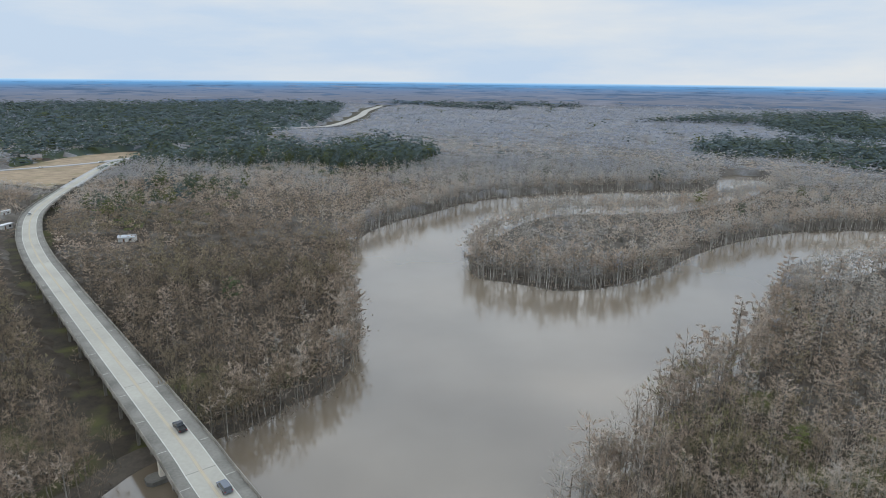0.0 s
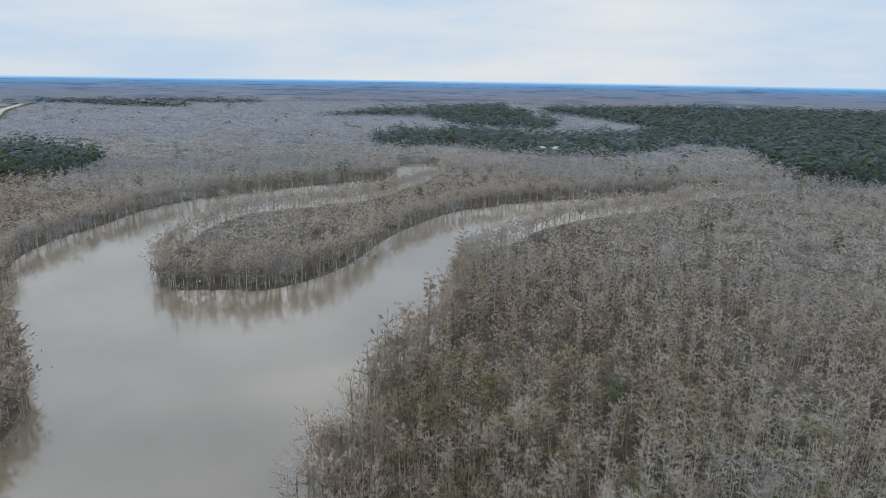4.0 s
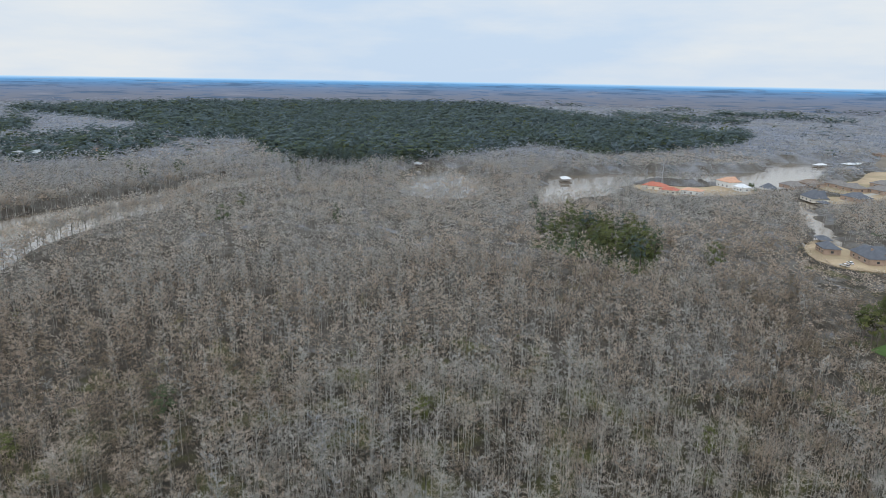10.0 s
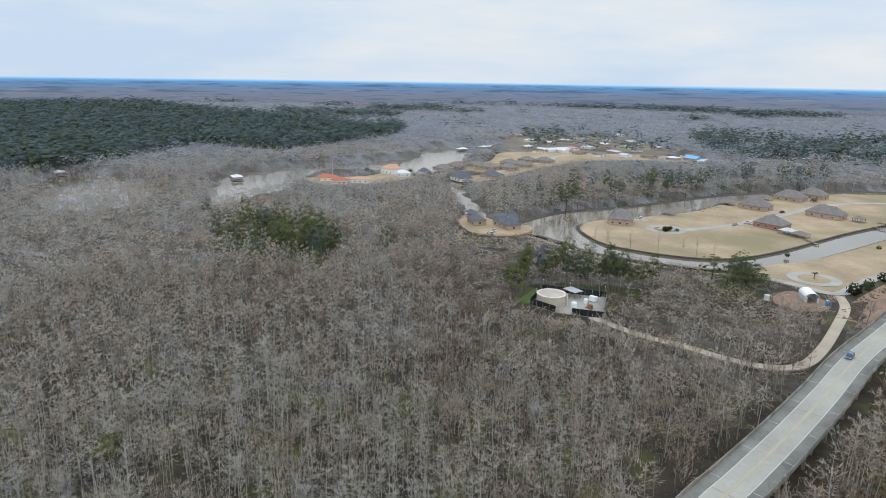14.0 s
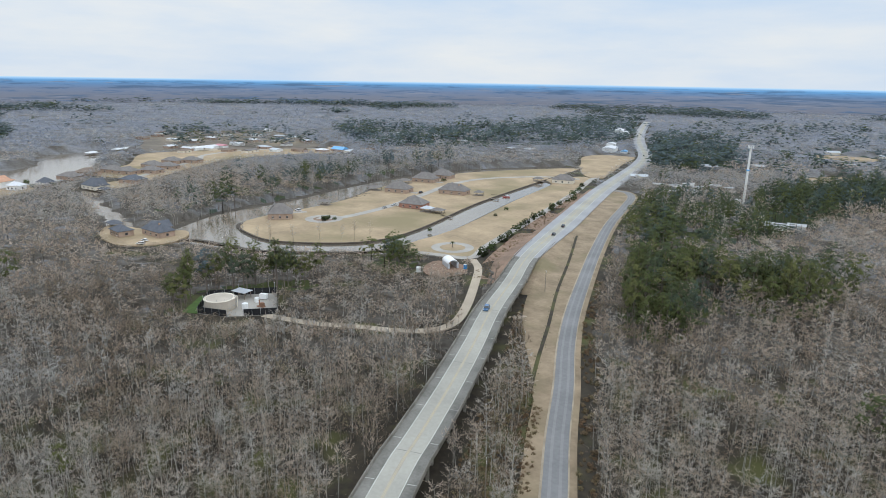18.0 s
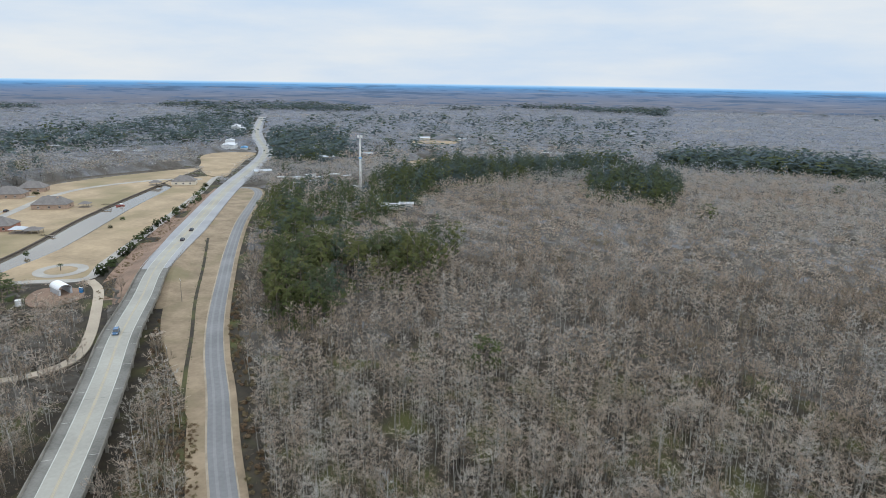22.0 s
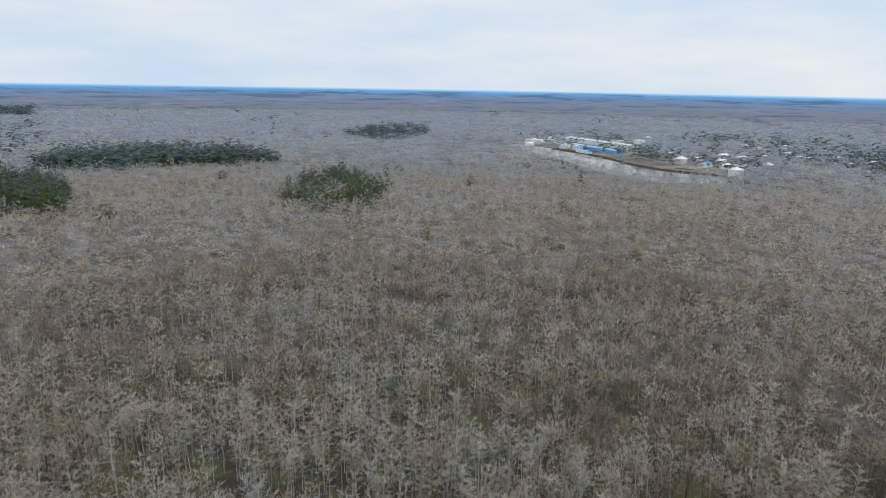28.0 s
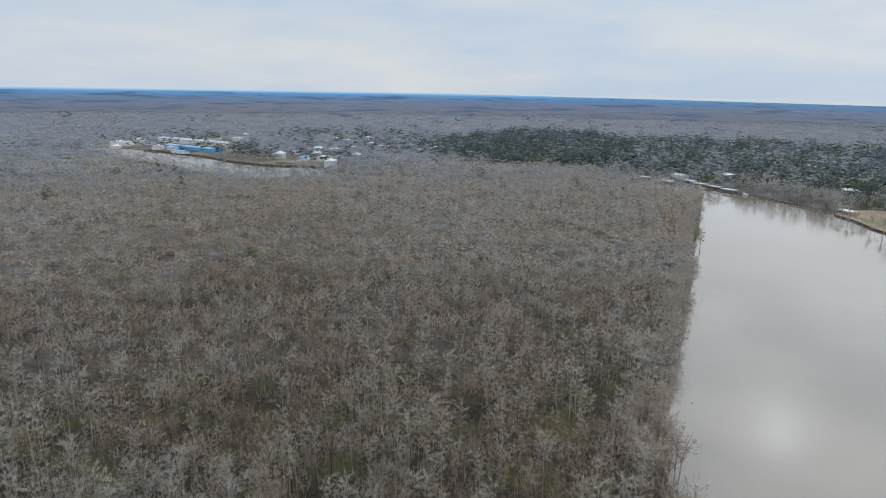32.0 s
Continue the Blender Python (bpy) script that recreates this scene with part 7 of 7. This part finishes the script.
for x, y in ((-836, 5), (-870, 61), (-996, 106), (-1068, 172), (-1355, 11), (-1171, -211), (-760, 120), (-700, 200)):
    small_house(x, y, 35, 18, 11, M_SIDING, (M_METAL_W, M_METAL_G)[int(x) % 2], "pale-roofed house half hidden by trees", "far bank houses")
yacht = thing("sailboat", -697, 21, 0, 40, "small white sailboat moored at the far bank", "sailboat")
part("hull", Shape().add([(-4, -1.1, 1.0), (-4, 1.1, 1.0), (1, 1.3, 1.0), (4.6, 0, 1.2), (1, -1.3, 1.0), (-3.6, -0.7, -0.3), (-3.6, 0.7, -0.3), (1, 0.8, -0.3), (3.6, 0, -0.2), (1, -0.8, -0.3)],
     [(0, 1, 2, 3, 4), (0, 4, 9, 5), (4, 3, 8, 9), (3, 2, 7, 8), (2, 1, 6, 7), (1, 0, 5, 6)]), M_POLY_W, yacht)
part("cabin", Shape().box((-0.3, 0, 1.3), (3.4, 1.5, 0.6)), M_POLY_W, yacht)
part("mast", Shape().cyl((0.6, 0, 1.0), (0.6, 0, 12.5), 0.14, 0.09, n=6), M_STEEL, yacht)
part("boom", Shape().cyl((0.6, 0, 2.2), (-3.4, 0, 2.1), 0.12, n=6), M_POLY_W, yacht)
# small boat on the canal
boat = thing("motor_boat", 388, -375, 0, 60, "red and white motor boat moored on the canal", "boat")
part("hull", Shape().add([(-3, -1, 0.8), (-3, 1, 0.8), (1, 1.1, 0.8), (3.4, 0, 1.0), (1, -1.1, 0.8), (-2.8, -0.7, -0.2), (-2.8, 0.7, -0.2), (1, 0.7, -0.2), (2.8, 0, 0), (1, -0.7, -0.2)],
     [(0, 1, 2, 3, 4), (0, 4, 9, 5), (4, 3, 8, 9), (3, 2, 7, 8), (2, 1, 6, 7), (1, 0, 5, 6)]), M_CAR_RD, boat)
part("windscreen", Shape().box((0.4, 0, 1.1), (0.1, 1.6, 0.5)), M_GLASS, boat)
part("canopy", Shape().box((-0.8, 0, 2.0), (2.2, 1.8, 0.08)), M_POLY_W, boat)

# ---- single shrubs, palms and lone trees ----
_bush = [shrub_bush(0, 40 + i) for i in range(3)]
_bush_me = [raw_mesh("leaves", V, F, np.zeros(len(F), int), [M_SHRUB], np.full(len(V), 0.3 + 0.2 * i), N) for i, (V, F, M, N) in enumerate(_bush)]


def shrub(x, y, s, label="dark evergreen shrub beside the drive", group="shrubs along the drive"):
    t = thing("shrub", x, y, 0.9, _sr.uniform(0, 360), label, "shrub", group)
    o = part("leaves", _sr.choice(_bush_me), None, t)
    o.scale = (s, s, s * _sr.uniform(0.9, 1.2))
    part("stem", Shape().cyl((0, 0, -0.2), (0, 0, 0.7 * s), 0.09, n=5), M_BARK, t)


for x, y in ((258, -232), (269, -250), (284, -277), (292, -293), (303, -313), (315, -339), (326, -359), (338, -382), (348, -410), (373, -448), (397, -499), (276, -262), (298, -303), (309, -326), (332, -371), (344, -398), (360, -428), (385, -472), (265, -243)):
    shrub(x + _sr.uniform(-3, 1), y + _sr.uniform(-2, 2), _sr.uniform(1.9, 2.9))
for x, y, s in ((322, -244, 1.3), (333, -312, 1.2), (345, -334, 1.4)):
    shrub(x, y, s, "dark shrub on the canal bank", "canal bank shrubs")
for i in range(7):
    shrub(390 + _sr.uniform(-4, 5), -206 + _sr.uniform(-5, 5), _sr.uniform(1.0, 1.7), "dark shrub in the round bed", "shrubs in the bed")
for x, y in ((498, -382), (480, -380), (665, -60), (640, -62), (648, -78), (640, -80)):
    shrub(x, y, 2.2, "dark evergreen shrub beside a house", "house shrubs")
palm = thing("palm_tree", 281, -230, 0.9, 0, "small shaggy palm in the round bed", "palm")
part("trunk", Shape().cyl((0, 0, 0), (0, 0, 2.6), 0.28, 0.22, n=8), M_WOOD, palm)
for i in range(16):
    a, e = i * 0.785 + 0.3 * (i // 8), 0.3 + 0.5 * (i // 8)
    c, s = math.cos(a), math.sin(a)
    part("frond", Shape().add([(0, 0, 2.6), (c * 1.0 - s * 0.25, s * 1.0 + c * 0.25, 2.7 + e), (c * 2.1, s * 2.1, 2.2 + e * 0.9), (c * 1.0 + s * 0.25, s * 1.0 - c * 0.25, 2.7 + e)], [(0, 1, 2, 3)]), M_SHRUB, palm)

TREE_KINDS = tree_things()


def lone_tree(x, y, scale, label, group, broad=0, z=0.3):
    t = thing("bare_hardwood" if broad == 1 else "bare_cypress", x, y, z, _sr.uniform(0, 360), label, "tree", group)
    t.scale = (scale * _sr.uniform(0.9, 1.15), scale * _sr.uniform(0.9, 1.15), scale)
    for nm, me in TREE_KINDS[broad * 5 + _sr.randrange(5 if broad < 2 else 3)][1]:
        part(nm, me, None, t)
    return t


for x, y in ((340, -175), (328, -183), (326, -191), (319, -197), (383, -133), (370, -139), (342, -145), (334, -155), (356, -150), (350, -140)):
    lone_tree(x, y, _sr.uniform(0.7, 1.0), "lone bare cypress at the canal edge", "cypresses along the canal")
for x, y, s in ((158, 283, 1.05), (152, 276, 0.9), (131, 239, 1.0), (134, 246, 0.85), (107, 217, 1.1), (104, 212, 1.0), (87, 195, 1.0), (90, 199, 0.8), (76, 178, 0.85), (63, 164, 0.8), (43, 136, 0.75),
                (168, 271, 0.9), (184, 286, 0.95), (209, 300, 0.9), (196, 290, 0.85), (-526, -18, 0.95), (-414, -12, 1.0), (-418, -9, 0.85), (-300, -11, 0.8), (-36, 236, 0.85), (-40, 250, 0.8), (20, 326, 0.75)):
    lone_tree(x, y, s, "tall old flat-topped cypress leaning over the river bank", "tall bank cypresses", 2, 0.0)
for x, y in ((28, 131), (31, 134), (33, 130)):
    o = thing("dead_snag", x, y, 0, 0, "broken dead trunk standing in the water", "dead tree", "dead snags")
    part("trunk", Shape().cyl((0, 0, -1), (0.5, 0.2, _sr.uniform(5, 9)), 0.25, 0.08, n=6), M_WOOD, o)
    part("stub", Shape().cyl((0.2, 0.1, 4), (1.1, 0.3, 5.2), 0.09, 0.03, n=5), M_WOOD, o)

# nearest trees of the swamp, one by one
_x, _y = lattice(112, 150, 4.3)
_ok = clear_of(_x, _y) & ((_y > 40) & (_x > 70) | (_y < -60) & (_x < 60))
_pick = np.where(_ok)[0][:: max(int(_ok.sum() / 240), 1)][:240]
for _i in _pick:
    _b = int(_sr.random() < (0.2 if _y[_i] > 0 else 0.45))
    lone_tree(float(_x[_i]), float(_y[_i]), _sr.uniform(0.8, 1.1), "slender bare cypress with pale trunk in the swamp" if not _b else "bare brown-twigged hardwood in the swamp", "nearest swamp trees", _b)

# brush along roads and banks
_bb = [shrub_bush(1, 70 + i, 0.9) for i in range(4)]


def brush(name, poly, step, size, label, keep=1.0, mat_=None):
    (ax, ay), (bx, by) = poly[:, :2].min(0), poly[:, :2].max(0)
    gx, gy = np.meshgrid(np.arange(ax, bx, step), np.arange(ay, by, step))
    x = gx.ravel() + rng.uniform(-0.5, 0.5, gx.size) * step
    y = gy.ravel() + rng.uniform(-0.5, 0.5, gx.size) * step
    ok = inside(poly, x, y) & (rng.random(len(x)) < keep) & (edge_dist(HIGHWAY, x, y) > 8.5) & (edge_dist(FRONT, x, y) > 5.6) & (~inside(VERGE, x, y) | (name == "brush_ditch"))
    x, y = x[ok], y[ok]
    wood(name, _bb, x, y, np.full(len(x), 0.6), rng.uniform(0.5, 1.2, len(x)) * size, rng.uniform(0.4, 1.0, len(x)) * size, rng.random(len(x)), [M_BARK, mat_ or M_REED], label, "brush")


brush("brush_strip", STRIP, 1.5, 0.7, "brown thicket between bridge and frontage road", 0.8)
brush("brush_bank_growth", RED_BANK, 2.0, 0.7, "low rusty brush on the highway bank", 0.7)
_f = FRONT[3:60]
_nf = normals(_f)
brush("brush_roadside", np.concatenate([_f + _nf * 5.6, (_f + _nf * 11.5)[::-1]]), 2.4, 0.9, "tangled brush beside the frontage road", 0.75)
_dt = along(curve_through([(259, -314), (222, -264), (190, -219), (163, -184), (143, -157), (122, -130)], 5), 4)
tagged(part("ditch", beam(np.column_stack([_dt, np.full(len(_dt), 0.98)]), -0.7, 0.7, -0.5, 0.0), M_FLOOR), "dark wet drainage ditch in the verge", "ditch", kind="structure")
brush("brush_ditch", np.concatenate([_dt + normals(_dt) * 1.4, (_dt - normals(_dt) * 1.4)[::-1]]), 1.3, 0.4, "dark weeds in the drainage ditch", 0.8, M_SHRUB)

plant()
